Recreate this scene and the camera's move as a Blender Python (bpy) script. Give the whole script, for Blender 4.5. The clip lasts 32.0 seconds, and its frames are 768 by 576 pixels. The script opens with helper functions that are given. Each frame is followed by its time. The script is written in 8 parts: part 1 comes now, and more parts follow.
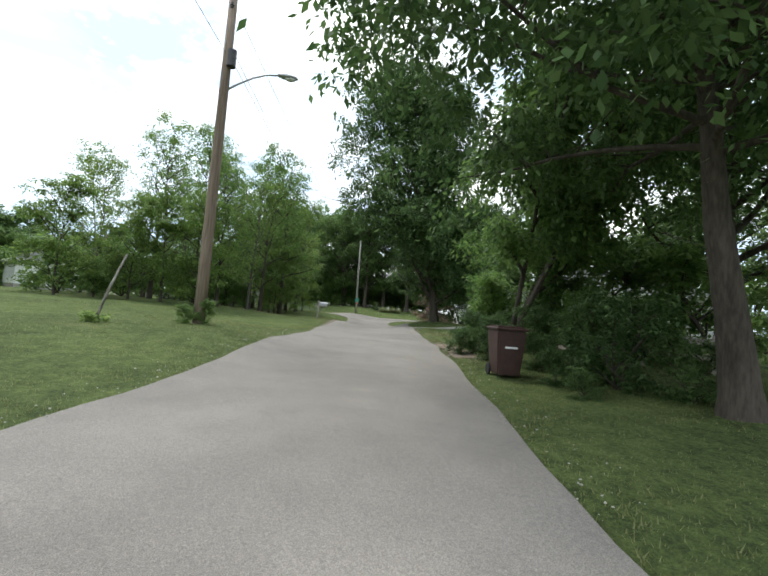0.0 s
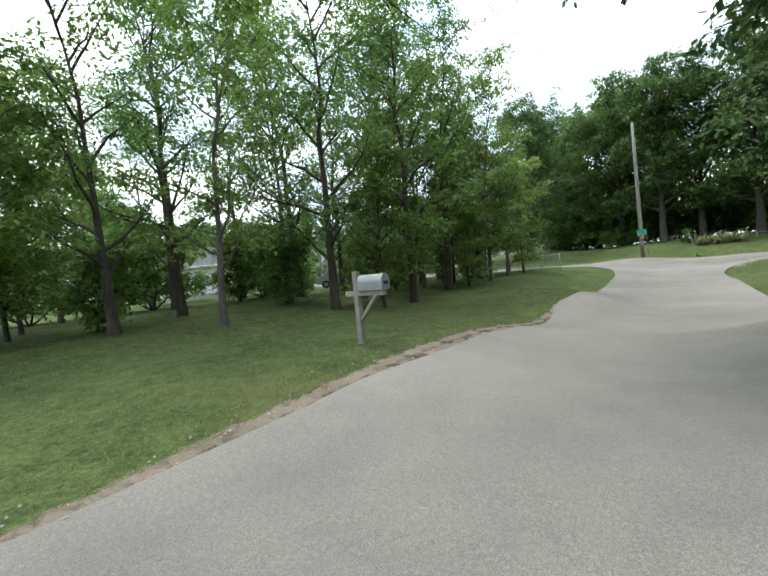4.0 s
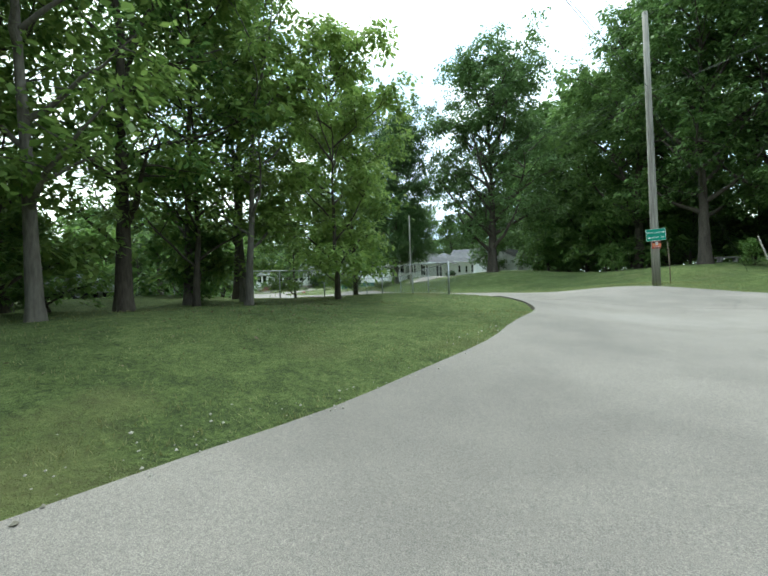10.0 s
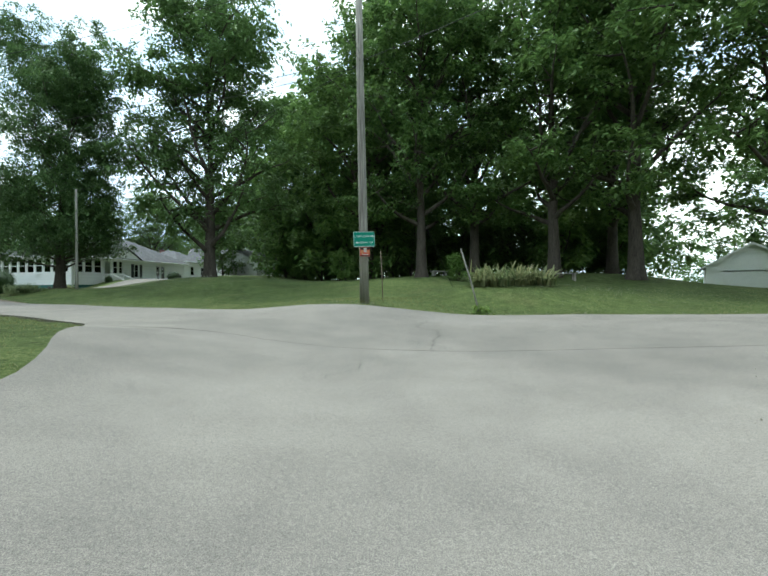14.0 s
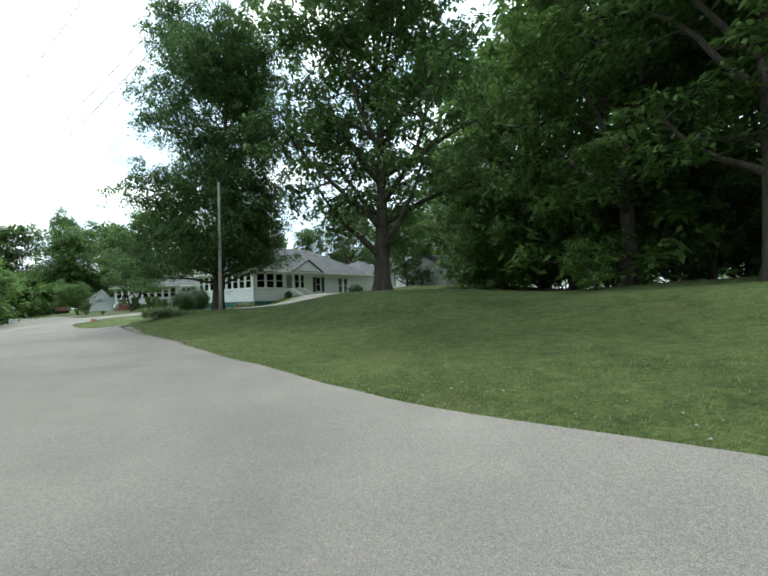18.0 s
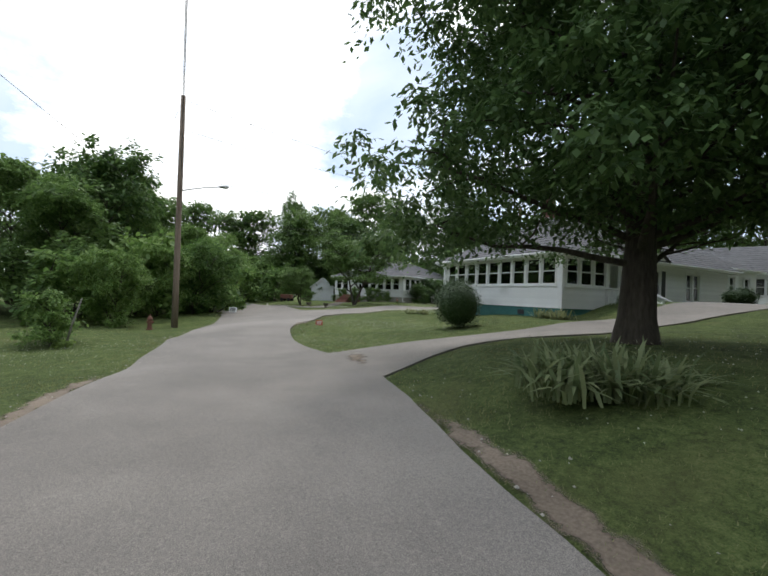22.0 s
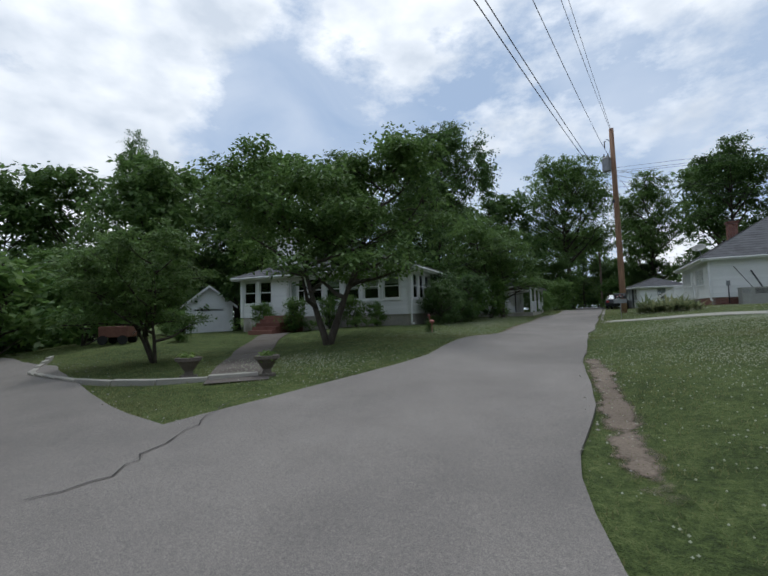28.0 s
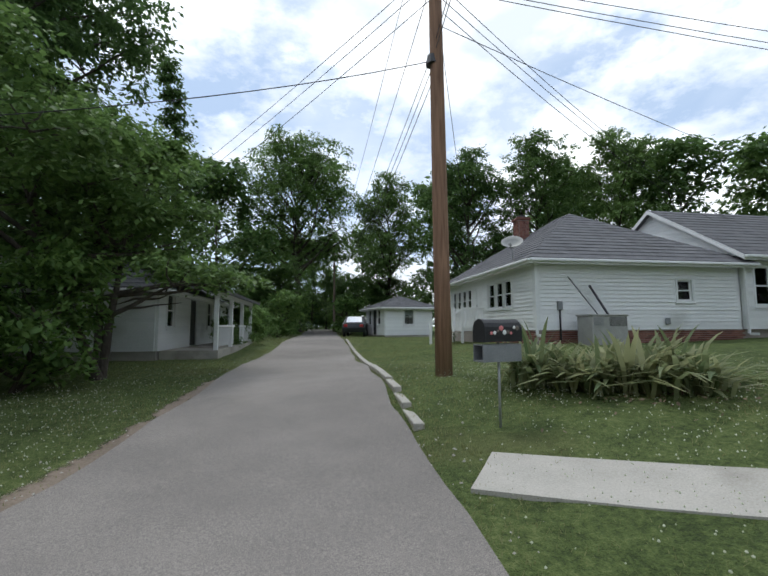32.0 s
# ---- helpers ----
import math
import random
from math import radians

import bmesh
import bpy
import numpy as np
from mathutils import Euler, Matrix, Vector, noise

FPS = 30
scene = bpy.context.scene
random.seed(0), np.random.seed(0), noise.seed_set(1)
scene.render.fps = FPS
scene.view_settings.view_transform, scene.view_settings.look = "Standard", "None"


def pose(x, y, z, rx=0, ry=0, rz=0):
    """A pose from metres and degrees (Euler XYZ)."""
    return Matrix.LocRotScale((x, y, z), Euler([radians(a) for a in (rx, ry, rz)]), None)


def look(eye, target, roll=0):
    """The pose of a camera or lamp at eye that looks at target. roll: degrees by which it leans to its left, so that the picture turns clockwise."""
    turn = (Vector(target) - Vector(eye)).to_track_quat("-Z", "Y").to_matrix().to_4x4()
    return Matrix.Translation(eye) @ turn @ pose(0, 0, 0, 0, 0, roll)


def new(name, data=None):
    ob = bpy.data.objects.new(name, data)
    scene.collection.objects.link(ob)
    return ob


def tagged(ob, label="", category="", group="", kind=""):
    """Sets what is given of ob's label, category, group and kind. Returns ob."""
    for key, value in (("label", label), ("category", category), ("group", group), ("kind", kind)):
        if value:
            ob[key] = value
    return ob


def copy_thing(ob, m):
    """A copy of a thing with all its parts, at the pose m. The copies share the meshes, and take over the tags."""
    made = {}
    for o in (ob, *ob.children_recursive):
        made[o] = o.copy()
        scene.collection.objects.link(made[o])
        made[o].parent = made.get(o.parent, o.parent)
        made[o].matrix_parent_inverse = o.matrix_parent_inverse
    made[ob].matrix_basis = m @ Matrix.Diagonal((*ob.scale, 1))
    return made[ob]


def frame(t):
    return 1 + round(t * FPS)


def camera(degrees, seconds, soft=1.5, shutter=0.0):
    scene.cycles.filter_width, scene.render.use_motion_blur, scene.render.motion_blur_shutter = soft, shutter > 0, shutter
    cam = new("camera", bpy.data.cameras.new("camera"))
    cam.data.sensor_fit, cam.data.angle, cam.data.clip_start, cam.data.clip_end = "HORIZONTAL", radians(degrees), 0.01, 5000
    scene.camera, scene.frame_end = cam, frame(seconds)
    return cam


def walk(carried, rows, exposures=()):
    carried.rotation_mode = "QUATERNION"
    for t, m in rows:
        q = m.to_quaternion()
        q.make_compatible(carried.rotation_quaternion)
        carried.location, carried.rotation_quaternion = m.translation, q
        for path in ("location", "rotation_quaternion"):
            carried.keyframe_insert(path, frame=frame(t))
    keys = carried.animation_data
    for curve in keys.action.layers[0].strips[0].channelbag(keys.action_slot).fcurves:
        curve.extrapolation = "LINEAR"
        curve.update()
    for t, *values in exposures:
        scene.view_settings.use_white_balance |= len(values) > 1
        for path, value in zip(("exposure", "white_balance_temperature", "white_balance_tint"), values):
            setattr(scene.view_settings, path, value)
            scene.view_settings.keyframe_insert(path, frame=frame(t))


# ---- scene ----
cam = camera(86.0, 32.0, soft=1.7)
PATH = [
    (0, (-20.37, -54.17, -0.53), (-19.757, -52.272, -0.414), 4.5),
    (0.5, (-19.51, -51.23, -0.45), (-18.922, -49.323, -0.338), 5.2),
    (1, (-18.61, -48.20, -0.38), (-18.089, -46.277, -0.270), 4.6),
    (1.5, (-17.73, -45.23, -0.32), (-17.379, -43.259, -0.234), 3.9),
    (2, (-16.81, -42.35, -0.29), (-16.699, -40.352, -0.267), 2.2),
    (2.5, (-15.81, -39.49, -0.29), (-15.875, -37.492, -0.348), -0.8),
    (3, (-14.76, -36.65, -0.24), (-15.090, -34.677, -0.332), -3.5),
    (3.5, (-13.70, -33.82, -0.19), (-14.265, -31.907, -0.290), -5.2),
    (4, (-12.74, -31.12, -0.13), (-13.436, -29.245, -0.211), -5.6),
    (4.5, (-11.91, -28.57, -0.18), (-12.693, -26.736, -0.274), -3.5),
    (6.5, (-9.13, -19.17, -1.07), (-10.277, -17.528, -1.043), -1.6),
    (7, (-8.52, -16.92, -1.09), (-9.704, -15.306, -1.040), -1.1),
    (7.5, (-8.05, -14.98, -1.04), (-9.240, -13.375, -0.993), -1.1),
    (8, (-7.70, -13.42, -1.00), (-8.830, -11.768, -0.967), -1.4),
    (8.5, (-7.50, -11.95, -0.99), (-8.550, -10.246, -1.018), -1.2),
    (9, (-7.35, -11.03, -0.98), (-8.337, -9.293, -1.020), -1.9),
    (9.5, (-7.22, -10.17, -0.97), (-8.151, -8.401, -0.997), -2.0),
    (10, (-7.10, -9.43, -0.96), (-7.918, -7.606, -0.954), -1.7),
    (10.5, (-6.98, -8.76, -0.94), (-7.647, -6.873, -0.918), -1.4),
    (11, (-6.85, -8.09, -0.93), (-7.315, -6.145, -0.919), -1.3),
    (11.5, (-6.67, -7.37, -0.91), (-6.937, -5.388, -0.911), -1.4),
    (12, (-6.39, -6.57, -0.86), (-6.467, -4.568, -0.869), -1.4),
    (12.5, (-6.01, -5.64, -0.81), (-5.932, -3.641, -0.811), -1.3),
    (13, (-5.59, -4.62, -0.75), (-5.400, -2.625, -0.745), -1.1),
    (13.5, (-5.15, -3.55, -0.69), (-4.889, -1.563, -0.688), -0.5),
    (15.5, (-4.14, 1.26, -0.58), (-4.000, 3.254, -0.569), -0.7),
    (16, (-4.14, 2.56, -0.49), (-4.125, 4.561, -0.487), -0.5),
    (16.5, (-4.43, 4.02, -0.39), (-4.563, 6.014, -0.369), -0.4),
    (17, (-4.95, 5.54, -0.28), (-5.230, 7.522, -0.241), -0.5),
    (17.5, (-5.68, 7.01, -0.26), (-6.125, 8.960, -0.200), -1.3),
    (18, (-6.59, 8.45, -0.23), (-7.221, 10.351, -0.172), -1.6),
    (18.5, (-7.72, 9.86, -0.17), (-8.540, 11.689, -0.113), -2.1),
    (19, (-9.04, 11.23, -0.07), (-10.008, 12.979, 0.001), -0.3),
    (19.5, (-10.53, 12.55, 0.03), (-11.598, 14.239, 0.085), 0.8),
    (20, (-12.20, 13.78, 0.08), (-13.349, 15.421, 0.122), 1.6),
    (20.5, (-14.06, 14.93, 0.10), (-15.289, 16.513, 0.133), 2.3),
    (21, (-16.05, 16.06, 0.13), (-17.362, 17.572, 0.153), 3.1),
    (21.5, (-18.18, 17.10, 0.16), (-19.544, 18.562, 0.188), 3.7),
    (22, (-20.23, 18.12, 0.15), (-21.612, 19.561, 0.192), 2.4),
    (22.5, (-22.33, 19.08, 0.08), (-23.695, 20.541, 0.138), 0.6),
    (23, (-24.57, 19.95, 0.06), (-25.910, 21.433, 0.111), 0.1),
    (23.5, (-26.88, 20.87, 0.02), (-28.187, 22.381, 0.075), -0.8),
    (24, (-29.13, 21.91, 0.05), (-30.418, 23.443, 0.106), -0.8),
    (24.5, (-31.15, 23.08, 0.09), (-32.411, 24.636, 0.125), -1.4),
    (26.5, (-38.00, 28.35, 0.24), (-39.277, 29.889, 0.314), -3.4),
    (27, (-39.51, 29.80, 0.23), (-40.677, 31.424, 0.306), -2.3),
    (27.5, (-40.70, 31.48, 0.20), (-41.767, 33.170, 0.300), -1.6),
    (28, (-41.61, 33.35, 0.18), (-42.526, 35.123, 0.305), -1.5),
    (28.5, (-42.26, 35.40, 0.18), (-43.077, 37.219, 0.348), -0.8),
    (29, (-42.67, 37.58, 0.20), (-43.391, 39.430, 0.404), -0.8),
    (29.5, (-42.89, 39.87, 0.23), (-43.432, 41.785, 0.442), 0.0),
    (30, (-42.91, 42.23, 0.30), (-43.178, 44.198, 0.526), 0.6),
    (30.5, (-42.89, 44.71, 0.41), (-42.935, 46.693, 0.644), 1.1),
    (31, (-42.83, 47.20, 0.57), (-42.711, 49.189, 0.791), 1.0),
    (31.5, (-42.74, 49.66, 0.72), (-42.517, 51.637, 0.914), 0.5),
    (32, (-42.69, 52.14, 0.81), (-42.377, 54.109, 0.995), -0.2),
]

walk(cam, [(t, look(eye, target, roll)) for t, eye, target, roll in PATH],
     exposures=[(0, 0.6, 6450, 6), (2, 0.7, 6400, 4), (4, 0.92, 6350, 2), (8, 1.1, 6100, -5), (11, 1.0, 6090, -5), (13, 0.85, 6100, -4), (17, 0.7, 6200, -6), (18.5, 0.62, 6280, 0), (20, 0.45, 6420, 9), (21.5, 0.22, 6450, 9), (23, -0.16, 6300, 10), (24, -0.4, 6150, 9),
                (26.5, -0.5, 6030, 9), (28, -0.58, 6000, 9), (30, -0.36, 6050, 9), (32, -0.14, 6130, 9)])

# ---- world and sun ----
SUN_EL, SUN_AZ = radians(66), radians(-35)
world = bpy.data.worlds.new("sky")
scene.world = world
world.use_nodes = True
wn, wl = world.node_tree.nodes, world.node_tree.links
wn.clear()
w_out = wn.new("ShaderNodeOutputWorld")
w_bg = wn.new("ShaderNodeBackground")
w_sky = wn.new("ShaderNodeTexSky")
w_sky.sky_type = "NISHITA"
w_sky.sun_disc = False
w_sky.sun_elevation, w_sky.sun_rotation = SUN_EL, SUN_AZ
w_sky.dust_density, w_sky.ozone_density = 1.5, 1.5
w_tc = wn.new("ShaderNodeTexCoord")
w_map = wn.new("ShaderNodeMapping")
w_map.inputs["Scale"].default_value = (1.0, 1.0, 1.9)
w_map.inputs["Location"].default_value = (0.35, 0.2, 0.1)
w_n = wn.new("ShaderNodeTexNoise")
w_n.inputs["Scale"].default_value, w_n.inputs["Detail"].default_value, w_n.inputs["Roughness"].default_value = 2.1, 14, 0.62
w_r = wn.new("ShaderNodeValToRGB")
w_r.color_ramp.elements[0].position, w_r.color_ramp.elements[1].position = 0.455, 0.565
w_n2 = wn.new("ShaderNodeTexNoise")
w_n2.inputs["Scale"].default_value, w_n2.inputs["Detail"].default_value = 5.0, 6
w_r2 = wn.new("ShaderNodeValToRGB")
w_r2.color_ramp.elements[0].color, w_r2.color_ramp.elements[1].color = (10.2, 10.8, 11.6, 1), (16.5, 16.4, 16.2, 1)
w_r2.color_ramp.elements[0].position, w_r2.color_ramp.elements[1].position = 0.35, 0.62
w_veil = wn.new("ShaderNodeMix")
w_veil.data_type = "RGBA"
w_veil.inputs[0].default_value = 0.75
w_n3 = wn.new("ShaderNodeTexNoise")
w_n3.inputs["Scale"].default_value, w_n3.inputs["Detail"].default_value, w_n3.inputs["Distortion"].default_value = 2.6, 7, 0.8
w_r3 = wn.new("ShaderNodeValToRGB")
w_r3.color_ramp.elements[0].color, w_r3.color_ramp.elements[1].color = (7.0, 8.7, 11.2, 1), (11.2, 12.2, 13.6, 1)
w_r3.color_ramp.elements[0].position, w_r3.color_ramp.elements[1].position = 0.36, 0.68
wl.new(w_n3.outputs[0], w_r3.inputs[0])
wl.new(w_r3.outputs[0], w_veil.inputs[7])
w_mix = wn.new("ShaderNodeMix")
w_mix.data_type = "RGBA"
wl.new(w_tc.outputs["Generated"], w_map.inputs["Vector"])
wl.new(w_map.outputs[0], w_n.inputs["Vector"])
wl.new(w_map.outputs[0], w_n2.inputs["Vector"])
wl.new(w_map.outputs[0], w_n3.inputs["Vector"])
# cloud masses and clear gaps: azimuth and height in degrees, inner and outer reach, weight
w_sum = w_n.outputs[0]
for az, el, r0, r1, weight in ((-29, 33, 2, 9, 0.11), (-21, 37, 2, 10, 0.12), (-68, 26, 6, 25, 0.10), (-57, 36, 2, 15, 0.08), (-46, 25, 3, 13, -0.07), (-38, 33, 3, 13, -0.06), (-10, 24, 4, 24, -0.08), (-27, 20, 3, 16, -0.08), (20, 35, 10, 45, 0.03), (60, 30, 10, 50, 0.05)):
    a, e = radians(az), radians(el)
    w_dot = wn.new("ShaderNodeVectorMath")
    w_dot.operation = "DOT_PRODUCT"
    w_dot.inputs[1].default_value = (math.sin(a) * math.cos(e), math.cos(a) * math.cos(e), math.sin(e))
    wl.new(w_tc.outputs["Generated"], w_dot.inputs[0])
    w_blob = wn.new("ShaderNodeMapRange")
    w_blob.interpolation_type = "SMOOTHSTEP"
    for key, value in (("From Min", math.cos(radians(r1))), ("From Max", math.cos(radians(r0))), ("To Min", 0.0), ("To Max", weight)):
        w_blob.inputs[key].default_value = value
    wl.new(w_dot.outputs["Value"], w_blob.inputs["Value"])
    w_add = wn.new("ShaderNodeMath")
    w_add.operation = "ADD"
    wl.new(w_sum, w_add.inputs[0])
    wl.new(w_blob.outputs[0], w_add.inputs[1])
    w_sum = w_add.outputs[0]
wl.new(w_sum, w_r.inputs[0])
wl.new(w_n2.outputs[0], w_r2.inputs[0])
wl.new(w_sky.outputs[0], w_veil.inputs[6])
wl.new(w_veil.outputs[2], w_mix.inputs[6])
wl.new(w_r2.outputs[0], w_mix.inputs[7])
wl.new(w_r.outputs[0], w_mix.inputs[0])
wl.new(w_mix.outputs[2], w_bg.inputs[0])
w_bg.inputs[1].default_value = 0.1
wl.new(w_bg.outputs[0], w_out.inputs[0])
sun = new("sun", bpy.data.lights.new("sun", "SUN"))
sun.data.energy, sun.data.angle, sun.data.color = 1.25, radians(12), (1.0, 0.97, 0.9)
sun.matrix_world = look((0, 0, 60), (60 * math.sin(-SUN_AZ), -60 * math.cos(SUN_AZ), 60 - 60 * math.tan(SUN_EL)))

# ---- materials ----
def mat(name, dark, light, scale=6.0, rough=0.8, bump=0.15, metal=0.0, fine=60.0, spread=0.0, spec=0.4, stain=None, stain_at=0.6, stretch=None):
    m = bpy.data.materials.new(name)
    m.use_nodes = True
    n, l = m.node_tree.nodes, m.node_tree.links
    b = n["Principled BSDF"]
    tc = n.new("ShaderNodeTexCoord")
    big = n.new("ShaderNodeTexNoise")
    big.inputs["Scale"].default_value, big.inputs["Detail"].default_value, big.inputs["Roughness"].default_value = scale, 6, 0.6
    small = n.new("ShaderNodeTexNoise")
    small.inputs["Scale"].default_value, small.inputs["Detail"].default_value = fine, 4
    where = tc.outputs["Object"]
    if stretch:
        mp = n.new("ShaderNodeMapping")
        mp.inputs["Scale"].default_value = stretch
        l.new(where, mp.inputs["Vector"])
        where = mp.outputs[0]
    l.new(where, big.inputs["Vector"])
    l.new(where, small.inputs["Vector"])
    add = n.new("ShaderNodeMath")
    add.operation = "MULTIPLY_ADD"
    add.inputs[1].default_value, add.inputs[2].default_value = 0.5, 0.0
    l.new(small.outputs[0], add.inputs[0])
    half = n.new("ShaderNodeMath")
    half.operation = "MULTIPLY_ADD"
    half.inputs[1].default_value = 0.5
    l.new(big.outputs[0], half.inputs[0])
    l.new(add.outputs[0], half.inputs[2])
    ramp = n.new("ShaderNodeValToRGB")
    ramp.color_ramp.elements[0].color, ramp.color_ramp.elements[1].color = (*dark, 1), (*light, 1)
    ramp.color_ramp.elements[0].position, ramp.color_ramp.elements[1].position = 0.36, 0.64
    fac = half
    if spread:
        oi = n.new("ShaderNodeObjectInfo")
        r = n.new("ShaderNodeMath")
        r.operation = "MULTIPLY_ADD"
        r.inputs[1].default_value, r.inputs[2].default_value = spread, -spread / 2
        l.new(oi.outputs["Random"], r.inputs[0])
        fac = n.new("ShaderNodeMath")
        fac.operation = "ADD"
        l.new(half.outputs[0], fac.inputs[0])
        l.new(r.outputs[0], fac.inputs[1])
    l.new(fac.outputs[0], ramp.inputs[0])
    col = ramp.outputs[0]
    if stain:
        sn = n.new("ShaderNodeTexNoise")
        sn.inputs["Scale"].default_value, sn.inputs["Detail"].default_value = scale * 0.37, 7
        l.new(tc.outputs["Object"], sn.inputs["Vector"])
        sr = n.new("ShaderNodeValToRGB")
        sr.color_ramp.elements[0].position, sr.color_ramp.elements[1].position = stain_at, stain_at + 0.12
        l.new(sn.outputs[0], sr.inputs[0])
        mx = n.new("ShaderNodeMix")
        mx.data_type = "RGBA"
        l.new(sr.outputs[0], mx.inputs[0])
        l.new(col, mx.inputs[6])
        mx.inputs[7].default_value = (*stain, 1)
        col = mx.outputs[2]
    l.new(col, b.inputs["Base Color"])
    b.inputs["Roughness"].default_value, b.inputs["Metallic"].default_value = rough, metal
    b.inputs["Specular IOR Level"].default_value = spec
    if bump:
        bp = n.new("ShaderNodeBump")
        bp.inputs["Strength"].default_value, bp.inputs["Distance"].default_value = bump, 0.02
        l.new(half.outputs[0], bp.inputs["Height"])
        l.new(bp.outputs[0], b.inputs["Normal"])
    return m


def leaf_mat(name, dark, light, through_share=0.35, tips=None):
    """Leaves: each one its own tint, some light passing through."""
    m = bpy.data.materials.new(name)
    m.use_nodes = True
    n, l = m.node_tree.nodes, m.node_tree.links
    n.clear()
    out = n.new("ShaderNodeOutputMaterial")
    geo = n.new("ShaderNodeNewGeometry")
    oi = n.new("ShaderNodeObjectInfo")
    mixf = n.new("ShaderNodeMath")
    mixf.operation = "MULTIPLY_ADD"
    mixf.inputs[1].default_value = 0.35
    sc = n.new("ShaderNodeMath")
    sc.operation = "MULTIPLY"
    sc.inputs[1].default_value = 0.65
    l.new(geo.outputs["Random Per Island"], sc.inputs[0])
    l.new(oi.outputs["Random"], mixf.inputs[0])
    l.new(sc.outputs[0], mixf.inputs[2])
    ramp = n.new("ShaderNodeValToRGB")
    e = ramp.color_ramp.elements
    e[0].color, e[1].color = (*dark, 1), (*light, 1)
    if tips:
        x = e.new(0.93)
        x.color = (*tips, 1)
        e[2].color = (*tips, 1)
    l.new(mixf.outputs[0], ramp.inputs[0])
    d = n.new("ShaderNodeBsdfPrincipled")
    d.inputs["Roughness"].default_value = 0.55
    d.inputs["Specular IOR Level"].default_value = 0.35
    t = n.new("ShaderNodeBsdfTranslucent")
    l.new(ramp.outputs[0], d.inputs["Base Color"])
    l.new(ramp.outputs[0], t.inputs[0])
    mx = n.new("ShaderNodeMixShader")
    mx.inputs[0].default_value = through_share
    l.new(d.outputs[0], mx.inputs[1])
    l.new(t.outputs[0], mx.inputs[2])
    l.new(mx.outputs[0], out.inputs[0])
    return m


def turf_mat():
    """Mown turf: patches, tufts and single blades in one surface."""
    m = bpy.data.materials.new("lawn_soil_and_turf")
    m.use_nodes = True
    n, l = m.node_tree.nodes, m.node_tree.links
    b = n["Principled BSDF"]
    tc = n.new("ShaderNodeTexCoord")
    total = None
    for scale, detail, rough, share in ((0.35, 5, 0.6, 0.55), (3.2, 5, 0.65, 0.75), (17.0, 4, 0.7, 1.0), (70.0, 2, 0.6, 0.7)):
        no = n.new("ShaderNodeTexNoise")
        no.inputs["Scale"].default_value, no.inputs["Detail"].default_value, no.inputs["Roughness"].default_value = scale, detail, rough
        l.new(tc.outputs["Object"], no.inputs["Vector"])
        ma = n.new("ShaderNodeMath")
        ma.operation = "MULTIPLY_ADD"
        ma.inputs[1].default_value, ma.inputs[2].default_value = share, -0.5 * share
        l.new(no.outputs[0], ma.inputs[0])
        if total:
            l.new(total, ma.inputs[2])
        total = ma.outputs[0]
    shift = n.new("ShaderNodeMapRange")
    shift.inputs["From Min"].default_value, shift.inputs["From Max"].default_value = 0.85, 1.6
    l.new(total, shift.inputs["Value"])
    ramp = n.new("ShaderNodeValToRGB")
    e = ramp.color_ramp.elements
    e[0].position, e[0].color = 0.12, (0.043, 0.058, 0.020, 1)
    e[1].position, e[1].color = 0.9, (0.20, 0.230, 0.086, 1)
    e.new(0.38).color = (0.078, 0.110, 0.034, 1)
    e.new(0.62).color = (0.127, 0.166, 0.053, 1)
    l.new(shift.outputs[0], ramp.inputs[0])
    dry = n.new("ShaderNodeTexNoise")
    dry.inputs["Scale"].default_value, dry.inputs["Detail"].default_value = 0.42, 8
    l.new(tc.outputs["Object"], dry.inputs["Vector"])
    dr = n.new("ShaderNodeValToRGB")
    dr.color_ramp.elements[0].position, dr.color_ramp.elements[1].position = 0.58, 0.72
    dr.color_ramp.elements[1].color = (0.55, 0.55, 0.55, 1)
    l.new(dry.outputs[0], dr.inputs[0])
    mx = n.new("ShaderNodeMix")
    mx.data_type = "RGBA"
    l.new(dr.outputs[0], mx.inputs[0])
    l.new(ramp.outputs[0], mx.inputs[6])
    mx.inputs[7].default_value = (0.165, 0.165, 0.068, 1)
    l.new(mx.outputs[2], b.inputs["Base Color"])
    b.inputs["Roughness"].default_value, b.inputs["Specular IOR Level"].default_value = 0.95, 0.2
    bp = n.new("ShaderNodeBump")
    bp.inputs["Strength"].default_value, bp.inputs["Distance"].default_value = 1.0, 0.05
    l.new(total, bp.inputs["Height"])
    l.new(bp.outputs[0], b.inputs["Normal"])
    return m


M_GRASS = turf_mat()


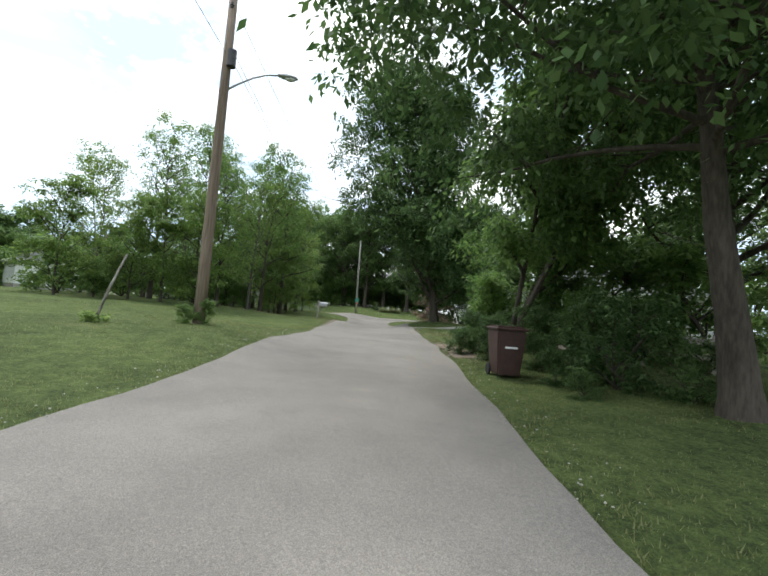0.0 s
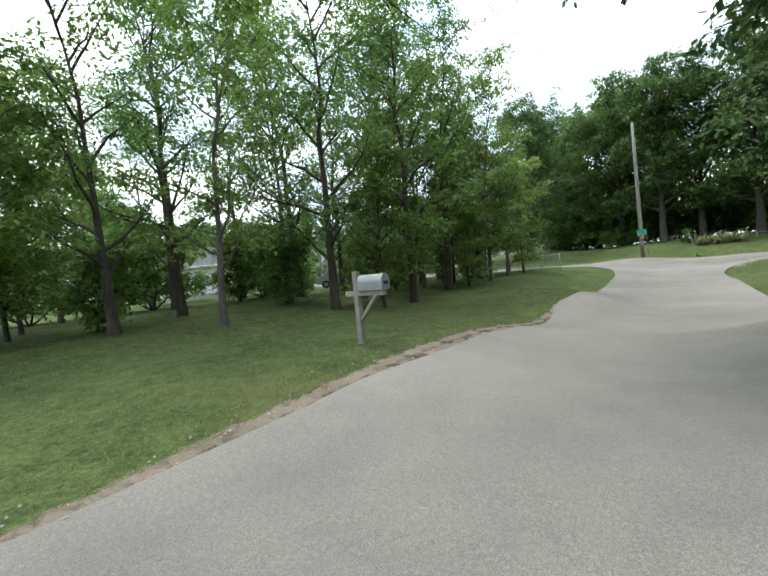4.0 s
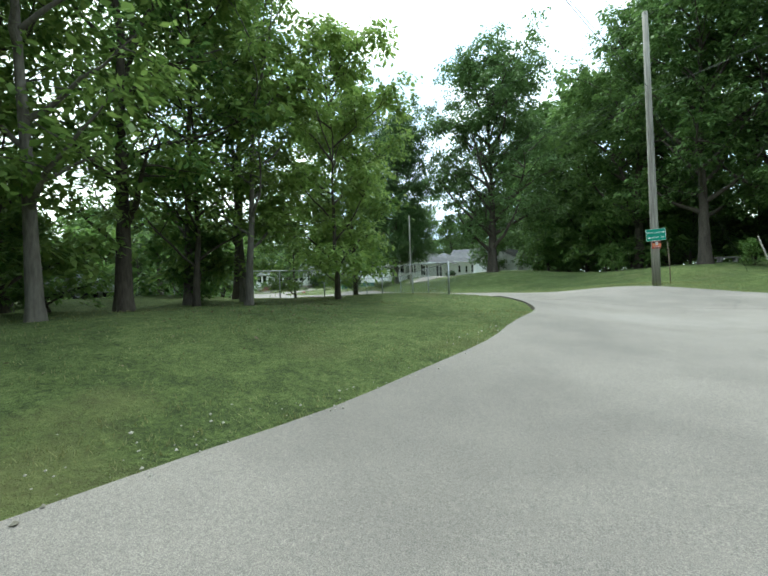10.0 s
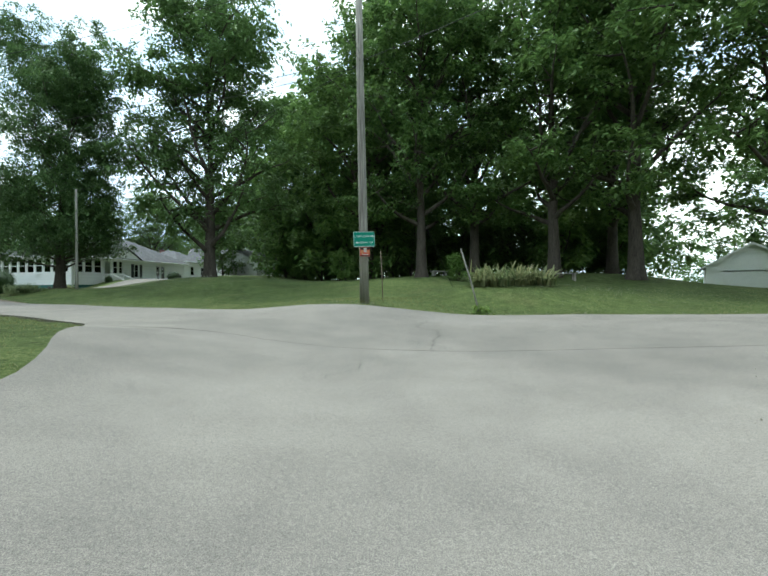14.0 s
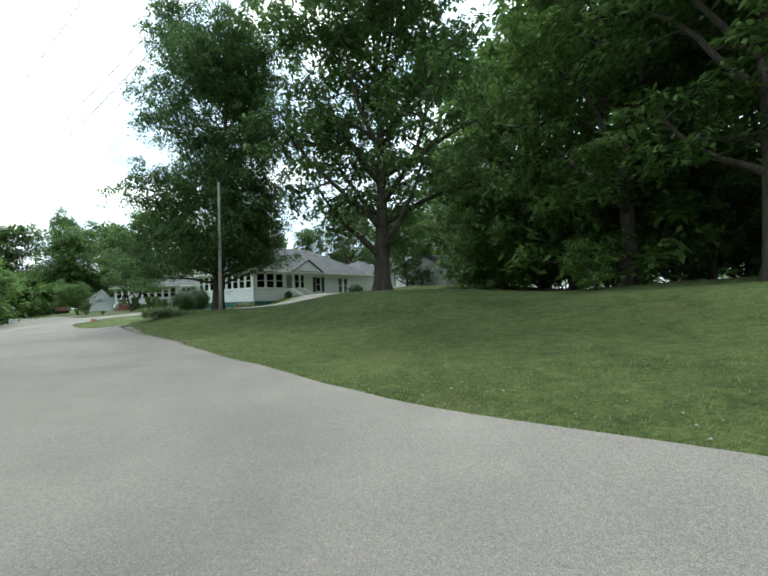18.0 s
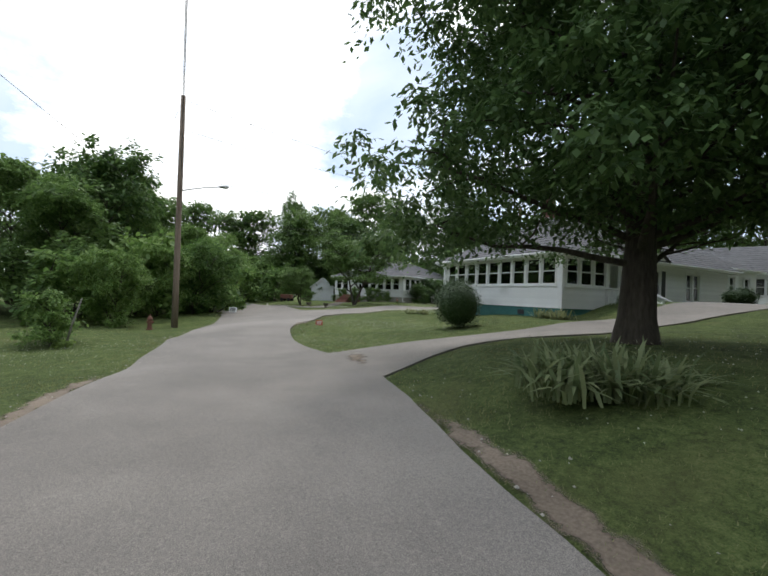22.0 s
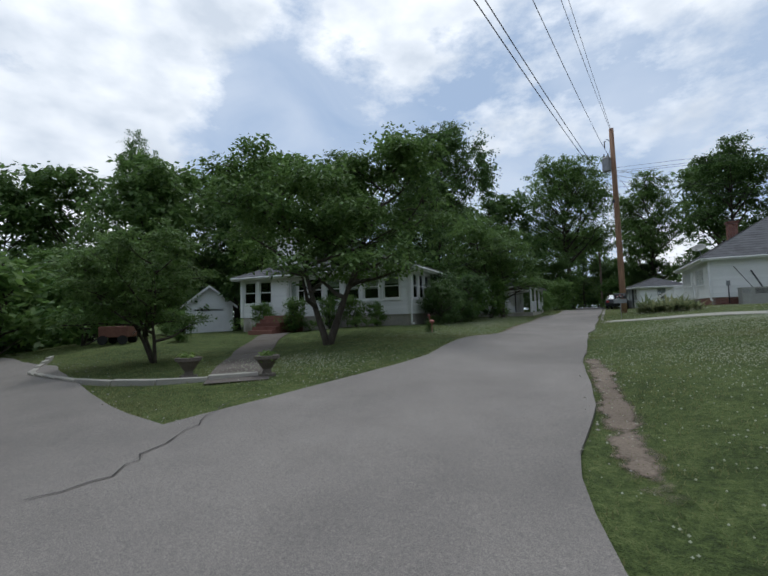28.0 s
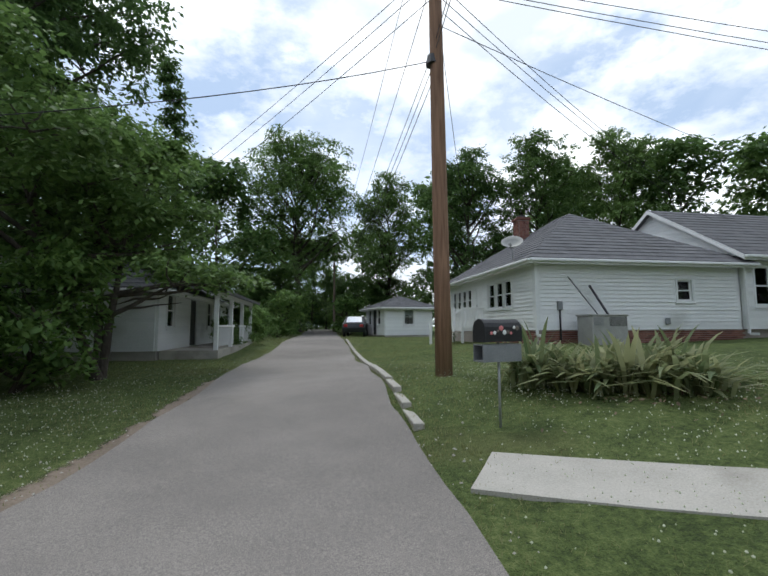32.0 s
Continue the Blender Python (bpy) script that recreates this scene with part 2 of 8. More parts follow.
def asphalt_mat():
    """Old pale asphalt: broad worn areas, mottling, and exposed grit."""
    m = bpy.data.materials.new("worn_asphalt")
    m.use_nodes = True
    n, l = m.node_tree.nodes, m.node_tree.links
    b = n["Principled BSDF"]
    b.inputs["Roughness"].default_value, b.inputs["Specular IOR Level"].default_value = 0.9, 0.3
    tc = n.new("ShaderNodeTexCoord")
    last = None
    for scale, detail, lo, hi, c0, c1 in ((0.22, 3, 0.35, 0.65, (0.20, 0.184, 0.168), (0.28, 0.256, 0.233)), (1.7, 5, 0.3, 0.7, (0.93, 0.93, 0.935), (1.06, 1.06, 1.055)), (40, 3, 0.3, 0.72, (0.85, 0.85, 0.86), (1.14, 1.13, 1.12)), (150, 2, 0.36, 0.66, (0.68, 0.68, 0.69), (1.36, 1.34, 1.31))):
        no, ra = n.new("ShaderNodeTexNoise"), n.new("ShaderNodeValToRGB")
        no.inputs["Scale"].default_value, no.inputs["Detail"].default_value, no.inputs["Roughness"].default_value = scale, detail, 0.62
        l.new(tc.outputs["Object"], no.inputs["Vector"])
        ra.color_ramp.elements[0].position, ra.color_ramp.elements[1].position = lo, hi
        ra.color_ramp.elements[0].color, ra.color_ramp.elements[1].color = (*c0, 1), (*c1, 1)
        l.new(no.outputs[0], ra.inputs[0])
        if last is None:
            last = ra.outputs[0]
        else:
            mx = n.new("ShaderNodeMix")
            mx.data_type, mx.blend_type = "RGBA", "MULTIPLY"
            mx.inputs[0].default_value = 1.0
            l.new(last, mx.inputs[6])
            l.new(ra.outputs[0], mx.inputs[7])
            last = mx.outputs[2]
    l.new(last, b.inputs["Base Color"])
    bu = n.new("ShaderNodeBump")
    bu.inputs["Strength"].default_value, bu.inputs["Distance"].default_value = 0.5, 0.006
    l.new(no.outputs[0], bu.inputs["Height"])
    l.new(bu.outputs[0], b.inputs["Normal"])
    return m


M_ROAD = asphalt_mat()
M_CONC = mat("concrete", (0.33, 0.31, 0.27), (0.48, 0.45, 0.40), 1.5, 0.9, 0.3, fine=70, stain=(0.22, 0.2, 0.16))
M_PATH = mat("trodden_path", (0.10, 0.085, 0.072), (0.19, 0.165, 0.142), 1.4, 0.97, 0.6, fine=40)
M_BARK = mat("bark", (0.035, 0.028, 0.022), (0.095, 0.08, 0.065), 4.0, 0.95, 1.0, fine=22, stretch=(1, 1, 0.22))
M_BARK2 = mat("grey_bark", (0.07, 0.062, 0.052), (0.16, 0.145, 0.125), 4.0, 0.95, 0.8, fine=22, stretch=(1, 1, 0.22))
M_LEAF = leaf_mat("leaf_green", (0.056, 0.126, 0.033), (0.155, 0.272, 0.070), 0.52, (0.22, 0.335, 0.09))
M_LEAFM = leaf_mat("leaf_mid_green", (0.040, 0.088, 0.027), (0.115, 0.205, 0.056), 0.46, (0.18, 0.28, 0.08))
M_LEAFD = leaf_mat("leaf_dark_green", (0.034, 0.076, 0.025), (0.095, 0.175, 0.052), 0.44, (0.15, 0.24, 0.078))
M_LEAFL = leaf_mat("leaf_light_green", (0.080, 0.158, 0.036), (0.20, 0.32, 0.077), 0.52, (0.28, 0.38, 0.10))
M_DEAD = leaf_mat("dry_reddish_needles", (0.19, 0.12, 0.085), (0.38, 0.27, 0.20), 0.3)
M_BLADE = leaf_mat("grass_blade", (0.122, 0.160, 0.050), (0.245, 0.280, 0.098), 0.55, (0.30, 0.30, 0.14))
M_IRISG = leaf_mat("green_sword_leaf", (0.08, 0.14, 0.05), (0.20, 0.28, 0.12), 0.5, (0.34, 0.38, 0.2))
M_IRIS = leaf_mat("sword_leaf", (0.115, 0.175, 0.075), (0.295, 0.365, 0.185), 0.5, (0.42, 0.42, 0.22))
M_CLOVER = mat("clover_blossom", (0.38, 0.40, 0.27), (0.62, 0.63, 0.50), 20, 0.9, 0)
M_LITTER = leaf_mat("fallen_leaf", (0.10, 0.07, 0.04), (0.28, 0.21, 0.13), 0.1)


def scuff_mat(name, dark, light):
    """Bare soil that breaks up towards its edges."""
    m = mat(name, dark, light, 1.2, 0.97, 0.6, fine=40)
    n, l = m.node_tree.nodes, m.node_tree.links
    at = n.new("ShaderNodeAttribute")
    at.attribute_name = "cover"
    tc, no = n.new("ShaderNodeTexCoord"), n.new("ShaderNodeTexNoise")
    no.inputs["Scale"].default_value, no.inputs["Detail"].default_value, no.inputs["Roughness"].default_value = 2.6, 8, 0.65
    l.new(tc.outputs["Object"], no.inputs["Vector"])
    add = n.new("ShaderNodeMath")
    add.operation = "MULTIPLY_ADD"
    add.inputs[1].default_value = 1.9
    l.new(no.outputs[0], add.inputs[0])
    l.new(at.outputs["Fac"], add.inputs[2])
    cut = n.new("ShaderNodeMapRange")
    cut.inputs["From Min"].default_value, cut.inputs["From Max"].default_value = 1.42, 1.78
    l.new(add.outputs[0], cut.inputs["Value"])
    tr, mx = n.new("ShaderNodeBsdfTransparent"), n.new("ShaderNodeMixShader")
    l.new(cut.outputs[0], mx.inputs[0])
    l.new(tr.outputs[0], mx.inputs[1])
    l.new(n["Principled BSDF"].outputs[0], mx.inputs[2])
    l.new(mx.outputs[0], n["Material Output"].inputs[0])
    return m


M_SCUFF = scuff_mat("bare_dirt_scuffs", (0.135, 0.105, 0.078), (0.27, 0.215, 0.165))
M_GRAVEL = scuff_mat("sandy_gravel", (0.24, 0.215, 0.185), (0.46, 0.42, 0.37))

# ---- helpers for building ----
def mesh_np(name, verts, faces, material, parent=None, smooth=False):
    """One mesh object from arrays; all faces have the same corner count."""
    verts, faces = np.asarray(verts, np.float32), np.asarray(faces, np.int32)
    me = bpy.data.meshes.new(name)
    k = faces.shape[1]
    me.vertices.add(len(verts))
    me.vertices.foreach_set("co", verts.ravel())
    me.loops.add(faces.size)
    me.loops.foreach_set("vertex_index", faces.ravel())
    me.polygons.add(len(faces))
    me.polygons.foreach_set("loop_start", np.arange(0, faces.size, k, dtype=np.int32))
    me.polygons.foreach_set("loop_total", np.full(len(faces), k, np.int32))
    me.polygons.foreach_set("use_smooth", np.full(len(faces), smooth, bool))
    me.update(calc_edges=True)
    me.materials.append(material)
    ob = new(name, me)
    ob.parent = parent
    return ob


def part(name, bm, material, parent=None, label="", smooth=False):
    """Links a bmesh as one mesh object under a thing or a part."""
    me = bpy.data.meshes.new(name)
    if smooth:
        for f in bm.faces:
            f.smooth = True
    bm.to_mesh(me)
    bm.free()
    me.materials.append(material)
    ob = new(name, me)
    ob.parent = parent
    if label:
        tagged(ob, label)
    return ob


def thing(name, m, label, category, group="", kind=""):
    ob = new(name)
    ob.empty_display_size = 0.2
    ob.matrix_basis = m
    return tagged(ob, label, category, group, kind)


def box(bm, x0, y0, z0, x1, y1, z1, m=None, bevel=0.0):
    vs = [bm.verts.new((x, y, z)) for x, y, z in ((x0, y0, z0), (x1, y0, z0), (x1, y1, z0), (x0, y1, z0), (x0, y0, z1), (x1, y0, z1), (x1, y1, z1), (x0, y1, z1))]
    fs = [bm.faces.new([vs[i] for i in q]) for q in ((3, 2, 1, 0), (4, 5, 6, 7), (0, 1, 5, 4), (1, 2, 6, 5), (2, 3, 7, 6), (3, 0, 4, 7))]
    if bevel:
        es = list({e for f in fs for e in f.edges})
        r = bmesh.ops.bevel(bm, geom=es, offset=bevel, segments=1, affect="EDGES")
        vs = list({v for f in r["faces"] for v in f.verts} | {v for v in vs if v.is_valid})
    if m is not None:
        bmesh.ops.transform(bm, matrix=m, verts=vs)
    return vs


def boxm(x0, y0, z0, x1, y1, z1, bevel=0.0):
    bm = bmesh.new()
    box(bm, x0, y0, z0, x1, y1, z1, None, bevel)
    return bm


def tube_arrays(points, radii, sides=8):
    """A tapered tube along points: vertices and quads."""
    p = np.asarray(points, float)
    r = np.asarray(radii, float)
    t = np.gradient(p, axis=0)
    t /= np.linalg.norm(t, axis=1, keepdims=True) + 1e-9
    ref = np.where(np.abs(t[:, 2:3]) > 0.9, np.array([[1.0, 0, 0]]), np.array([[0, 0, 1.0]]))
    u = np.cross(t, ref)
    u /= np.linalg.norm(u, axis=1, keepdims=True) + 1e-9
    v = np.cross(t, u)
    a = np.linspace(0, 2 * math.pi, sides, endpoint=False)
    ring = p[:, None] + r[:, None, None] * (np.cos(a)[None, :, None] * u[:, None] + np.sin(a)[None, :, None] * v[:, None])
    n = len(p)
    i, j = np.meshgrid(np.arange(n - 1), np.arange(sides), indexing="ij")
    k = (j + 1) % sides
    faces = np.stack([i * sides + j, i * sides + k, (i + 1) * sides + k, (i + 1) * sides + j], -1).reshape(-1, 4)
    return ring.reshape(-1, 3), faces


def merge(chunks):
    vs, fs, n = [], [], 0
    for v, f in chunks:
        vs.append(v)
        fs.append(f + n)
        n += len(v)
    return np.concatenate(vs), np.concatenate(fs)


def rod(points, radii, material, name, parent=None, sides=10, label=""):
    if np.isscalar(radii):
        radii = [radii] * len(points)
    v, f = tube_arrays(points, radii, sides)
    pts = np.asarray(points, float)
    ob = mesh_np(name, v, f, material, parent, smooth=True)
    bm = bmesh.new()
    bm.from_mesh(ob.data)
    bmesh.ops.holes_fill(bm, edges=[e for e in bm.edges if e.is_boundary], sides=0)
    bm.to_mesh(ob.data)
    bm.free()
    return tagged(ob, label) if label else ob


# ground heights: nodes (x, y, z), blended by distance
NODES = [
    (-24, -68, -2.3), (-20.4, -54, -2.0), (-18.6, -48, -1.85), (-16.8, -42, -1.75), (-14.8, -36.5, -1.7), (-12.7, -31, -1.65), (-11, -25, -1.9), (-9.1, -19, -2.35),
    (-8, -14, -2.45), (-6.9, -10, -2.4), (-6.5, -6, -2.3), (-5.4, -2.5, -2.15), (-4.1, 1.5, -2.0), (-4.2, 4, -1.9), (-3.2, 8, -1.6),
    (-9, 9.5, -1.6), (-14, 13.5, -1.4), (-20, 17, -1.35), (-26, 20, -1.4), (-33, 23.5, -1.4), (-38, 27.5, -1.3), (-42, 33, -1.28), (-43.2, 38, -1.22), (-43.4, 44, -1.05),
    (-43.2, 50, -0.78), (-43, 56, -0.55), (-43, 64, -0.3), (-43, 80, 0.0), (-42, 110, 0.3), (-48, 30, -1.7), (-60, 33, -2.3), (-80, 36, -3.0),
    (6, 6, -1.5), (16, 2, -1.3), (40, -6, -0.6), (-7.75, -0.6, -1.55), (-10.5, 3, -1.35), (-28, -15, -0.9), (-34, -5, -0.9), (-24, 4, -0.9), (-36, 10, -1.4), (-45, -10, -0.9), (-38, -28, -0.9), (-40, -45, -1.0),
    (-3.5, 12.3, -0.97), (1.5, 22, 0.0), (-13.2, 28.7, 0.28), (-20.6, 25.4, -0.45), (-24, 41.5, 0.5), (-14, 42, 0.8), (12, 26, 0.3), (22, 32, 0.1), (3.6, 15.8, -0.52), (0.5, 9.6, -1.64), (5, 8.8, -1.6), (3.7, 29, 0.3), (25, 21, -0.95), (31.5, 29, -1.3), (-28, 36, -0.5), (-37, 40, -0.75), (-33, 31, -1.1),
    (-35, 57, 0.15), (-34, 64, 0.2), (-25, 62, 0.35), (-38.5, 59.5, -0.05), (-36, 48, -0.2), (-39, 41, -0.75),
    (-46, 45, -0.5), (-50, 51, -0.4), (-50, 42, -0.95), (-49, 60, -0.3), (-58, 48, -0.7),
    (-44.4, 26.5, -2.1), (-41, 25, -2.0), (-36, 20, -1.95), (-33, 19, -1.85), (-39, 23.3, -1.85), (-48, 18, -2.1), (-27, 13, -1.8), (-40, 8, -2.2), (-20, 8, -1.6),
    (-22, -41, -1.25), (-15.6, -24.6, -1.3), (-30, -35, -1.0), (-24, -22, -1.0), (-14.3, -3, -1.25), (-12, 4, -1.0), (-20, 2, -1.1), (-13, -13, -1.5),
    (-9, -29, -1.35), (-6, -23, -0.9), (-3, -35, -1.0), (-10, -46, -1.3), (0, -12, -1.2), (2, -2, -1.6),
]

LAND = np.array(NODES, float)


def hz(x, y):
    """Height of the land."""
    x, y = np.asarray(x, float), np.asarray(y, float)
    d = (x[..., None] - LAND[:, 0]) ** 2 + (y[..., None] - LAND[:, 1]) ** 2
    w = 1 / (d + 6.0) ** 2
    return (w * LAND[:, 2]).sum(-1) / w.sum(-1)


def ground_z(x, y):
    return float(hz(x, y))


# ---- land and roads ----
def smooth_line(pts, step=0.8):
    """Catmull-Rom through (x, y, half width left, half width right)."""
    p = np.array(pts, float)
    p = np.vstack([2 * p[0] - p[1], p, 2 * p[-1] - p[-2]])
    out = []
    for i in range(1, len(p) - 2):
        n = max(2, int(np.linalg.norm(p[i + 1, :2] - p[i, :2]) / step))
        for t in np.linspace(0, 1, n, endpoint=False):
            a, b, c, d = p[i - 1], p[i], p[i + 1], p[i + 2]
            out.append(0.5 * (2 * b + (c - a) * t + (2 * a - 5 * b + 4 * c - d) * t * t + (3 * b - a - 3 * c + d) * t ** 3))
    out.append(p[-2])
    return np.array(out)


def depth_in(line, x, y):
    """How far inside a road's edges each spot lies."""
    c = smooth_line(line, 0.4)
    t = np.gradient(c[:, :2], axis=0)
    t /= np.linalg.norm(t, axis=1, keepdims=True)
    k = ((x[:, None] - c[:, 0]) ** 2 + (y[:, None] - c[:, 1]) ** 2).argmin(1)
    dx, dy = x - c[k, 0], y - c[k, 1]
    off = -dx * t[k, 1] + dy * t[k, 0]
    return np.minimum(c[k, 2] - off, c[k, 3] + off)


def strip(name, pts, material, lift, label, category="road", kind="structure", across=9, ragged=0.1, seed=3, under=None):
    """A sheet laid along a line, with worn edges and a thickness."""
    rng = np.random.default_rng(seed)
    c = smooth_line(pts, 0.6)
    t = np.gradient(c[:, :2], axis=0)
    t /= np.linalg.norm(t, axis=1, keepdims=True)
    nrm = np.stack([-t[:, 1], t[:, 0]], 1)
    jit = np.convolve(rng.normal(0, ragged, len(c) + 4), [0.2, 0.3, 0.3, 0.2, 0], "same")[2:-2]
    jit2 = np.convolve(rng.normal(0, ragged, len(c) + 4), [0.2, 0.3, 0.3, 0.2, 0], "same")[2:-2]
    rows = []
    for k in np.linspace(0, 1, across):
        off = (c[:, 2] + jit) * (1 - k) - (c[:, 3] + jit2) * k
        xy = c[:, :2] + nrm * off[:, None]
        z = hz(xy[:, 0], xy[:, 1]) + lift
        if under is not None:
            z -= 0.035 * np.clip((depth_in(under, xy[:, 0], xy[:, 1]) - 0.6) / 0.9, 0, 1)
        rows.append(np.column_stack([xy, z]))
    under = []
    for row in (rows[0], rows[-1]):
        r = row.copy()
        r[:, 2] -= 0.12
        under.append(r)
    rows = [under[0]] + rows + [under[1]]
    v = np.stack(rows, 1)
    n, k = v.shape[:2]
    i, j = np.meshgrid(np.arange(n - 1), np.arange(k - 1), indexing="ij")
    f = np.stack([i * k + j, i * k + j + 1, (i + 1) * k + j + 1, (i + 1) * k + j], -1).reshape(-1, 4)
    ob = mesh_np(name, v.reshape(-1, 3), f[:, ::-1], material, smooth=False)
    return tagged(ob, label, category, kind=kind)


def axis_steps(a, b, step, far):
    mid = list(np.arange(a, b + 0.01, step))
    out, d = [], step
    x = b
    while x < far:
        d *= 1.35
        x += d
        out.append(x)
    back, d, x = [], step, a
    while x > -far:
        d *= 1.35
        x -= d
        back.append(x)
    return np.array(back[::-1] + mid + out)


ROAD_A = [(-30, -80, 2.5, 2.5), (-25.5, -66, 2.5, 2.5), (-21.2, -54, 2.5, 2.4), (-18.7, -47, 2.5, 2.4), (-16.2, -40, 2.6, 2.5), (-13.8, -32, 2.7, 2.7), (-11, -23.5, 2.6, 2.6), (-8.9, -15, 2.8, 2.9), (-7.0, -8, 2.6, 2.8), (-5.4, -2, 2.7, 2.7), (-4.3, 2, 4.0, 4.45), (-3.7, 5, 6.2, 7.85), (-3.2, 7, 8.0, 9.0)]
ROAD_B = [(60, -16, 2.7, 2.7), (38, -7, 2.7, 2.7), (20, 0.5, 2.8, 2.8), (10, 4.0, 3.0, 3.0), (2, 6.6, 3.2, 3.2), (-4.5, 8.2, 2.6, 2.6), (-10.5, 11.6, 2.4, 2.4), (-17, 16.0, 2.2, 2.1), (-22.5, 19.0, 2.2, 2.1), (-27, 21.6, 2.2, 2.3), (-32.5, 24.6, 2.3, 1.5), (-37, 27.4, 2.5, 1.7), (-44, 32.3, 3.1, 3.4), (-51, 35.2, 2.5, 2.5), (-60, 38.6, 2.1, 2.1), (-80, 42, 2.1, 2.1), (-110, 44, 2.1, 2.1)]
ROAD_C = [(-38.6, 28.8, 3.6, 0.9), (-40.6, 31.8, 4.6, 0.6), (-42.8, 35.2, 4.0, 1.4), (-43.7, 38.5, 2.6, 1.9), (-43.6, 42, 1.75, 1.7), (-43.5, 48, 1.7, 1.6), (-43.2, 55, 1.65, 1.55), (-43.1, 64, 1.65, 1.6), (-42.8, 80, 1.65, 1.65), (-42.5, 100, 1.7, 1.7), (-42, 140, 1.7, 1.7)]
DRIVE_H = [(-28.0, 22.6, 1.0, 3.2), (-27.4, 24.6, 1.0, 2.4), (-26.7, 27.2, 1.1, 1.7), (-25.2, 30.8, 0.9, 1.6), (-24.0, 34.5, 1.4, 1.4), (-21.2, 40, 1.5, 1.5), (-18.6, 46, 1.7, 1.7), (-16.5, 51, 2.2, 2.2)]


def build_land():
    xs, ys = axis_steps(-78, 45, 0.9, 1800), axis_steps(-75, 112, 0.9, 1800)
    gx, gy = np.meshgrid(xs, ys, indexing="ij")
    gz = np.zeros_like(gx)
    for i in range(len(xs)):
        gz[i] = hz(gx[i], gy[i])
    rng = np.random.default_rng(5)
    gz += rng.normal(0, 0.012, gz.shape)
    for line in (ROAD_A, ROAD_B, ROAD_C):
        c = smooth_line(line, 1.2)
        for i in range(len(xs)):
            d = np.sqrt(((gx[i][:, None] - c[:, 0]) ** 2 + (gy[i][:, None] - c[:, 1]) ** 2))
            k = d.argmin(1)
            gz[i] -= np.where(d[np.arange(len(k)), k] < np.minimum(c[k, 2], c[k, 3]) - 0.3, 0.10, 0.0)
    nx, ny = gx.shape
    i, j = np.meshgrid(np.arange(nx - 1), np.arange(ny - 1), indexing="ij")
    f = np.stack([i * ny + j, (i + 1) * ny + j, (i + 1) * ny + j + 1, i * ny + j + 1], -1).reshape(-1, 4)
    g = mesh_np("ground", np.stack([gx, gy, gz], -1).reshape(-1, 3), f, M_GRASS, smooth=True)
    tagged(g, "rolling lawns and verges of mown grass with bare patches", "ground", kind="structure")
    strip("road_side_street", ROAD_A, M_ROAD, 0.044, "narrow worn asphalt lane leading up to a junction", across=25, under=ROAD_B)
    strip("road_main", ROAD_B, M_ROAD, 0.048, "pale cracked asphalt road running past houses", seed=4, across=15)
    strip("driveway", DRIVE_H, M_ROAD, 0.044, "dark asphalt driveway running up past a white house", "driveway", seed=8, across=13, under=ROAD_B)
    strip("road_hill", ROAD_C, M_ROAD, 0.044, "narrow worn asphalt lane climbing between houses", seed=6, across=17, under=ROAD_B)


build_land()

# ---- trees ----
def leaf_cloud(centres, spread, count, size, rng, droop=0.3, flat=0.6):
    """Leaves set along short drooping sprays round the given twig ends."""
    k = max(1, round(count / 9))
    per = max(1, round(count / k))
    c = np.repeat(np.asarray(centres, float), k, 0)
    s = np.repeat(np.asarray(spread, float), k)
    m = len(c)
    d = rng.normal(0, 1, (m, 3))
    d /= np.linalg.norm(d, axis=1, keepdims=True)
    d[:, 2] = d[:, 2] * flat + 0.05
    reach = s * rng.uniform(0.55, 1.1, m)
    u = np.tile(np.linspace(0.25, 1.0, per), m) + rng.normal(0, 0.08, m * per)
    n = m * per
    D, C, S = np.repeat(d, per, 0), np.repeat(c, per, 0), np.repeat(reach, per)
    p = C + D * (S * u)[:, None] + rng.normal(0, 0.4 * size, (n, 3))
    p[:, 2] -= droop * S * u ** 2
    hand = np.where(np.arange(n) % 2 == 0, 1.0, -1.0)
    a = np.arctan2(D[:, 1], D[:, 0]) + hand * rng.uniform(0.2, 1.3, n)
    tilt = rng.normal(-0.3 - 0.35 * min(droop, 1.2), 0.4, n)
    along = np.stack([np.cos(a) * np.cos(tilt), np.sin(a) * np.cos(tilt), np.sin(tilt)], 1)
    side = np.stack([-np.sin(a), np.cos(a), rng.normal(0, 0.4, n)], 1)
    side /= np.linalg.norm(side, axis=1, keepdims=True)
    L = size * rng.uniform(0.6, 1.3, (n, 1))
    v = np.stack([p, p + along * L * 0.45 + side * L * 0.27, p + along * L, p + along * L * 0.45 - side * L * 0.27], 1)
    return v.reshape(-1, 3), np.arange(n * 4).reshape(n, 4)


def limb(start, way, length, r0, rng, rise=0.25, bits=6):
    p, d = [np.array(start, float)], np.array(way, float)
    for _ in range(bits):
        d = d + rng.normal(0, 0.14, 3) + np.array([0, 0, rise / bits])
        d /= np.linalg.norm(d)
        p.append(p[-1] + d * length / bits)
    return np.array(p), np.linspace(r0, r0 * 0.18, bits + 1)


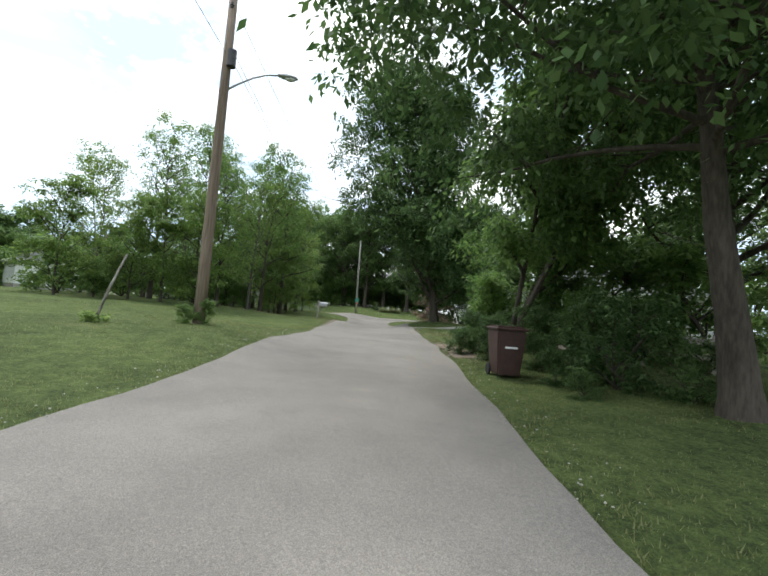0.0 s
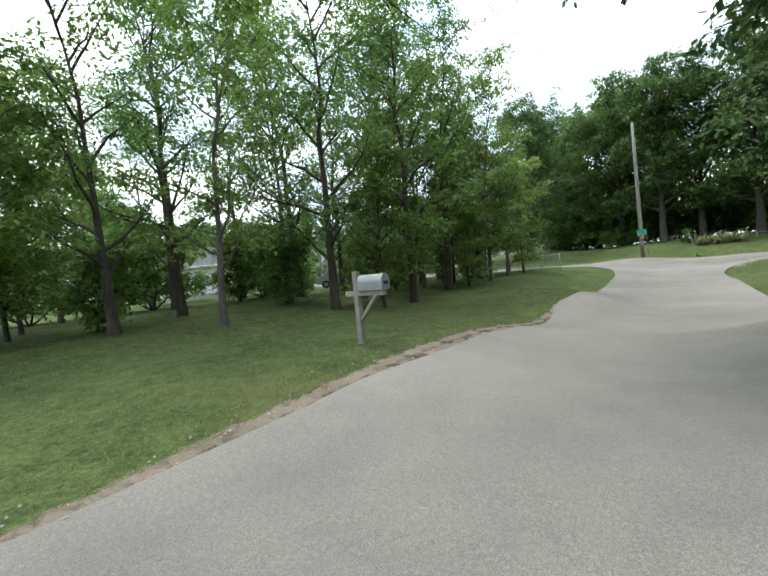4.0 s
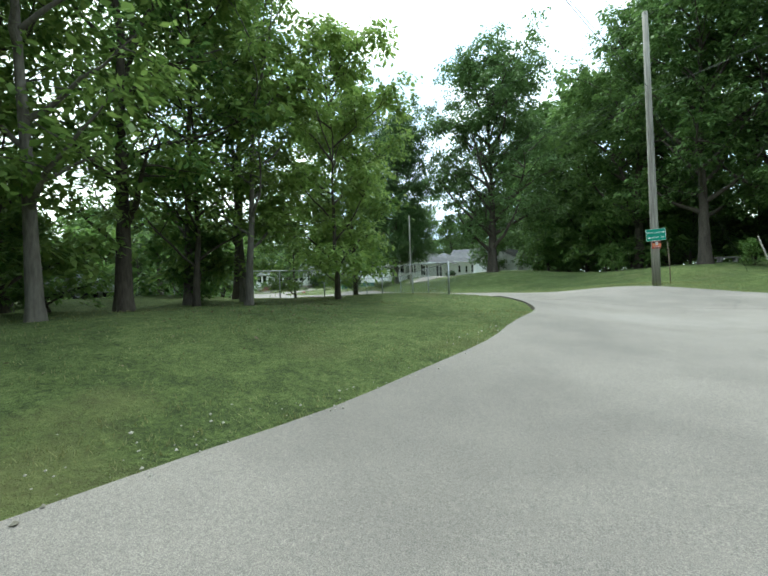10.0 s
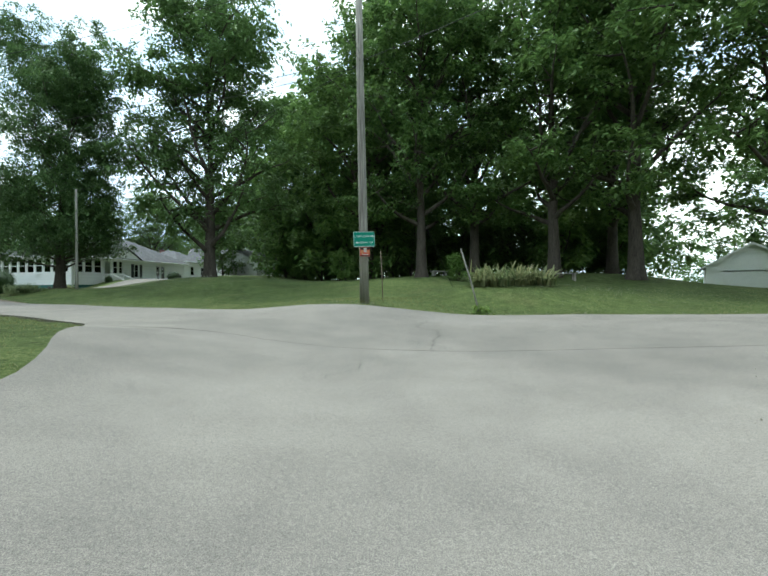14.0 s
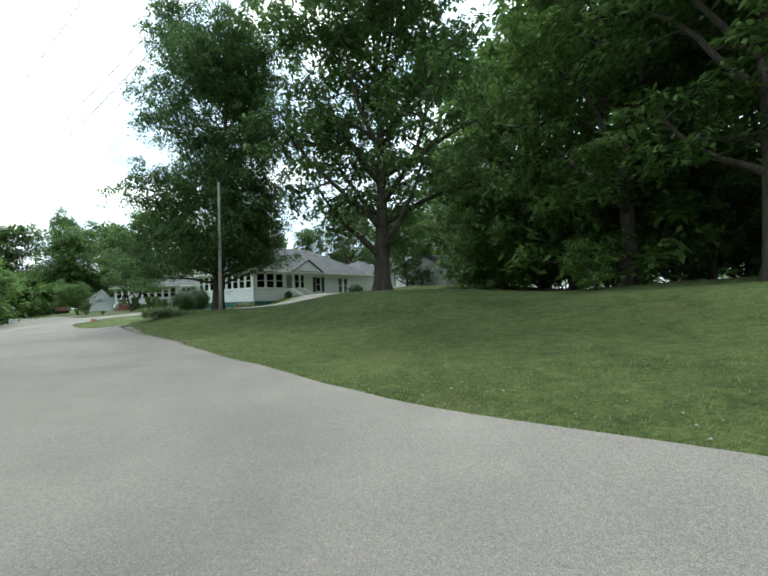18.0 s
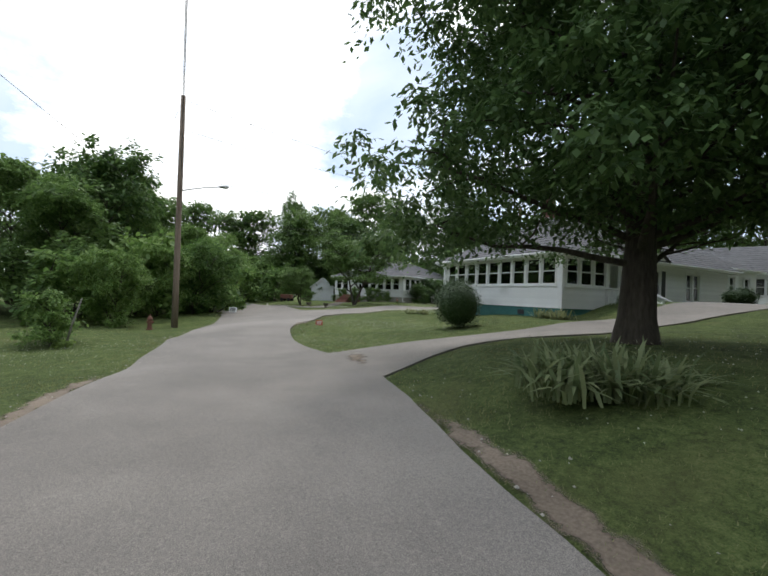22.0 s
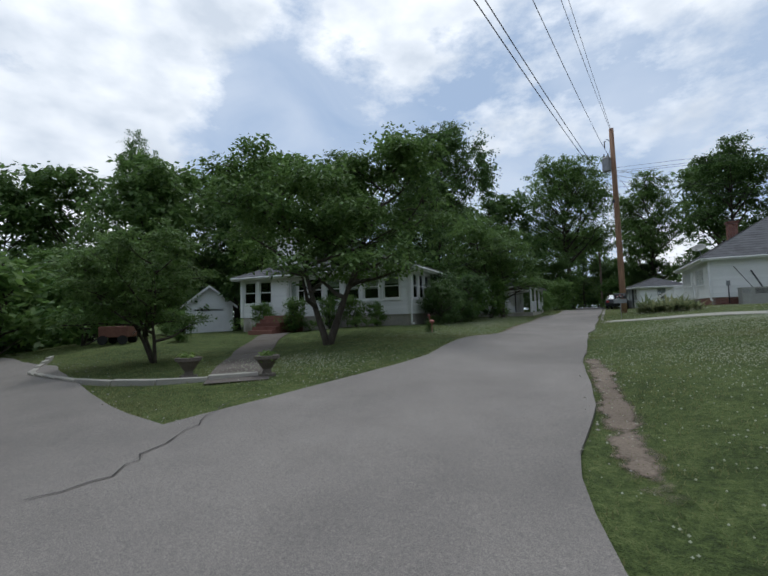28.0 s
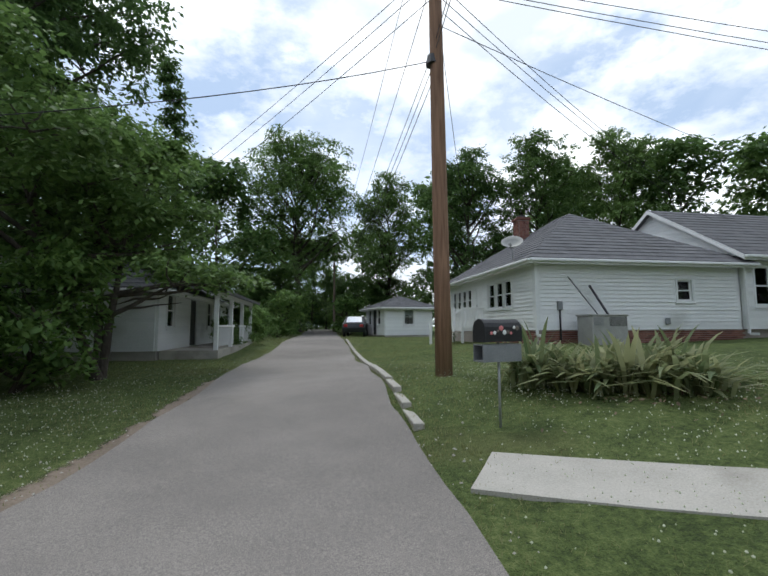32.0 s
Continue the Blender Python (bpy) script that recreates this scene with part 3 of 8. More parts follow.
def tree_parts(seed, H=14.0, R=5.0, base=0.25, trunk=0.28, limbs=14, subs=4, count=34, size=0.3, clump=1.0, droop=0.3, flat=0.6, shape="round", stems=1, lean=0.0, twigs=True, fill=6, lobe=0.34, side=0.0, clear=None):
    rng = np.random.default_rng(seed)
    wood, ends, sizes = [], [], []
    for s in range(stems):
        a0 = rng.uniform(0, 6.28)
        out = 0.0 if stems == 1 else 0.32
        top = np.array([math.cos(a0) * H * out + lean * H, math.sin(a0) * H * out, H * rng.uniform(0.8, 0.9)])
        k = 10
        t = np.linspace(0, 1, k)[:, None]
        line = t * top + np.cumsum(rng.normal(0, 0.012 * H, (k, 3)), 0) * t * np.array([1, 1, 0])
        rad = trunk * (0.04 + 0.96 * (1 - t[:, 0]) ** 1.5) * (1 if stems == 1 else 0.6)
        flare = np.where(t[:, 0] < 0.04, 1.5, 1.0)
        line = np.vstack([line[:1], line[:1] + (line[1] - line[0]) * 0.3, line[1:]])
        rad = np.concatenate([[trunk * 1.4 * (1 if stems == 1 else 0.6)], [trunk * 1.05 * (1 if stems == 1 else 0.6)], rad[1:]])
        wood.append(tube_arrays(line, rad, 10))
        for i in range(limbs // stems):
            u = base + (0.97 - base) * (i + rng.random()) / (limbs // stems)
            if shape == "shade":
                u = base + (u - base) ** 1.3 * (1 - base) ** -0.3
            at = np.array([np.interp(u, np.linspace(0, 1, len(line)), line[:, m]) for m in range(3)])
            w = (u - base) / (1 - base)
            if shape == "round":
                reach = R * math.sqrt(max(0.05, 1 - ((w - 0.38) / 0.66) ** 2))
            elif shape == "shade":
                reach = R * (1.05 - 0.12 * w - 0.4 * max(0, w - 0.6))
            elif shape == "cone":
                reach = R * (1.02 - w)
            elif shape == "vase":
                reach = R * (0.55 + 0.45 * w) * math.sqrt(max(0.1, 1.15 - w ** 3))
            else:
                reach = R * (0.5 + 0.5 * math.sin(math.pi * min(1, w + 0.15)))
            az = i * 2.4 + rng.uniform(-0.5, 0.5) + a0
            up = {"round": 0.55 + 0.8 * w, "cone": -0.12, "shade": 0.2 + 0.7 * w, "vase": 0.5 + 0.6 * w}.get(shape, 0.2 + 0.5 * w)
            way = np.array([math.cos(az), math.sin(az), up])
            way /= np.linalg.norm(way)
            reach *= 1 + side * math.cos(az)
            ln = reach * rng.uniform(0.75, 1.1) * (1.0 if shape == "cone" else 1.05)
            pts, rr = limb(at, way, ln, max(0.03, trunk * (0.26 if shape == "shade" else 0.46) * (1 - 0.65 * w)), rng, 0.05 if shape == "cone" else 0.25)
            if clear and pts[-1][2] < clear[0] + clear[1] * pts[-1][0]:
                continue
            wood.append(tube_arrays(pts, rr, 5))
            for m in range(subs):
                v = rng.uniform(0.35, 1.0)
                q = np.array([np.interp(v, np.linspace(0, 1, len(pts)), pts[:, x]) for x in range(3)])
                sway = rng.normal(0, 1, 3)
                sway[2] = abs(sway[2]) * 0.4 if shape != "cone" else -0.2
                sway /= np.linalg.norm(sway)
                p2, r2 = limb(q, sway, ln * 0.38 * rng.uniform(0.6, 1.2), max(0.015, rr[0] * 0.35), rng, 0.1, 4)
                if twigs:
                    wood.append(tube_arrays(p2, r2, 4))
                ends += [p2[-1], p2[2]]
                sizes += [clump * rng.uniform(0.7, 1.3), clump * rng.uniform(0.5, 0.9)]
            ends.append(pts[-1])
            sizes.append(clump)
            for m in range(fill):
                q = rng.normal(0, 1, 3)
                q *= R * lobe * rng.uniform(0.55, 1.0) / np.linalg.norm(q)
                ends.append(pts[-2] + q * np.array([1, 1, 0.75]))
                sizes.append(clump * rng.uniform(0.5, 0.8))
    lv, lf = leaf_cloud(ends, sizes, count, size, rng, droop, flat)
    if clear:
        q = lv.reshape(-1, 4, 3)
        low = q[:, :, 2].min(1) - 0.5 * rng.random(len(q))
        q = q[low > clear[0] + clear[1] * q[:, 0, 0]]
        lv, lf = q.reshape(-1, 3), np.arange(len(q) * 4).reshape(-1, 4)
    return merge(wood), lv, lf


def make_tree(name, label, leaf, bark, category="tree", **kw):
    t = thing(name, pose(0, 0, -500), label, category)
    (v, f), lv, lf = tree_parts(**kw)
    mesh_np("trunk", v, f, bark, t, smooth=True)
    mesh_np("crown", lv, lf, leaf, t)
    return t


def plant(proto, x, y, scale=1.0, turn=None, label="", group="", wide=1.0, sink=0.08):
    rng = random.Random(int(x * 131 + y * 17))
    turn = rng.uniform(0, 360) if turn is None else turn
    m = pose(x, y, ground_z(x, y) - sink, 0, 0, turn) @ Matrix.Diagonal((scale * wide, scale * wide, scale, 1))
    ob = copy_thing(proto, m)
    return tagged(ob, label, group=group)


def forget(proto):
    for o in (*proto.children_recursive, proto):
        bpy.data.objects.remove(o)


T_MAPLE = make_tree("maple_tree", "large leafy green maple tree on a lawn", M_LEAFD, M_BARK, seed=11, H=18, R=6.3, base=0.15, trunk=0.38, limbs=34, subs=5, count=81, size=0.25, clump=1.3, fill=9, droop=0.5)
T_OAK = make_tree("oak_tree", "tall broad oak tree with a dark trunk", M_LEAFM, M_BARK, seed=12, H=22, R=6.2, base=0.24, trunk=0.42, limbs=30, subs=4, count=54, size=0.33, clump=1.35, fill=9)
T_WOOD = make_tree("woodland_tree", "tall slender tree in the roadside woods", M_LEAF, M_BARK, seed=13, H=17, R=3.0, base=0.2, trunk=0.19, limbs=22, subs=3, count=33, size=0.2, clump=1.05, fill=2)
T_WOOD2 = make_tree("woodland_tree", "tall slender tree in the roadside woods", M_LEAFL, M_BARK2, seed=14, H=15, R=2.7, base=0.2, trunk=0.13, limbs=20, subs=3, count=33, size=0.195, clump=1.0, fill=2)
T_EDGE = make_tree("young_tree", "young light-green tree at the edge of the woods", M_LEAFL, M_BARK, seed=15, H=8, R=2.5, base=0.13, trunk=0.08, limbs=18, subs=3, count=72, size=0.17, clump=0.9, droop=0.35, flat=0.3, fill=3)
T_SWEEP = make_tree("spreading_tree", "spreading tree with drooping foliage over the road", M_LEAF, M_BARK, seed=16, H=15, R=4.0, base=0.24, trunk=0.17, limbs=32, subs=5, count=117, size=0.19, clump=1.2, droop=1.2, fill=11, shape="vase", stems=4, clear=(2.7, 0.0))
T_DOG = make_tree("dogwood_tree", "low spreading dogwood tree with layered branches", M_LEAFM, M_BARK, seed=17, H=6.0, R=2.5, base=0.22, trunk=0.16, limbs=36, subs=5, count=72, size=0.135, clump=0.85, flat=0.16, droop=0.22, shape="layer", stems=3, clear=(1.55, 0.0))
T_LANE = make_tree("maple_tree", "very tall maple tree with a leaning trunk beside the lane", M_LEAFD, M_BARK, seed=31, H=22, R=7.8, base=0.14, trunk=0.34, limbs=66, subs=5, count=90, size=0.235, clump=1.35, droop=0.8, fill=14, lobe=0.42, shape="vase", side=0.36, lean=0.07, clear=(1.4, 0.95))
T_DRIVE = make_tree("maple_tree", "large dark maple tree beside a driveway and a pole", M_LEAFD, M_BARK, seed=23, H=18.5, R=3.7, base=0.17, trunk=0.30, limbs=70, subs=5, count=132, size=0.142, clump=1.0, droop=0.9, fill=12, lobe=0.52, shape="shade", side=0.2, clear=(1.75, -0.13))
T_NEAR = make_tree("maple_tree", "large tree with a thick dark trunk beside the lane", M_LEAFD, M_BARK, seed=33, H=15, R=4.8, base=0.37, trunk=0.25, limbs=46, subs=6, count=99, size=0.16, clump=1.15, droop=1.2, fill=11, lobe=0.5, shape="shade", side=0.1, lean=0.1, clear=(2.7, 0.0))
T_FORK = make_tree("forked_tree", "tall tree with a pale forked trunk beside the woods", M_LEAFD, M_BARK2, seed=34, H=20, R=4.6, base=0.34, trunk=0.34, limbs=28, subs=4, count=45, size=0.3, clump=1.3, fill=8, stems=2)
T_CROWN = make_tree("oak_tree", "tall oak tree with a dense domed crown", M_LEAFM, M_BARK, seed=35, H=20.5, R=6.9, base=0.36, trunk=0.42, limbs=34, subs=4, count=63, size=0.3, clump=1.45, fill=12, lobe=0.42, droop=0.4)
T_FAR = make_tree("distant_tree", "distant green tree in the wooded backdrop", M_LEAFM, M_BARK, seed=18, H=17, R=6.2, base=0.06, trunk=0.25, limbs=22, subs=2, count=27, size=0.58, clump=1.5, fill=9, lobe=0.38, twigs=False)
T_SPRUCE = make_tree("spruce_tree", "dark spruce tree with stiff tiered branches", M_LEAFD, M_BARK, seed=19, H=20, R=2.6, base=0.1, trunk=0.22, limbs=50, subs=3, count=27, size=0.25, clump=0.6, flat=0.4, shape="cone", twigs=False, fill=0)
T_BUSH = make_tree("bush", "dense rounded leafy bush", M_LEAF, M_BARK, "bush", seed=20, H=2.3, R=1.15, base=0.05, trunk=0.05, limbs=16, subs=2, count=27, size=0.15, clump=0.46, fill=5, stems=2, twigs=False)
T_SCRUB = make_tree("bush", "dark tangled shrub beside the lane", M_LEAFD, M_BARK, "bush", seed=25, H=2.3, R=1.1, base=0.04, trunk=0.05, limbs=18, subs=2, count=36, size=0.12, clump=0.46, fill=6, stems=2, twigs=False)
T_BUSHF = make_tree("bush", "dense rounded leafy bush", M_LEAF, M_BARK, "bush", seed=22, H=2.3, R=1.2, base=0.04, trunk=0.05, limbs=14, subs=1, count=18, size=0.235, clump=0.52, fill=5, stems=2, twigs=False)
T_HEDGE = make_tree("bush", "tangled green bush", M_LEAF, M_BARK, "bush", seed=24, H=4.2, R=2.0, base=0.03, trunk=0.06, limbs=26, subs=2, count=54, size=0.15, clump=0.62, stems=2, twigs=False, fill=8)
T_DRY = make_tree("dry_conifer_tree", "conifer with dry reddish-brown foliage", M_DEAD, M_BARK, seed=21, H=6.5, R=1.9, base=0.1, trunk=0.12, limbs=30, subs=3, count=45, size=0.2, clump=0.6, flat=0.4, shape="cone", fill=0)


def trees_at(proto, spots, label="", group=""):
    for x, y, s in spots:
        plant(proto, x, y, s, None, label, group)


# woods between the side street and the main road
trees_at(T_WOOD, [(-22.5, -24, 0.68), (-19.5, -18, 0.9), (-17.6, -14.5, 0.97), (-24.5, -20, 0.85), (-17.3, -8.5, 1.0), (-16.2, -3.4, 0.95), (-20.5, -11, 1.05), (-24, -13, 1.05), (-20, -4, 1.05), (-25, -6, 1.05), (-18, 2, 0.95), (-28, -17, 0.95), (-23, 1, 1.0), (-30, -10, 1.0), (-28, -1, 1.0)],
         "tall slender tree in the roadside woods", "roadside woods")
trees_at(T_WOOD2, [(-20.5, -22.5, 0.8), (-18.4, -11.5, 1.0), (-15.3, -5.5, 1.0), (-14.6, -1.2, 0.8), (-17, -1, 1.0), (-22, -8, 1.0), (-19.2, -6.5, 1.0), (-26.5, -10, 1.0), (-22.3, -16.5, 1.0), (-31, -20, 0.85), (-33, -14, 0.95), (-26, 5, 0.95), (-16.6, 0.8, 0.95)],
         "slim pale-barked tree in the roadside woods", "roadside woods")
trees_at(T_EDGE, [(-23.5, -26.5, 0.9), (-18.2, -16.5, 0.8), (-16.4, -7.2, 0.8), (-13.6, 1.6, 1.1), (-14.8, 5.0, 1.1), (-25.8, -24.5, 0.95), (-28, -23, 0.9), (-18.5, -12, 0.7), (-17.5, 8.0, 1.1), (-21, 9.5, 1.0), (-31, -26, 0.9), (-17.6, -5.2, 1.2), (-16, -1.6, 1.15)],
         "young light-green tree at the edge of the woods", "roadside woods")
# beside the side street
plant(T_NEAR, -13.5, -50.1, 1.0, 162)
plant(T_SWEEP, -12.1, -42.4, 0.95, 100)
trees_at(T_SCRUB, [(-13.9, -48.3, 0.8), (-12.9, -46.9, 0.7), (-14.6, -47.7, 0.34), (-14.9, -48.6, 0.25), (-13.9, -46.2, 0.4), (-13.5, -49.4, 0.5), (-12.4, -45.6, 0.5), (-14.0, -42.6, 0.4), (-13.1, -42.2, 0.6), (-11.9, -43.4, 0.7), (-14.0, -44.3, 0.42), (-11.7, -41.2, 0.6)], "dark tangled shrub beside the lane", "roadside shrubs")
plant(T_LANE, -5.9, -23.26, 1.0, 180)
plant(T_DRY, 0.6, -9.5, 1.4)
# First two oaks are added to deepen lane shade and fill sky gaps.
trees_at(T_OAK, [(-7.4, -52.5, 0.8), (-5.0, -44.5, 0.75), (6, -22, 0.9), (10, -2, 0.85), (4, -44, 0.8), (16, -30, 0.9), (-2, -60, 0.8)], "tall oak tree behind the houses")
trees_at(T_DOG, [(0.6, -20.9, 1.45), (4.2, -16.5, 1.1)], "low spreading tree beside a white house")
# behind the sign pole
trees_at(T_OAK, [(12.7, 19.2, 1.05), (9.0, 21.5, 0.95), (15.5, 25, 1.0), (5.5, 26, 0.95), (17.8, 14.9, 1.0)], "tall dark oak tree behind a grassy bank")
plant(T_MAPLE, -13.3, 28.4, 1.12, 20, "large maple tree with a flared dark trunk on a lawn", wide=1.02)
plant(T_DRIVE, -22.1, 26.7, 1.0, 205)
plant(T_FORK, -10.8, 43.4, 1.0, 70)
trees_at(T_OAK, [(1.5, 25.4, 0.95), (-1.6, 31, 1.0)], "tall dark oak tree behind a grassy bank")
trees_at(T_FAR, [(0, 36, 1.05), (-5, 41, 1.2), (-8, 47, 1.3), (5, 40, 1.0), (12, 36, 1.05), (20, 34, 1.05), (38, 33, 0.9), (34, 18, 1.0), (-2, 50, 1.45), (8, 52, 1.35), (30, 42, 1.2), (42, 26, 1.2), (-14, 60, 1.1), (48, 8, 1.1), (40, -4, 1.0), (30, -18, 1.0), (26, -34, 1.0), (20, -48, 1.0)], "tree in the dark woods behind the lawn", "woods behind the lawn")
trees_at(T_FAR, [(-9, 38, 0.5), (-5.5, 35, 0.45), (-2, 32.5, 0.42), (2, 31.5, 0.45), (6, 31, 0.42), (10, 30.5, 0.45), (14, 29.5, 0.42), (18, 28.5, 0.45), (-17, 47, 0.5)], "small tree in the dark undergrowth of the woods", "woods behind the lawn")
# round the hill lane
trees_at(T_MAPLE, [(-54.2, 67.5, 0.95)], "tall green tree on the wooded hill behind the houses", "hill woods")
trees_at(T_FAR, [(-72, 55, 0.8), (-64, 70, 0.85), (-80, 52, 0.9), (-60, 80, 0.95), (-58, 88, 0.9), (-88, 46, 1.0), (-76, 64, 0.95), (-70, 51, 0.72), (-64, 57, 0.68), (-84, 48, 0.9), (-92, 40, 0.9), (-70, 68, 1.1), (-52, 92, 1.0)], "tall green tree on the wooded hill behind the houses", "hill woods")
trees_at(T_OAK, [(-28, 91, 0.85), (-21.5, 89, 0.9), (-15, 86, 0.88), (-35, 97, 0.8), (-61, 63, 0.66), (-67, 57, 0.6)], "tall green tree in the woods behind the houses", "hill woods")
trees_at(T_FAR, [(-9, 84, 1.1), (-2, 80, 1.1), (5, 74, 1.1), (-25, 102, 1.2), (-12, 98, 1.2), (-37, 112, 0.9), (-48, 118, 0.9), (-43, 128, 1.0), (-52, 108, 0.8)], "tall green tree in the woods behind the houses", "hill woods")
plant(T_SWEEP, -56, 26.4, 0.66, 40, "spreading dark tree with a ragged crown beyond the lawn", "trees beyond the lawn", 1.5)
plant(T_SWEEP, -59.5, 32.5, 0.56, 160, "spreading dark tree with a ragged crown beyond the lawn", "trees beyond the lawn", 1.5)
plant(T_FAR, -52.5, 22.5, 0.5, 130, "leafy green tree beyond the lawn", "trees beyond the lawn", 1.25)
trees_at(T_FAR, [(-58, 21, 0.62), (-62, 30, 0.68), (-66, 25, 0.8), (-60, 26, 0.8), (-72, 29, 0.9), (-78, 22, 0.9), (-57, 14, 0.6), (-63, 8, 0.7), (-70, 34, 0.75), (-55, 2, 0.7), (-48, -8, 0.75), (-60, -18, 0.8), (-52, -32, 0.8), (-66, -45, 0.9), (-75, 15, 0.9), (-84, 28, 0.9), (-58, -60, 0.9), (-45, -75, 0.9)], "leafy green tree beyond the lawn", "trees beyond the lawn")
plant(T_CROWN, -45.0, 99, 1.08, 30, "tall dark oak tree standing above the end of the lane")
plant(T_SPRUCE, -52.0, 79, 1.08, 0)
trees_at(T_SPRUCE, [(-43.6, 112, 0.6), (-41.5, 116, 0.55), (-68, 62, 0.75)], "dark pointed spruce tree in the distance")
plant(T_MAPLE, -75.5, 55.0, 0.94, 0, "tall narrow tree rising above the woods", wide=0.55)
plant(T_DOG, -49.6, 44.7, 1.3, 131, "spreading dogwood tree with layered dark foliage")
trees_at(T_DOG, [(-52.1, 40.3, 0.62), (-51.8, 69.0, 1.0), (-47.3, 61.9, 1.2), (-36.5, 96, 1.1), (-48, 92, 1.2), (-39, 104, 1.2)], "spreading dogwood tree with layered dark foliage")


def distant_woods():
    """A belt of far trees that closes the view between the trunks."""
    rng = np.random.default_rng(61)
    line = smooth_line([(-20, -54, 0, 0), (-8, -14, 0, 0), (-4, 2, 0, 0), (-20, 18, 0, 0), (-38, 28, 0, 0), (-43, 52, 0, 0), (-43, 75, 0, 0)], 2.0)[:, :2]
    lanes = np.concatenate([smooth_line(q, 2.0)[:, :2] for q in (ROAD_A, ROAD_B, ROAD_C)])
    ends, sizes, n = [], [], 0
    while n < 330:
        p = np.array([rng.uniform(-165, 120), rng.uniform(-170, 190)])
        d = np.sqrt(((line - p) ** 2).sum(1).min())
        if not 68 < d < 112 or ((lanes - p) ** 2).sum(1).min() < 60:
            continue
        n += 1
        H, R = rng.uniform(8, 14), rng.uniform(3.2, 5.2)
        q = rng.normal(0, 1, (26, 3))
        q *= (rng.uniform(0.4, 1.0, 26) / np.linalg.norm(q, axis=1))[:, None]
        ends.append(np.column_stack([p + q[:, :2] * R, ground_z(*p) + H * 0.5 + q[:, 2] * H * 0.52]))
        sizes.append(rng.uniform(0.9, 1.7, 26))
    v, f = leaf_cloud(np.concatenate(ends), np.concatenate(sizes), 18, 0.75, rng, 0.4, 0.6)
    tagged(mesh_np("distant_woods", v, f, M_LEAFM), "belt of distant green woods closing the view", "woods", kind="stuff")


distant_woods()

# ---- poles and wires ----
M_POLE = mat("weathered_pole_wood", (0.13, 0.095, 0.07), (0.26, 0.205, 0.16), 3.5, 0.9, 0.9, fine=26, stretch=(1, 1, 0.06))
M_POLEG = mat("grey_pole_wood", (0.13, 0.12, 0.105), (0.36, 0.34, 0.30), 3.5, 0.9, 0.9, fine=26, stretch=(1, 1, 0.06))
M_POLER = mat("reddish_pole_wood", (0.16, 0.09, 0.056), (0.345, 0.205, 0.13), 3.5, 0.85, 0.9, fine=26, stretch=(1, 1, 0.06))
M_STEEL = mat("galvanised_steel", (0.30, 0.31, 0.32), (0.46, 0.47, 0.48), 8, 0.45, 0.1, 0.7)
M_DKSTEEL = mat("dark_painted_metal", (0.03, 0.03, 0.033), (0.07, 0.07, 0.075), 8, 0.5, 0.1, 0.2)
M_WIRE = mat("black_cable", (0.018, 0.018, 0.02), (0.035, 0.035, 0.04), 4, 0.6, 0)
M_LAMPG = mat("lamp_lens", (0.5, 0.52, 0.5), (0.65, 0.66, 0.62), 20, 0.25, 0)
M_TRANS = mat("grey_transformer_paint", (0.20, 0.21, 0.22), (0.29, 0.30, 0.31), 6, 0.5, 0.1, 0.2)


def utility_pole(x, y, top, r0, r1, material, label, lean=(0.0, 0.0)):
    z = ground_z(x, y)
    t = thing("utility_pole", pose(x, y, z), label, "utility pole", "utility poles")
    h = top - z
    pts = [(lean[0] * k * h, lean[1] * k * h, -0.3 + (h + 0.3) * k) for k in (0, 0.25, 0.5, 0.75, 1)]
    rod(pts, list(np.linspace(r0, r1, 5)), material, "shaft", t, 14)
    return t, h


def street_arm(t, z, way, length, rise):
    """A lamp bracket with its cobra head, on a pole."""
    dx, dy = math.cos(way), math.sin(way)
    pts = [(dx * length * k, dy * length * k, z + rise * math.sin(k * math.pi / 2)) for k in (0.03, 0.25, 0.5, 0.75, 1.0)]
    arm = rod(pts, [0.035, 0.032, 0.03, 0.028, 0.026], M_STEEL, "lamp_arm", t, 8)
    ex, ey, ez = pts[-1]
    bm = bmesh.new()
    bmesh.ops.create_uvsphere(bm, u_segments=12, v_segments=7, radius=1)
    bmesh.ops.transform(bm, verts=bm.verts, matrix=Matrix.Translation((ex + dx * 0.22, ey + dy * 0.22, ez)) @ pose(0, 0, 0, 0, 0, math.degrees(way)) @ Matrix.Diagonal((0.33, 0.13, 0.075, 1)))
    part("lamp_head", bm, M_STEEL, t, smooth=True)
    bm = bmesh.new()
    bmesh.ops.create_uvsphere(bm, u_segments=10, v_segments=6, radius=1)
    bmesh.ops.transform(bm, verts=bm.verts, matrix=Matrix.Translation((ex + dx * 0.3, ey + dy * 0.3, ez - 0.05)) @ pose(0, 0, 0, 0, 0, math.degrees(way)) @ Matrix.Diagonal((0.17, 0.1, 0.07, 1)))
    part("lens", bm, M_LAMPG, t, "milky lamp lens", smooth=True)


def insulator(t, x, y, z):
    bm = bmesh.new()
    for k, r in ((0, 0.045), (0.06, 0.06), (0.12, 0.04)):
        bmesh.ops.create_cone(bm, cap_ends=True, segments=10, radius1=r, radius2=r * 0.75, depth=0.05, matrix=Matrix.Translation((x, y, z + k)))
    part("insulator", bm, M_DKSTEEL, t)


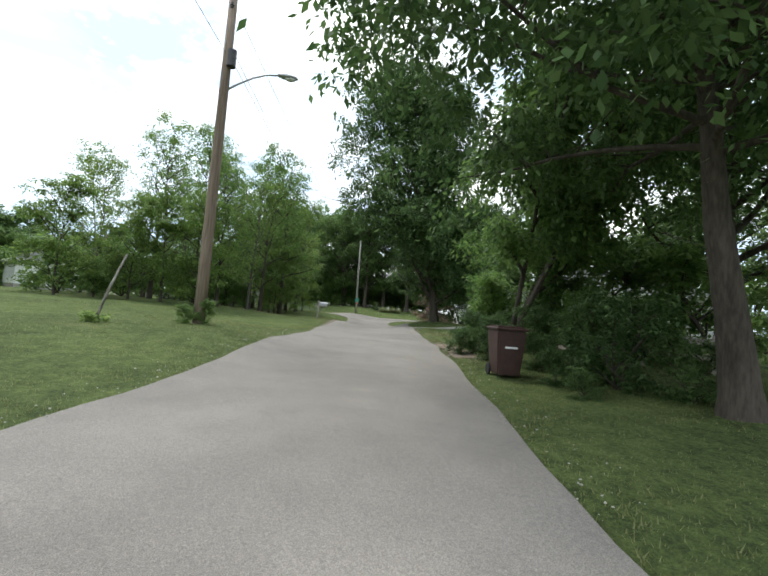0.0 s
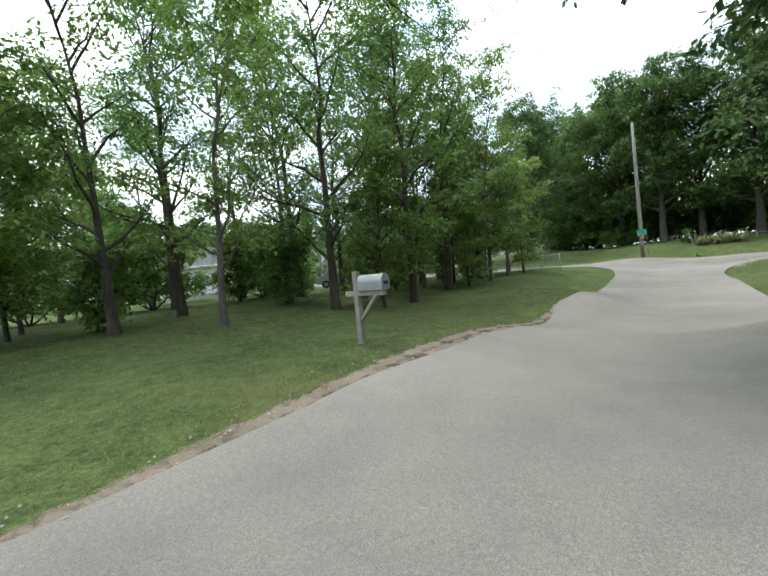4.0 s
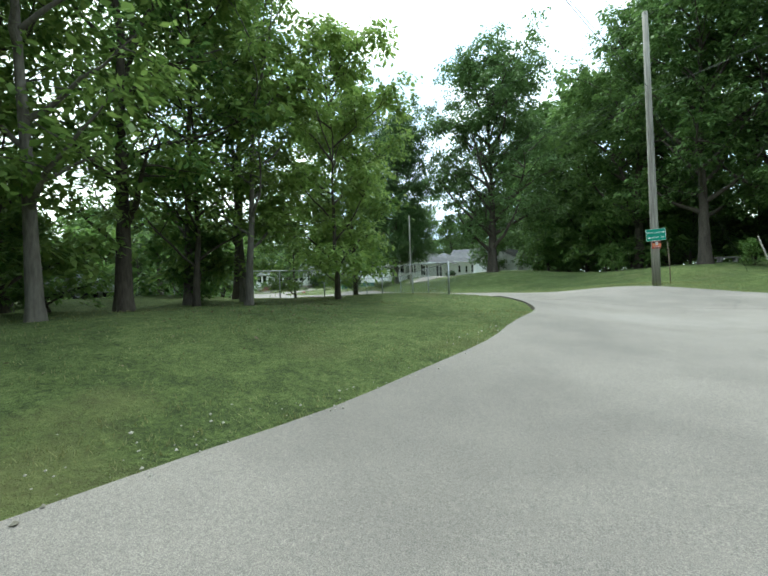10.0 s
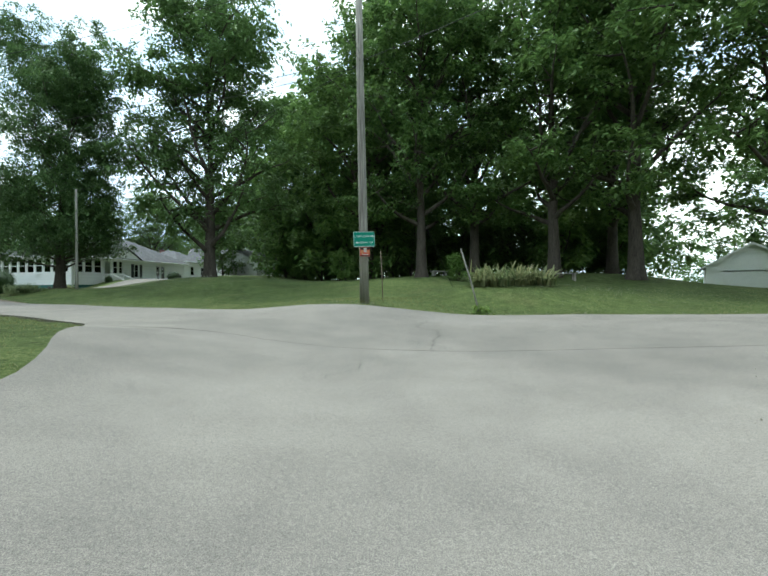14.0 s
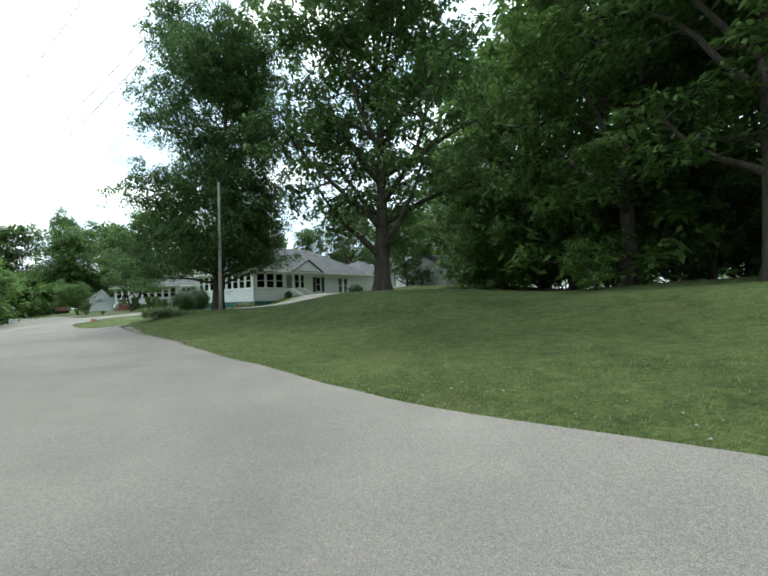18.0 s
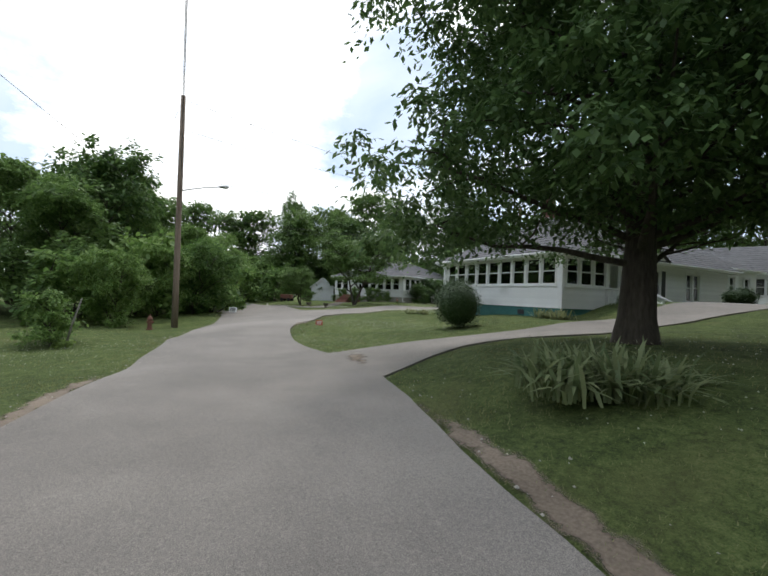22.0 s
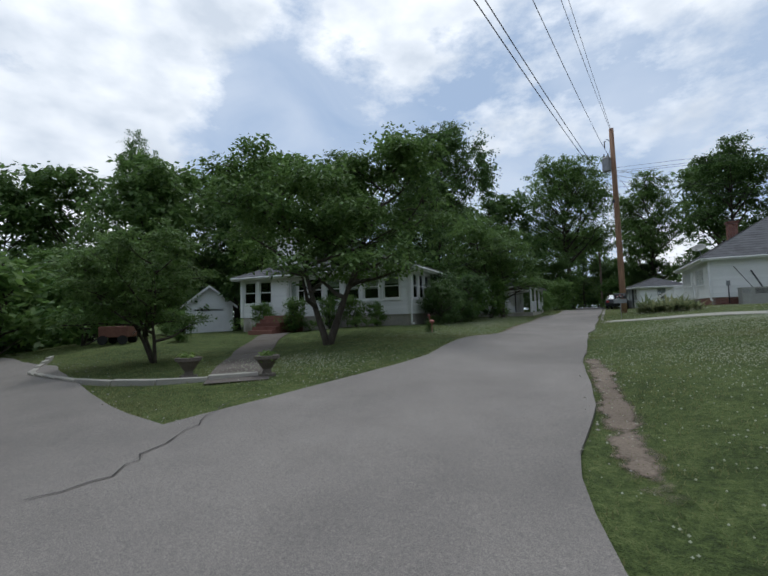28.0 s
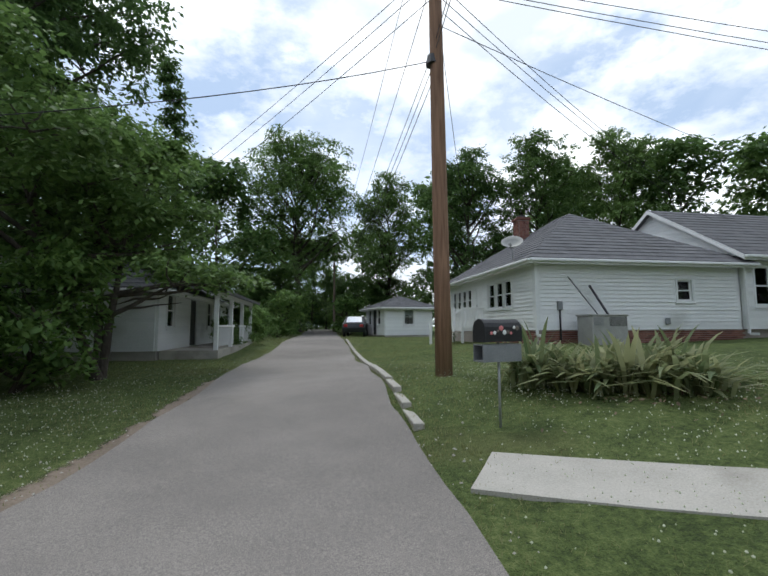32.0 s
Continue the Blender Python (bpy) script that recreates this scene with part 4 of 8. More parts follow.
def wire(a, b, sag, r=0.0085, label="thin black overhead cable strung between poles"):
    a, b = np.array(a, float), np.array(b, float)
    k = np.linspace(0, 1, 15)[:, None]
    p = a + (b - a) * k
    p[:, 2] -= sag * 4 * (k * (1 - k))[:, 0]
    ob = rod(p, r, M_WIRE, "overhead_cable", None, 5)
    tagged(ob, label, "cable", "overhead cables")


P0, h0 = utility_pole(-21.7, -41.2, 8.6, 0.17, 0.12, M_POLE, "leaning brown wooden utility pole with a street lamp", (0.004, 0.0))
street_arm(P0, 5.62 - ground_z(-21.7, -41.2), radians(-4), 1.6, 0.85)
insulator(P0, 0.03, -0.13, h0 - 0.4)
bm = bmesh.new()
bmesh.ops.create_cone(bm, cap_ends=True, segments=14, radius1=0.13, radius2=0.13, depth=0.5, matrix=Matrix.Translation((0.17, -0.16, h0 - 2.0)))
part("cut_out_box", bm, M_DKSTEEL, P0)
P1, h1 = utility_pole(-3.55, 12.1, 10.93, 0.17, 0.11, M_POLEG, "grey weathered utility pole carrying a green street sign", (-0.012, -0.01))
P2, h2 = utility_pole(-44.2, 26.6, 10.9, 0.17, 0.12, M_POLE, "brown wooden utility pole with a street lamp", (-0.02, -0.006))
street_arm(P2, 7.6, radians(35), 2.3, 0.2)
insulator(P2, -0.2, -0.12, 12.3)
P3, h3 = utility_pole(-40.32, 59.8, 10.4, 0.165, 0.12, M_POLER, "reddish wooden utility pole with a grey transformer", (-0.008, 0.0))
P4, h4 = utility_pole(-19.4, 23.7, 5.3, 0.085, 0.06, M_POLEG, "slim pale wooden service pole on a lawn")
P5, h5 = utility_pole(-41.0, 98.0, 9.0, 0.15, 0.1, M_POLE, "distant wooden utility pole beside the lane")
P6, h6 = utility_pole(11.0, -6.0, 9.5, 0.16, 0.11, M_POLEG, "grey utility pole beside the main road")

# transformer and fittings of the hill pole
bm = bmesh.new()
bmesh.ops.create_cone(bm, cap_ends=True, segments=20, radius1=0.22, radius2=0.22, depth=0.72, matrix=Matrix.Translation((-0.42, 0.02, 8.45)))
bmesh.ops.create_cone(bm, cap_ends=True, segments=20, radius1=0.24, radius2=0.15, depth=0.1, matrix=Matrix.Translation((-0.42, 0.02, 8.86)))
tr = part("transformer", bm, M_TRANS, P3, "grey cylindrical transformer can", smooth=False)
for k in (-0.1, 0.1):
    rod([(-0.42 + k, 0.02, 8.9), (-0.42 + k, 0.02, 9.12)], [0.045, 0.03], M_DKSTEEL, "bushing", P3, 8)
part("mounting_bracket", boxm(-0.24, -0.05, 8.2, -0.1, 0.05, 8.7, 0.01), M_STEEL, P3)
rod([(-0.06, 0, 9.7), (-0.35, 0.02, 9.95), (-0.42, 0.02, 9.8)], 0.025, M_STEEL, "cut_out_arm", P3, 6)
rod([(-0.46, 0.02, 9.45), (-0.46, 0.02, 9.85)], 0.03, M_DKSTEEL, "fuse", P3, 8)
bm = bmesh.new()
bmesh.ops.create_cone(bm, cap_ends=True, segments=12, radius1=0.14, radius2=0.1, depth=0.2, matrix=Matrix.Translation((-0.14, 0, 6.3)))
part("cable_clamp", bm, M_DKSTEEL, P3)

top0, top1, top2, top3 = (-21.7, -41.2, 8.5), (-3.6, 12.1, 10.8), (-44.45, 26.5, 10.7), (-40.4, 59.8, 10.3)
for a, b, sag in ((top0, top1, 1.6), ((-21.7, -41.2, 7.2), (-3.6, 12.1, 7.6), 1.8), ((-21.7, -41.2, 6.9), (-3.6, 12.1, 7.3), 1.5), (top0, (-34, -95, 8.3), 1.4), ((-21.7, -41.2, 6.8), (-34, -95, 6.8), 1.6),
                  (top1, top2, 1.2), ((-3.6, 12.1, 7.5), (-44.35, 26.55, 7.0), 1.0), ((-3.6, 12.1, 7.3), (-19.4, 23.7, 5.2), 0.5), (top1, (11, -6, 9.4), 0.5), ((-3.6, 12.1, 7.4), (11, -6, 7.0), 0.6),
                  (top2, top3, 0.5), ((-44.4, 26.5, 9.0), (-40.4, 59.8, 10.2), 0.7), ((-44.35, 26.55, 6.4), (-40.4, 59.8, 8.3), 0.6), ((-44.3, 26.6, 4.2), (-40.4, 59.8, 6.6), 0.45), ((-44.3, 26.6, 3.9), (-40.4, 59.8, 6.4), 0.45), (top2, (-82, 33, 9), 1.0), ((-44.35, 26.55, 6.9), (-82, 35, 6.5), 1.2),
                  ((-3.6, 12.1, 7.2), (-44.3, 26.6, 5.2), 0.7), ((-44.2, 26.5, 4.0), (-18, 2, 10.4), 0.2),
                  (top3, (-41, 98, 8.9), 0.8), ((-40.4, 59.8, 8.1), (-41, 98, 7.0), 0.9), ((-40.4, 59.8, 6.5), (-41, 98, 6.0), 1.0), ((-40.4, 59.8, 6.2), (-41, 98, 5.6), 1.1), ((-40.4, 59.8, 7.9), (-35, 72, 4.4), 0.4), ((-40.4, 59.8, 7.7), (-24, 68, 5.6), 0.5),
                  ((-40.4, 59.8, 8.1), (8, 60, 9.4), 0.9), ((-40.4, 59.8, 7.9), (8, 60.4, 9.0), 0.9), ((-40.4, 59.8, 7.8), (8, 60.8, 8.8), 0.9), ((-40.4, 59.8, 7.6), (-58, 84, 6.0), 0.6), ((-40.4, 59.8, 8.0), (-58.4, 84, 6.6), 0.6), ((-40.4, 59.8, 8.3), (-58.8, 84, 7.0), 0.6), ((-40.4, 59.8, 8.0), (-24.3, 68, 5.8), 0.5), ((-40.4, 59.8, 7.4), (-24, 68.4, 5.5), 0.45), ((-40.4, 59.8, 7.0), (2, 74, 8.2), 0.8), ((-40.4, 59.8, 5.9), (-41, 98, 5.2), 1.1), ((-40.4, 59.8, 6.2), (-50, 57, 2.6), 0.3)):
    wire(a, b, sag)
# guy wire behind the sign pole
wire((-3.4, 12.2, 6.5), (1.0, 16.5, ground_z(1.0, 16.5)), 0.0, 0.009, "taut steel guy wire running down to the grass")

# street sign on the pole
M_GREEN = mat("green_sign_sheeting", (0.0, 0.20, 0.13), (0.01, 0.26, 0.17), 4, 0.4, 0.02)
M_WHITE = mat("white_reflective", (0.72, 0.74, 0.72), (0.82, 0.83, 0.81), 4, 0.45, 0.02)
M_POSTD = mat("poster_dark_ink", (0.03, 0.02, 0.018), (0.06, 0.04, 0.03), 20, 0.5, 0.05)
M_POSTO = mat("poster_orange_ink", (0.45, 0.14, 0.06), (0.6, 0.25, 0.1), 20, 0.5, 0.05)
M_POSTP = mat("poster_pale_ink", (0.4, 0.38, 0.34), (0.55, 0.52, 0.48), 20, 0.5, 0.05)
M_RED = mat("red_poster", (0.42, 0.045, 0.03), (0.6, 0.09, 0.05), 9, 0.5, 0.05)


def lettering(parent, text, x, z, size, material, m, name="lettering"):
    cu = bpy.data.curves.new(name, "FONT")
    cu.body, cu.size, cu.extrude, cu.align_x = text, size, 0.0015, "CENTER"
    ob = new(name, cu)
    dg = bpy.context.evaluated_depsgraph_get()
    me = bpy.data.meshes.new_from_object(ob.evaluated_get(dg))
    bpy.data.objects.remove(ob)
    me.materials.append(material)
    o = new(name, me)
    o.parent = parent
    o.matrix_basis = m @ pose(x, 0, z, 90, 0, 0)
    return o


def street_sign():
    z = ground_z(-3.55, 12.1)
    t = thing("street_sign", pose(-3.57, 11.86, z + 2.12, 0, -2.5, 8), "green street name sign with white arrows on a pole", "street sign")
    part("panel", boxm(-0.38, -0.012, -0.26, 0.38, 0.0, 0.26, 0.004), M_GREEN, t)
    bm = bmesh.new()
    for x0, z0, x1, z1 in ((-0.375, 0.245, 0.375, 0.255), (-0.375, -0.255, 0.375, -0.245), (-0.375, -0.245, -0.365, 0.245), (0.365, -0.245, 0.375, 0.245)):
        box(bm, x0, -0.016, z0, x1, -0.0125, z1)
    part("border", bm, M_WHITE, t)
    m = pose(0, -0.0145, 0)
    for word, x, up in (("STAFF", -0.22, 0.065), ("LOOP", 0.065, 0.065), ("STAFF", -0.02, -0.15), ("DR", 0.25, -0.15)):
        lettering(t, word, x, up, 0.094, M_WHITE, m)
    for sx, cx, cz in ((1, 0.29, 0.1), (-1, -0.25, -0.12)):
        bm = bmesh.new()
        box(bm, min(cx, cx - sx * 0.07), -0.016, cz - 0.016, max(cx, cx - sx * 0.07), -0.013, cz + 0.016)
        a = [bm.verts.new((cx, -0.0155, cz - 0.045)), bm.verts.new((cx, -0.0155, cz + 0.045)), bm.verts.new((cx + sx * 0.065, -0.0155, cz))]
        bm.faces.new(a if sx < 0 else a[::-1])
        part("arrow", bm, M_WHITE, t)
    p = thing("poster", pose(-3.55, 11.87, z + 1.68, 0, 0, 8), "small red and orange poster nailed to a pole", "poster")
    part("sheet", boxm(-0.17, -0.008, -0.16, 0.17, 0.0, 0.16), M_RED, p)
    for name, q, material in (("dark_field", (-0.16, 0.075, 0.16, 0.15), M_POSTD), ("pale_field", (-0.04, -0.02, 0.06, 0.14), M_POSTP), ("orange_field", (-0.15, -0.06, -0.05, 0.06), M_POSTO), ("orange_field", (0.07, -0.05, 0.15, 0.05), M_POSTO), ("dark_field", (-0.16, -0.15, 0.16, -0.115), M_POSTD)):
        y = {"dark_field": -0.0105, "orange_field": -0.0105, "pale_field": -0.013}[name]
        part(name, boxm(q[0], y, q[1], q[2], -0.0085, q[3]), material, p)
    part("printed_bar", boxm(-0.1, -0.013, -0.1, 0.12, -0.0085, -0.075), M_POSTP, p)


street_sign()
rodp = thing("marker_post", pose(-2.64, 14.2, ground_z(-2.64, 14.2)), "thin weathered wooden post in the grass behind a pole", "post")
rod([(0, 0, -0.2), (-0.02, 0, 0.9), (-0.07, 0.02, 1.95)], [0.026, 0.022, 0.016], M_POLE, "shaft", rodp, 8)

# ---- houses ----
M_SIDING = mat("white_vinyl_siding", (0.72, 0.73, 0.72), (0.82, 0.83, 0.82), 0.8, 0.55, 0.05, fine=20, spread=0.25, stain=(0.52, 0.53, 0.50), stain_at=0.66)
M_TRIM = mat("white_painted_trim", (0.68, 0.69, 0.68), (0.80, 0.81, 0.80), 2, 0.5, 0.05, fine=30)
M_TEAL = mat("teal_painted_block", (0.035, 0.13, 0.12), (0.06, 0.19, 0.175), 2.5, 0.8, 0.3)
M_BRICK = mat("red_brick", (0.14, 0.06, 0.047), (0.25, 0.115, 0.088), 5, 0.9, 0.4, spread=0.5)
M_MORTAR = mat("mortar", (0.28, 0.24, 0.22), (0.38, 0.34, 0.31), 8, 0.95, 0.3)
M_ROOF = mat("grey_shingles", (0.085, 0.085, 0.09), (0.165, 0.165, 0.172), 2.0, 0.93, 0.5, fine=45, stain=(0.075, 0.075, 0.075), stain_at=0.62)
# Dark base colour carries the dimness of rooms seen through the panes.
M_DARKIN = mat("room_dimness_tint", (0.05, 0.048, 0.045), (0.09, 0.085, 0.08), 2, 0.9, 0)
M_SHUTTER = mat("dark_shutter", (0.02, 0.022, 0.025), (0.045, 0.048, 0.05), 6, 0.6, 0.1)
M_CURTAIN = mat("pale_window_blind", (0.55, 0.57, 0.56), (0.70, 0.72, 0.71), 3, 0.85, 0.05)


def pane_mat():
    m = bpy.data.materials.new("window_glass")
    m.use_nodes = True
    n, l = m.node_tree.nodes, m.node_tree.links
    n.clear()
    out, mx = n.new("ShaderNodeOutputMaterial"), n.new("ShaderNodeMixShader")
    tr, gl, fr = n.new("ShaderNodeBsdfTransparent"), n.new("ShaderNodeBsdfGlossy"), n.new("ShaderNodeFresnel")
    tr.inputs[0].default_value = (0.84, 0.88, 0.87, 1)
    gl.inputs["Roughness"].default_value = 0.03
    fr.inputs[0].default_value = 1.9
    l.new(fr.outputs[0], mx.inputs[0])
    l.new(tr.outputs[0], mx.inputs[1])
    l.new(gl.outputs[0], mx.inputs[2])
    l.new(mx.outputs[0], out.inputs[0])
    return m


M_PANE = pane_mat()


def put(ob, m):
    ob.matrix_basis = m
    return ob


def wall_cells(bm, x0, x1, z0, z1, holes, depth):
    xs = sorted({x0, x1, *[v for h in holes for v in h[:2]]})
    zs = sorted({z0, z1, *[v for h in holes for v in h[2:]]})
    for a, b in zip(xs, xs[1:]):
        for c, d in zip(zs, zs[1:]):
            mx, mz = (a + b) / 2, (c + d) / 2
            if not any(h[0] < mx < h[1] and h[2] < mz < h[3] for h in holes):
                box(bm, a, 0.03, c, b, depth, d)


def clad(house, m, x0, x1, z0, z1, holes=(), course=0.14, board_mat=None):
    """A wall with real openings, and its lapped boards one by one."""
    bm = bmesh.new()
    wall_cells(bm, x0, x1, z0, z1, holes, 0.15)
    w = put(part("wall", bm, M_SIDING, house), m)
    z = z0
    while z < z1 - 0.02:
        top = min(z + course, z1)
        cuts = [(x0, x1)]
        for h in holes:
            if h[2] < top - 0.01 and h[3] > z + 0.01:
                nxt = []
                for a, b in cuts:
                    if h[1] <= a or h[0] >= b:
                        nxt.append((a, b))
                    else:
                        if h[0] - a > 0.03:
                            nxt.append((a, h[0]))
                        if b - h[1] > 0.03:
                            nxt.append((h[1], b))
                cuts = nxt
        for a, b in cuts:
            bm = bmesh.new()
            vs = [bm.verts.new(c) for c in ((a, 0.028, z), (b, 0.028, z), (b, 0.028, top), (a, 0.028, top), (a, -0.012, z), (b, -0.012, z), (b, 0.018, top), (a, 0.018, top))]
            for q in ((4, 5, 6, 7), (0, 4, 7, 3), (1, 2, 6, 5), (0, 1, 5, 4), (3, 7, 6, 2)):
                bm.faces.new([vs[i] for i in q])
            part("siding_board", bm, board_mat or M_SIDING, w)
        z += course
    return w


def window(house, m, x0, x1, z0, z1, blind=0.0, shutters=False, split=True):
    w = put(part("window", ring(x0 - 0.07, x1 + 0.07, z0 - 0.07, z1 + 0.08, 0.072, -0.028, 0.03), M_TRIM, house), m)
    part("window_sill", boxm(x0 - 0.1, -0.06, z0 - 0.11, x1 + 0.1, 0.02, z0 - 0.072, 0.006), M_TRIM, w)
    part("sash", ring(x0, x1, z0, z1, 0.048, 0.04, 0.09), M_TRIM, w)
    if split:
        part("meeting_rail", boxm(x0 + 0.049, 0.045, (z0 + z1) / 2 - 0.025, x1 - 0.049, 0.085, (z0 + z1) / 2 + 0.025), M_TRIM, w)
    mid = (z0 + z1) / 2
    part("pane", boxm(x0 + 0.05, 0.075, mid if split else z0 + 0.05, x1 - 0.05, 0.081, z1 - 0.05), M_PANE, w).visible_shadow = False
    if split:
        part("pane", boxm(x0 + 0.05, 0.055, z0 + 0.05, x1 - 0.05, 0.061, mid), M_PANE, w).visible_shadow = False
    if blind:
        part("blind", boxm(x0 + 0.05, 0.094, z1 - 0.05 - (z1 - z0 - 0.1) * blind, x1 - 0.05, 0.1, z1 - 0.05), M_CURTAIN, w, "pale drawn blind")
    if shutters:
        for a in (x0 - 0.42, x1 + 0.06):
            bm = boxm(a, -0.03, z0 - 0.02, a + 0.36, 0.0, z1 + 0.02)
            for k in range(9):
                zz = z0 + 0.06 + k * (z1 - z0 - 0.1) / 9
                box(bm, a + 0.05, -0.042, zz, a + 0.31, -0.031, zz + 0.06)
            part("shutter", bm, M_SHUTTER, w, "dark louvred shutter")


def ring(x0, x1, z0, z1, t, y0, y1):
    """A rectangular frame in one piece."""
    bm = bmesh.new()
    loops = []
    for y in (y0, y1):
        for d in (0, t):
            loops.append([bm.verts.new(c) for c in ((x0 + d, y, z0 + d), (x1 - d, y, z0 + d), (x1 - d, y, z1 - d), (x0 + d, y, z1 - d))])
    fo, fi, bo, bi = loops
    for i in range(4):
        j = (i + 1) % 4
        for q in ((fo[i], fo[j], fi[j], fi[i]), (bo[j], bo[i], bi[i], bi[j]), (fo[j], fo[i], bo[i], bo[j]), (fi[i], fi[j], bi[j], bi[i])):
            bm.faces.new(q)
    return bm


def roof_plane(house, e0, e1, r1, r0, courses, name="roof_slope"):
    """One slope, laid in lapped courses from the eave line to the ridge line."""
    e0, e1, r1, r0 = (np.array(p, float) for p in (e0, e1, r1, r0))
    up = np.cross(e1 - e0, (r0 + r1) / 2 - (e0 + e1) / 2)
    up /= np.linalg.norm(up)
    if up[2] < 0:
        up = -up
    rows = [(0.0, -0.1)]
    for k in range(courses):
        rows += [(k / courses, 0.022), ((k + 1) / courses, 0.004)]
    rows.append((1.0, -0.1))
    v, f = [], []
    for a, h in rows:
        v += [e0 + (r0 - e0) * a + up * h, e1 + (r1 - e1) * a + up * h]
    n = len(rows)
    for i in range(n):
        j = (i + 1) % n
        f.append((2 * i, 2 * i + 1, 2 * j + 1, 2 * j))
    return mesh_np(name, v, f, M_ROOF, house)


def hip_roof(house, x0, x1, y0, y1, ze, zr, over=0.4, hip=1.0, courses=14):
    a, b, c, d = x0 - over, x1 + over, y0 - over, y1 + over
    if (b - a) >= (d - c):
        k = (d - c) / 2 * hip
        r0, r1 = (a + k, (c + d) / 2, zr), (b - k, (c + d) / 2, zr)
        sides = (((a, c, ze), (b, c, ze), r1, r0), ((b, d, ze), (a, d, ze), r0, r1), ((b, c, ze), (b, d, ze), r1, r1), ((a, d, ze), (a, c, ze), r0, r0))
    else:
        k = (b - a) / 2 * hip
        r0, r1 = ((a + b) / 2, c + k, zr), ((a + b) / 2, d - k, zr)
        sides = (((a, c, ze), (b, c, ze), r0, r0), ((b, d, ze), (a, d, ze), r1, r1), ((b, c, ze), (b, d, ze), r1, r0), ((a, d, ze), (a, c, ze), r0, r1))
    for s in sides:
        roof_plane(house, *s, courses)
    eaves(house, a, b, c, d, ze)


def eaves(house, a, b, c, d, ze):
    """Soffit, fascia and gutter round the eaves."""
    part("soffit", boxm(a + 0.03, c + 0.03, ze - 0.16, b - 0.03, d - 0.03, ze - 0.13), M_TRIM, house)
    for x0, y0, x1, y1 in ((a, c, b, c + 0.03), (a, d - 0.03, b, d), (a, c + 0.03, a + 0.03, d - 0.03), (b - 0.03, c + 0.03, b, d - 0.03)):
        part("fascia", boxm(x0, y0, ze - 0.2, x1, y1, ze - 0.02), M_TRIM, house)
    for x0, y0, x1, y1 in ((a, c - 0.11, b, c - 0.004), (a - 0.11, c, a - 0.004, d), (a, d + 0.004, b, d + 0.11), (b + 0.004, c, b + 0.11, d)):
        part("gutter", boxm(x0, y0, ze - 0.13, x1, y1, ze - 0.03, 0.02), M_TRIM, house)


def foundation(house, x0, x1, y0, y1, z0, z1, material, name="foundation"):
    return part(name, boxm(x0 + 0.04, y0 + 0.04, z0, x1 - 0.04, y1 - 0.04, z1), material, house)


def chimney(house, x, y, z0, z1, w=0.55, material=None):
    bm = boxm(x - w / 2, y - w / 2, z0, x + w / 2, y + w / 2, z1 - 0.2)
    c = part("chimney", bm, material or M_MORTAR, house)
    if material is None:
        n = 0
        z = z1 - 1.5
        while z < z1 - 0.25:
            for s in range(4):
                m = pose(x, y, 0, 0, 0, 90 * s)
                for k in range(3):
                    a = -w / 2 + 0.01 + k * (w / 3) + (0.04 if n % 2 else 0)
                    bm = boxm(a, -w / 2 - 0.012, z, min(a + w / 3 - 0.012, w / 2), -w / 2 + 0.02, z + 0.062)
                    put(part("brick", bm, M_BRICK, c), m)
            z += 0.075
            n += 1
    part("chimney_cap", boxm(x - w / 2 - 0.07, y - w / 2 - 0.07, z1 - 0.2, x + w / 2 + 0.07, y + w / 2 + 0.07, z1 - 0.05, 0.015), M_BRICK if material is None else material, house)
    part("flue", boxm(x - 0.14, y - 0.14, z1 - 0.05, x + 0.14, y + 0.14, z1 + 0.1), M_DKSTEEL, house)


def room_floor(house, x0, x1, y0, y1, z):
    # Slab takes the dark tint, so unlit-room dimness is in its colour.
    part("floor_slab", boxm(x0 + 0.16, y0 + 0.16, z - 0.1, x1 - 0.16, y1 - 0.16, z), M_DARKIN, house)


def steps_and_rails(house, m, w, n, z0, z1, deck=1.2):
    """A small white entry stair with railings, leading out from a wall."""
    st = put(thing_part("entry_stair", house), m)
    h = (z1 - z0) / n
    part("deck", boxm(-w / 2, -deck, z1 - 0.12, w / 2, 0, z1), M_TRIM, st)
    for k in range(n - 1):
        part("tread", boxm(-w / 2, -deck - 0.28 * (k + 1), z1 - h * (k + 1) - 0.05, w / 2, -deck - 0.28 * k, z1 - h * (k + 1)), M_CONC, st)
    for s in (-1, 1):
        x = s * w / 2
        part("rail", boxm(x - 0.03, -deck, z1 + 0.85, x + 0.03, 0, z1 + 0.92), M_TRIM, st)
        for k in range(8):
            y = -deck + 0.03 + k * (deck - 0.08) / 7
            part("baluster", boxm(x - 0.015, y, z1, x + 0.015, y + 0.03, z1 + 0.85), M_TRIM, st)
        part("post", boxm(x - 0.05, -deck - 0.1, z0, x + 0.05, -deck, z1 + 1.0), M_TRIM, st)
        part("slanted_rail", slanted(x, -deck - 0.05, z1 + 0.9, -deck - 0.28 * n, z0 + 0.9), M_TRIM, st)
        part("post", boxm(x - 0.05, -deck - 0.28 * n - 0.1, z0 - 0.1, x + 0.05, -deck - 0.28 * n, z0 + 0.98), M_TRIM, st)


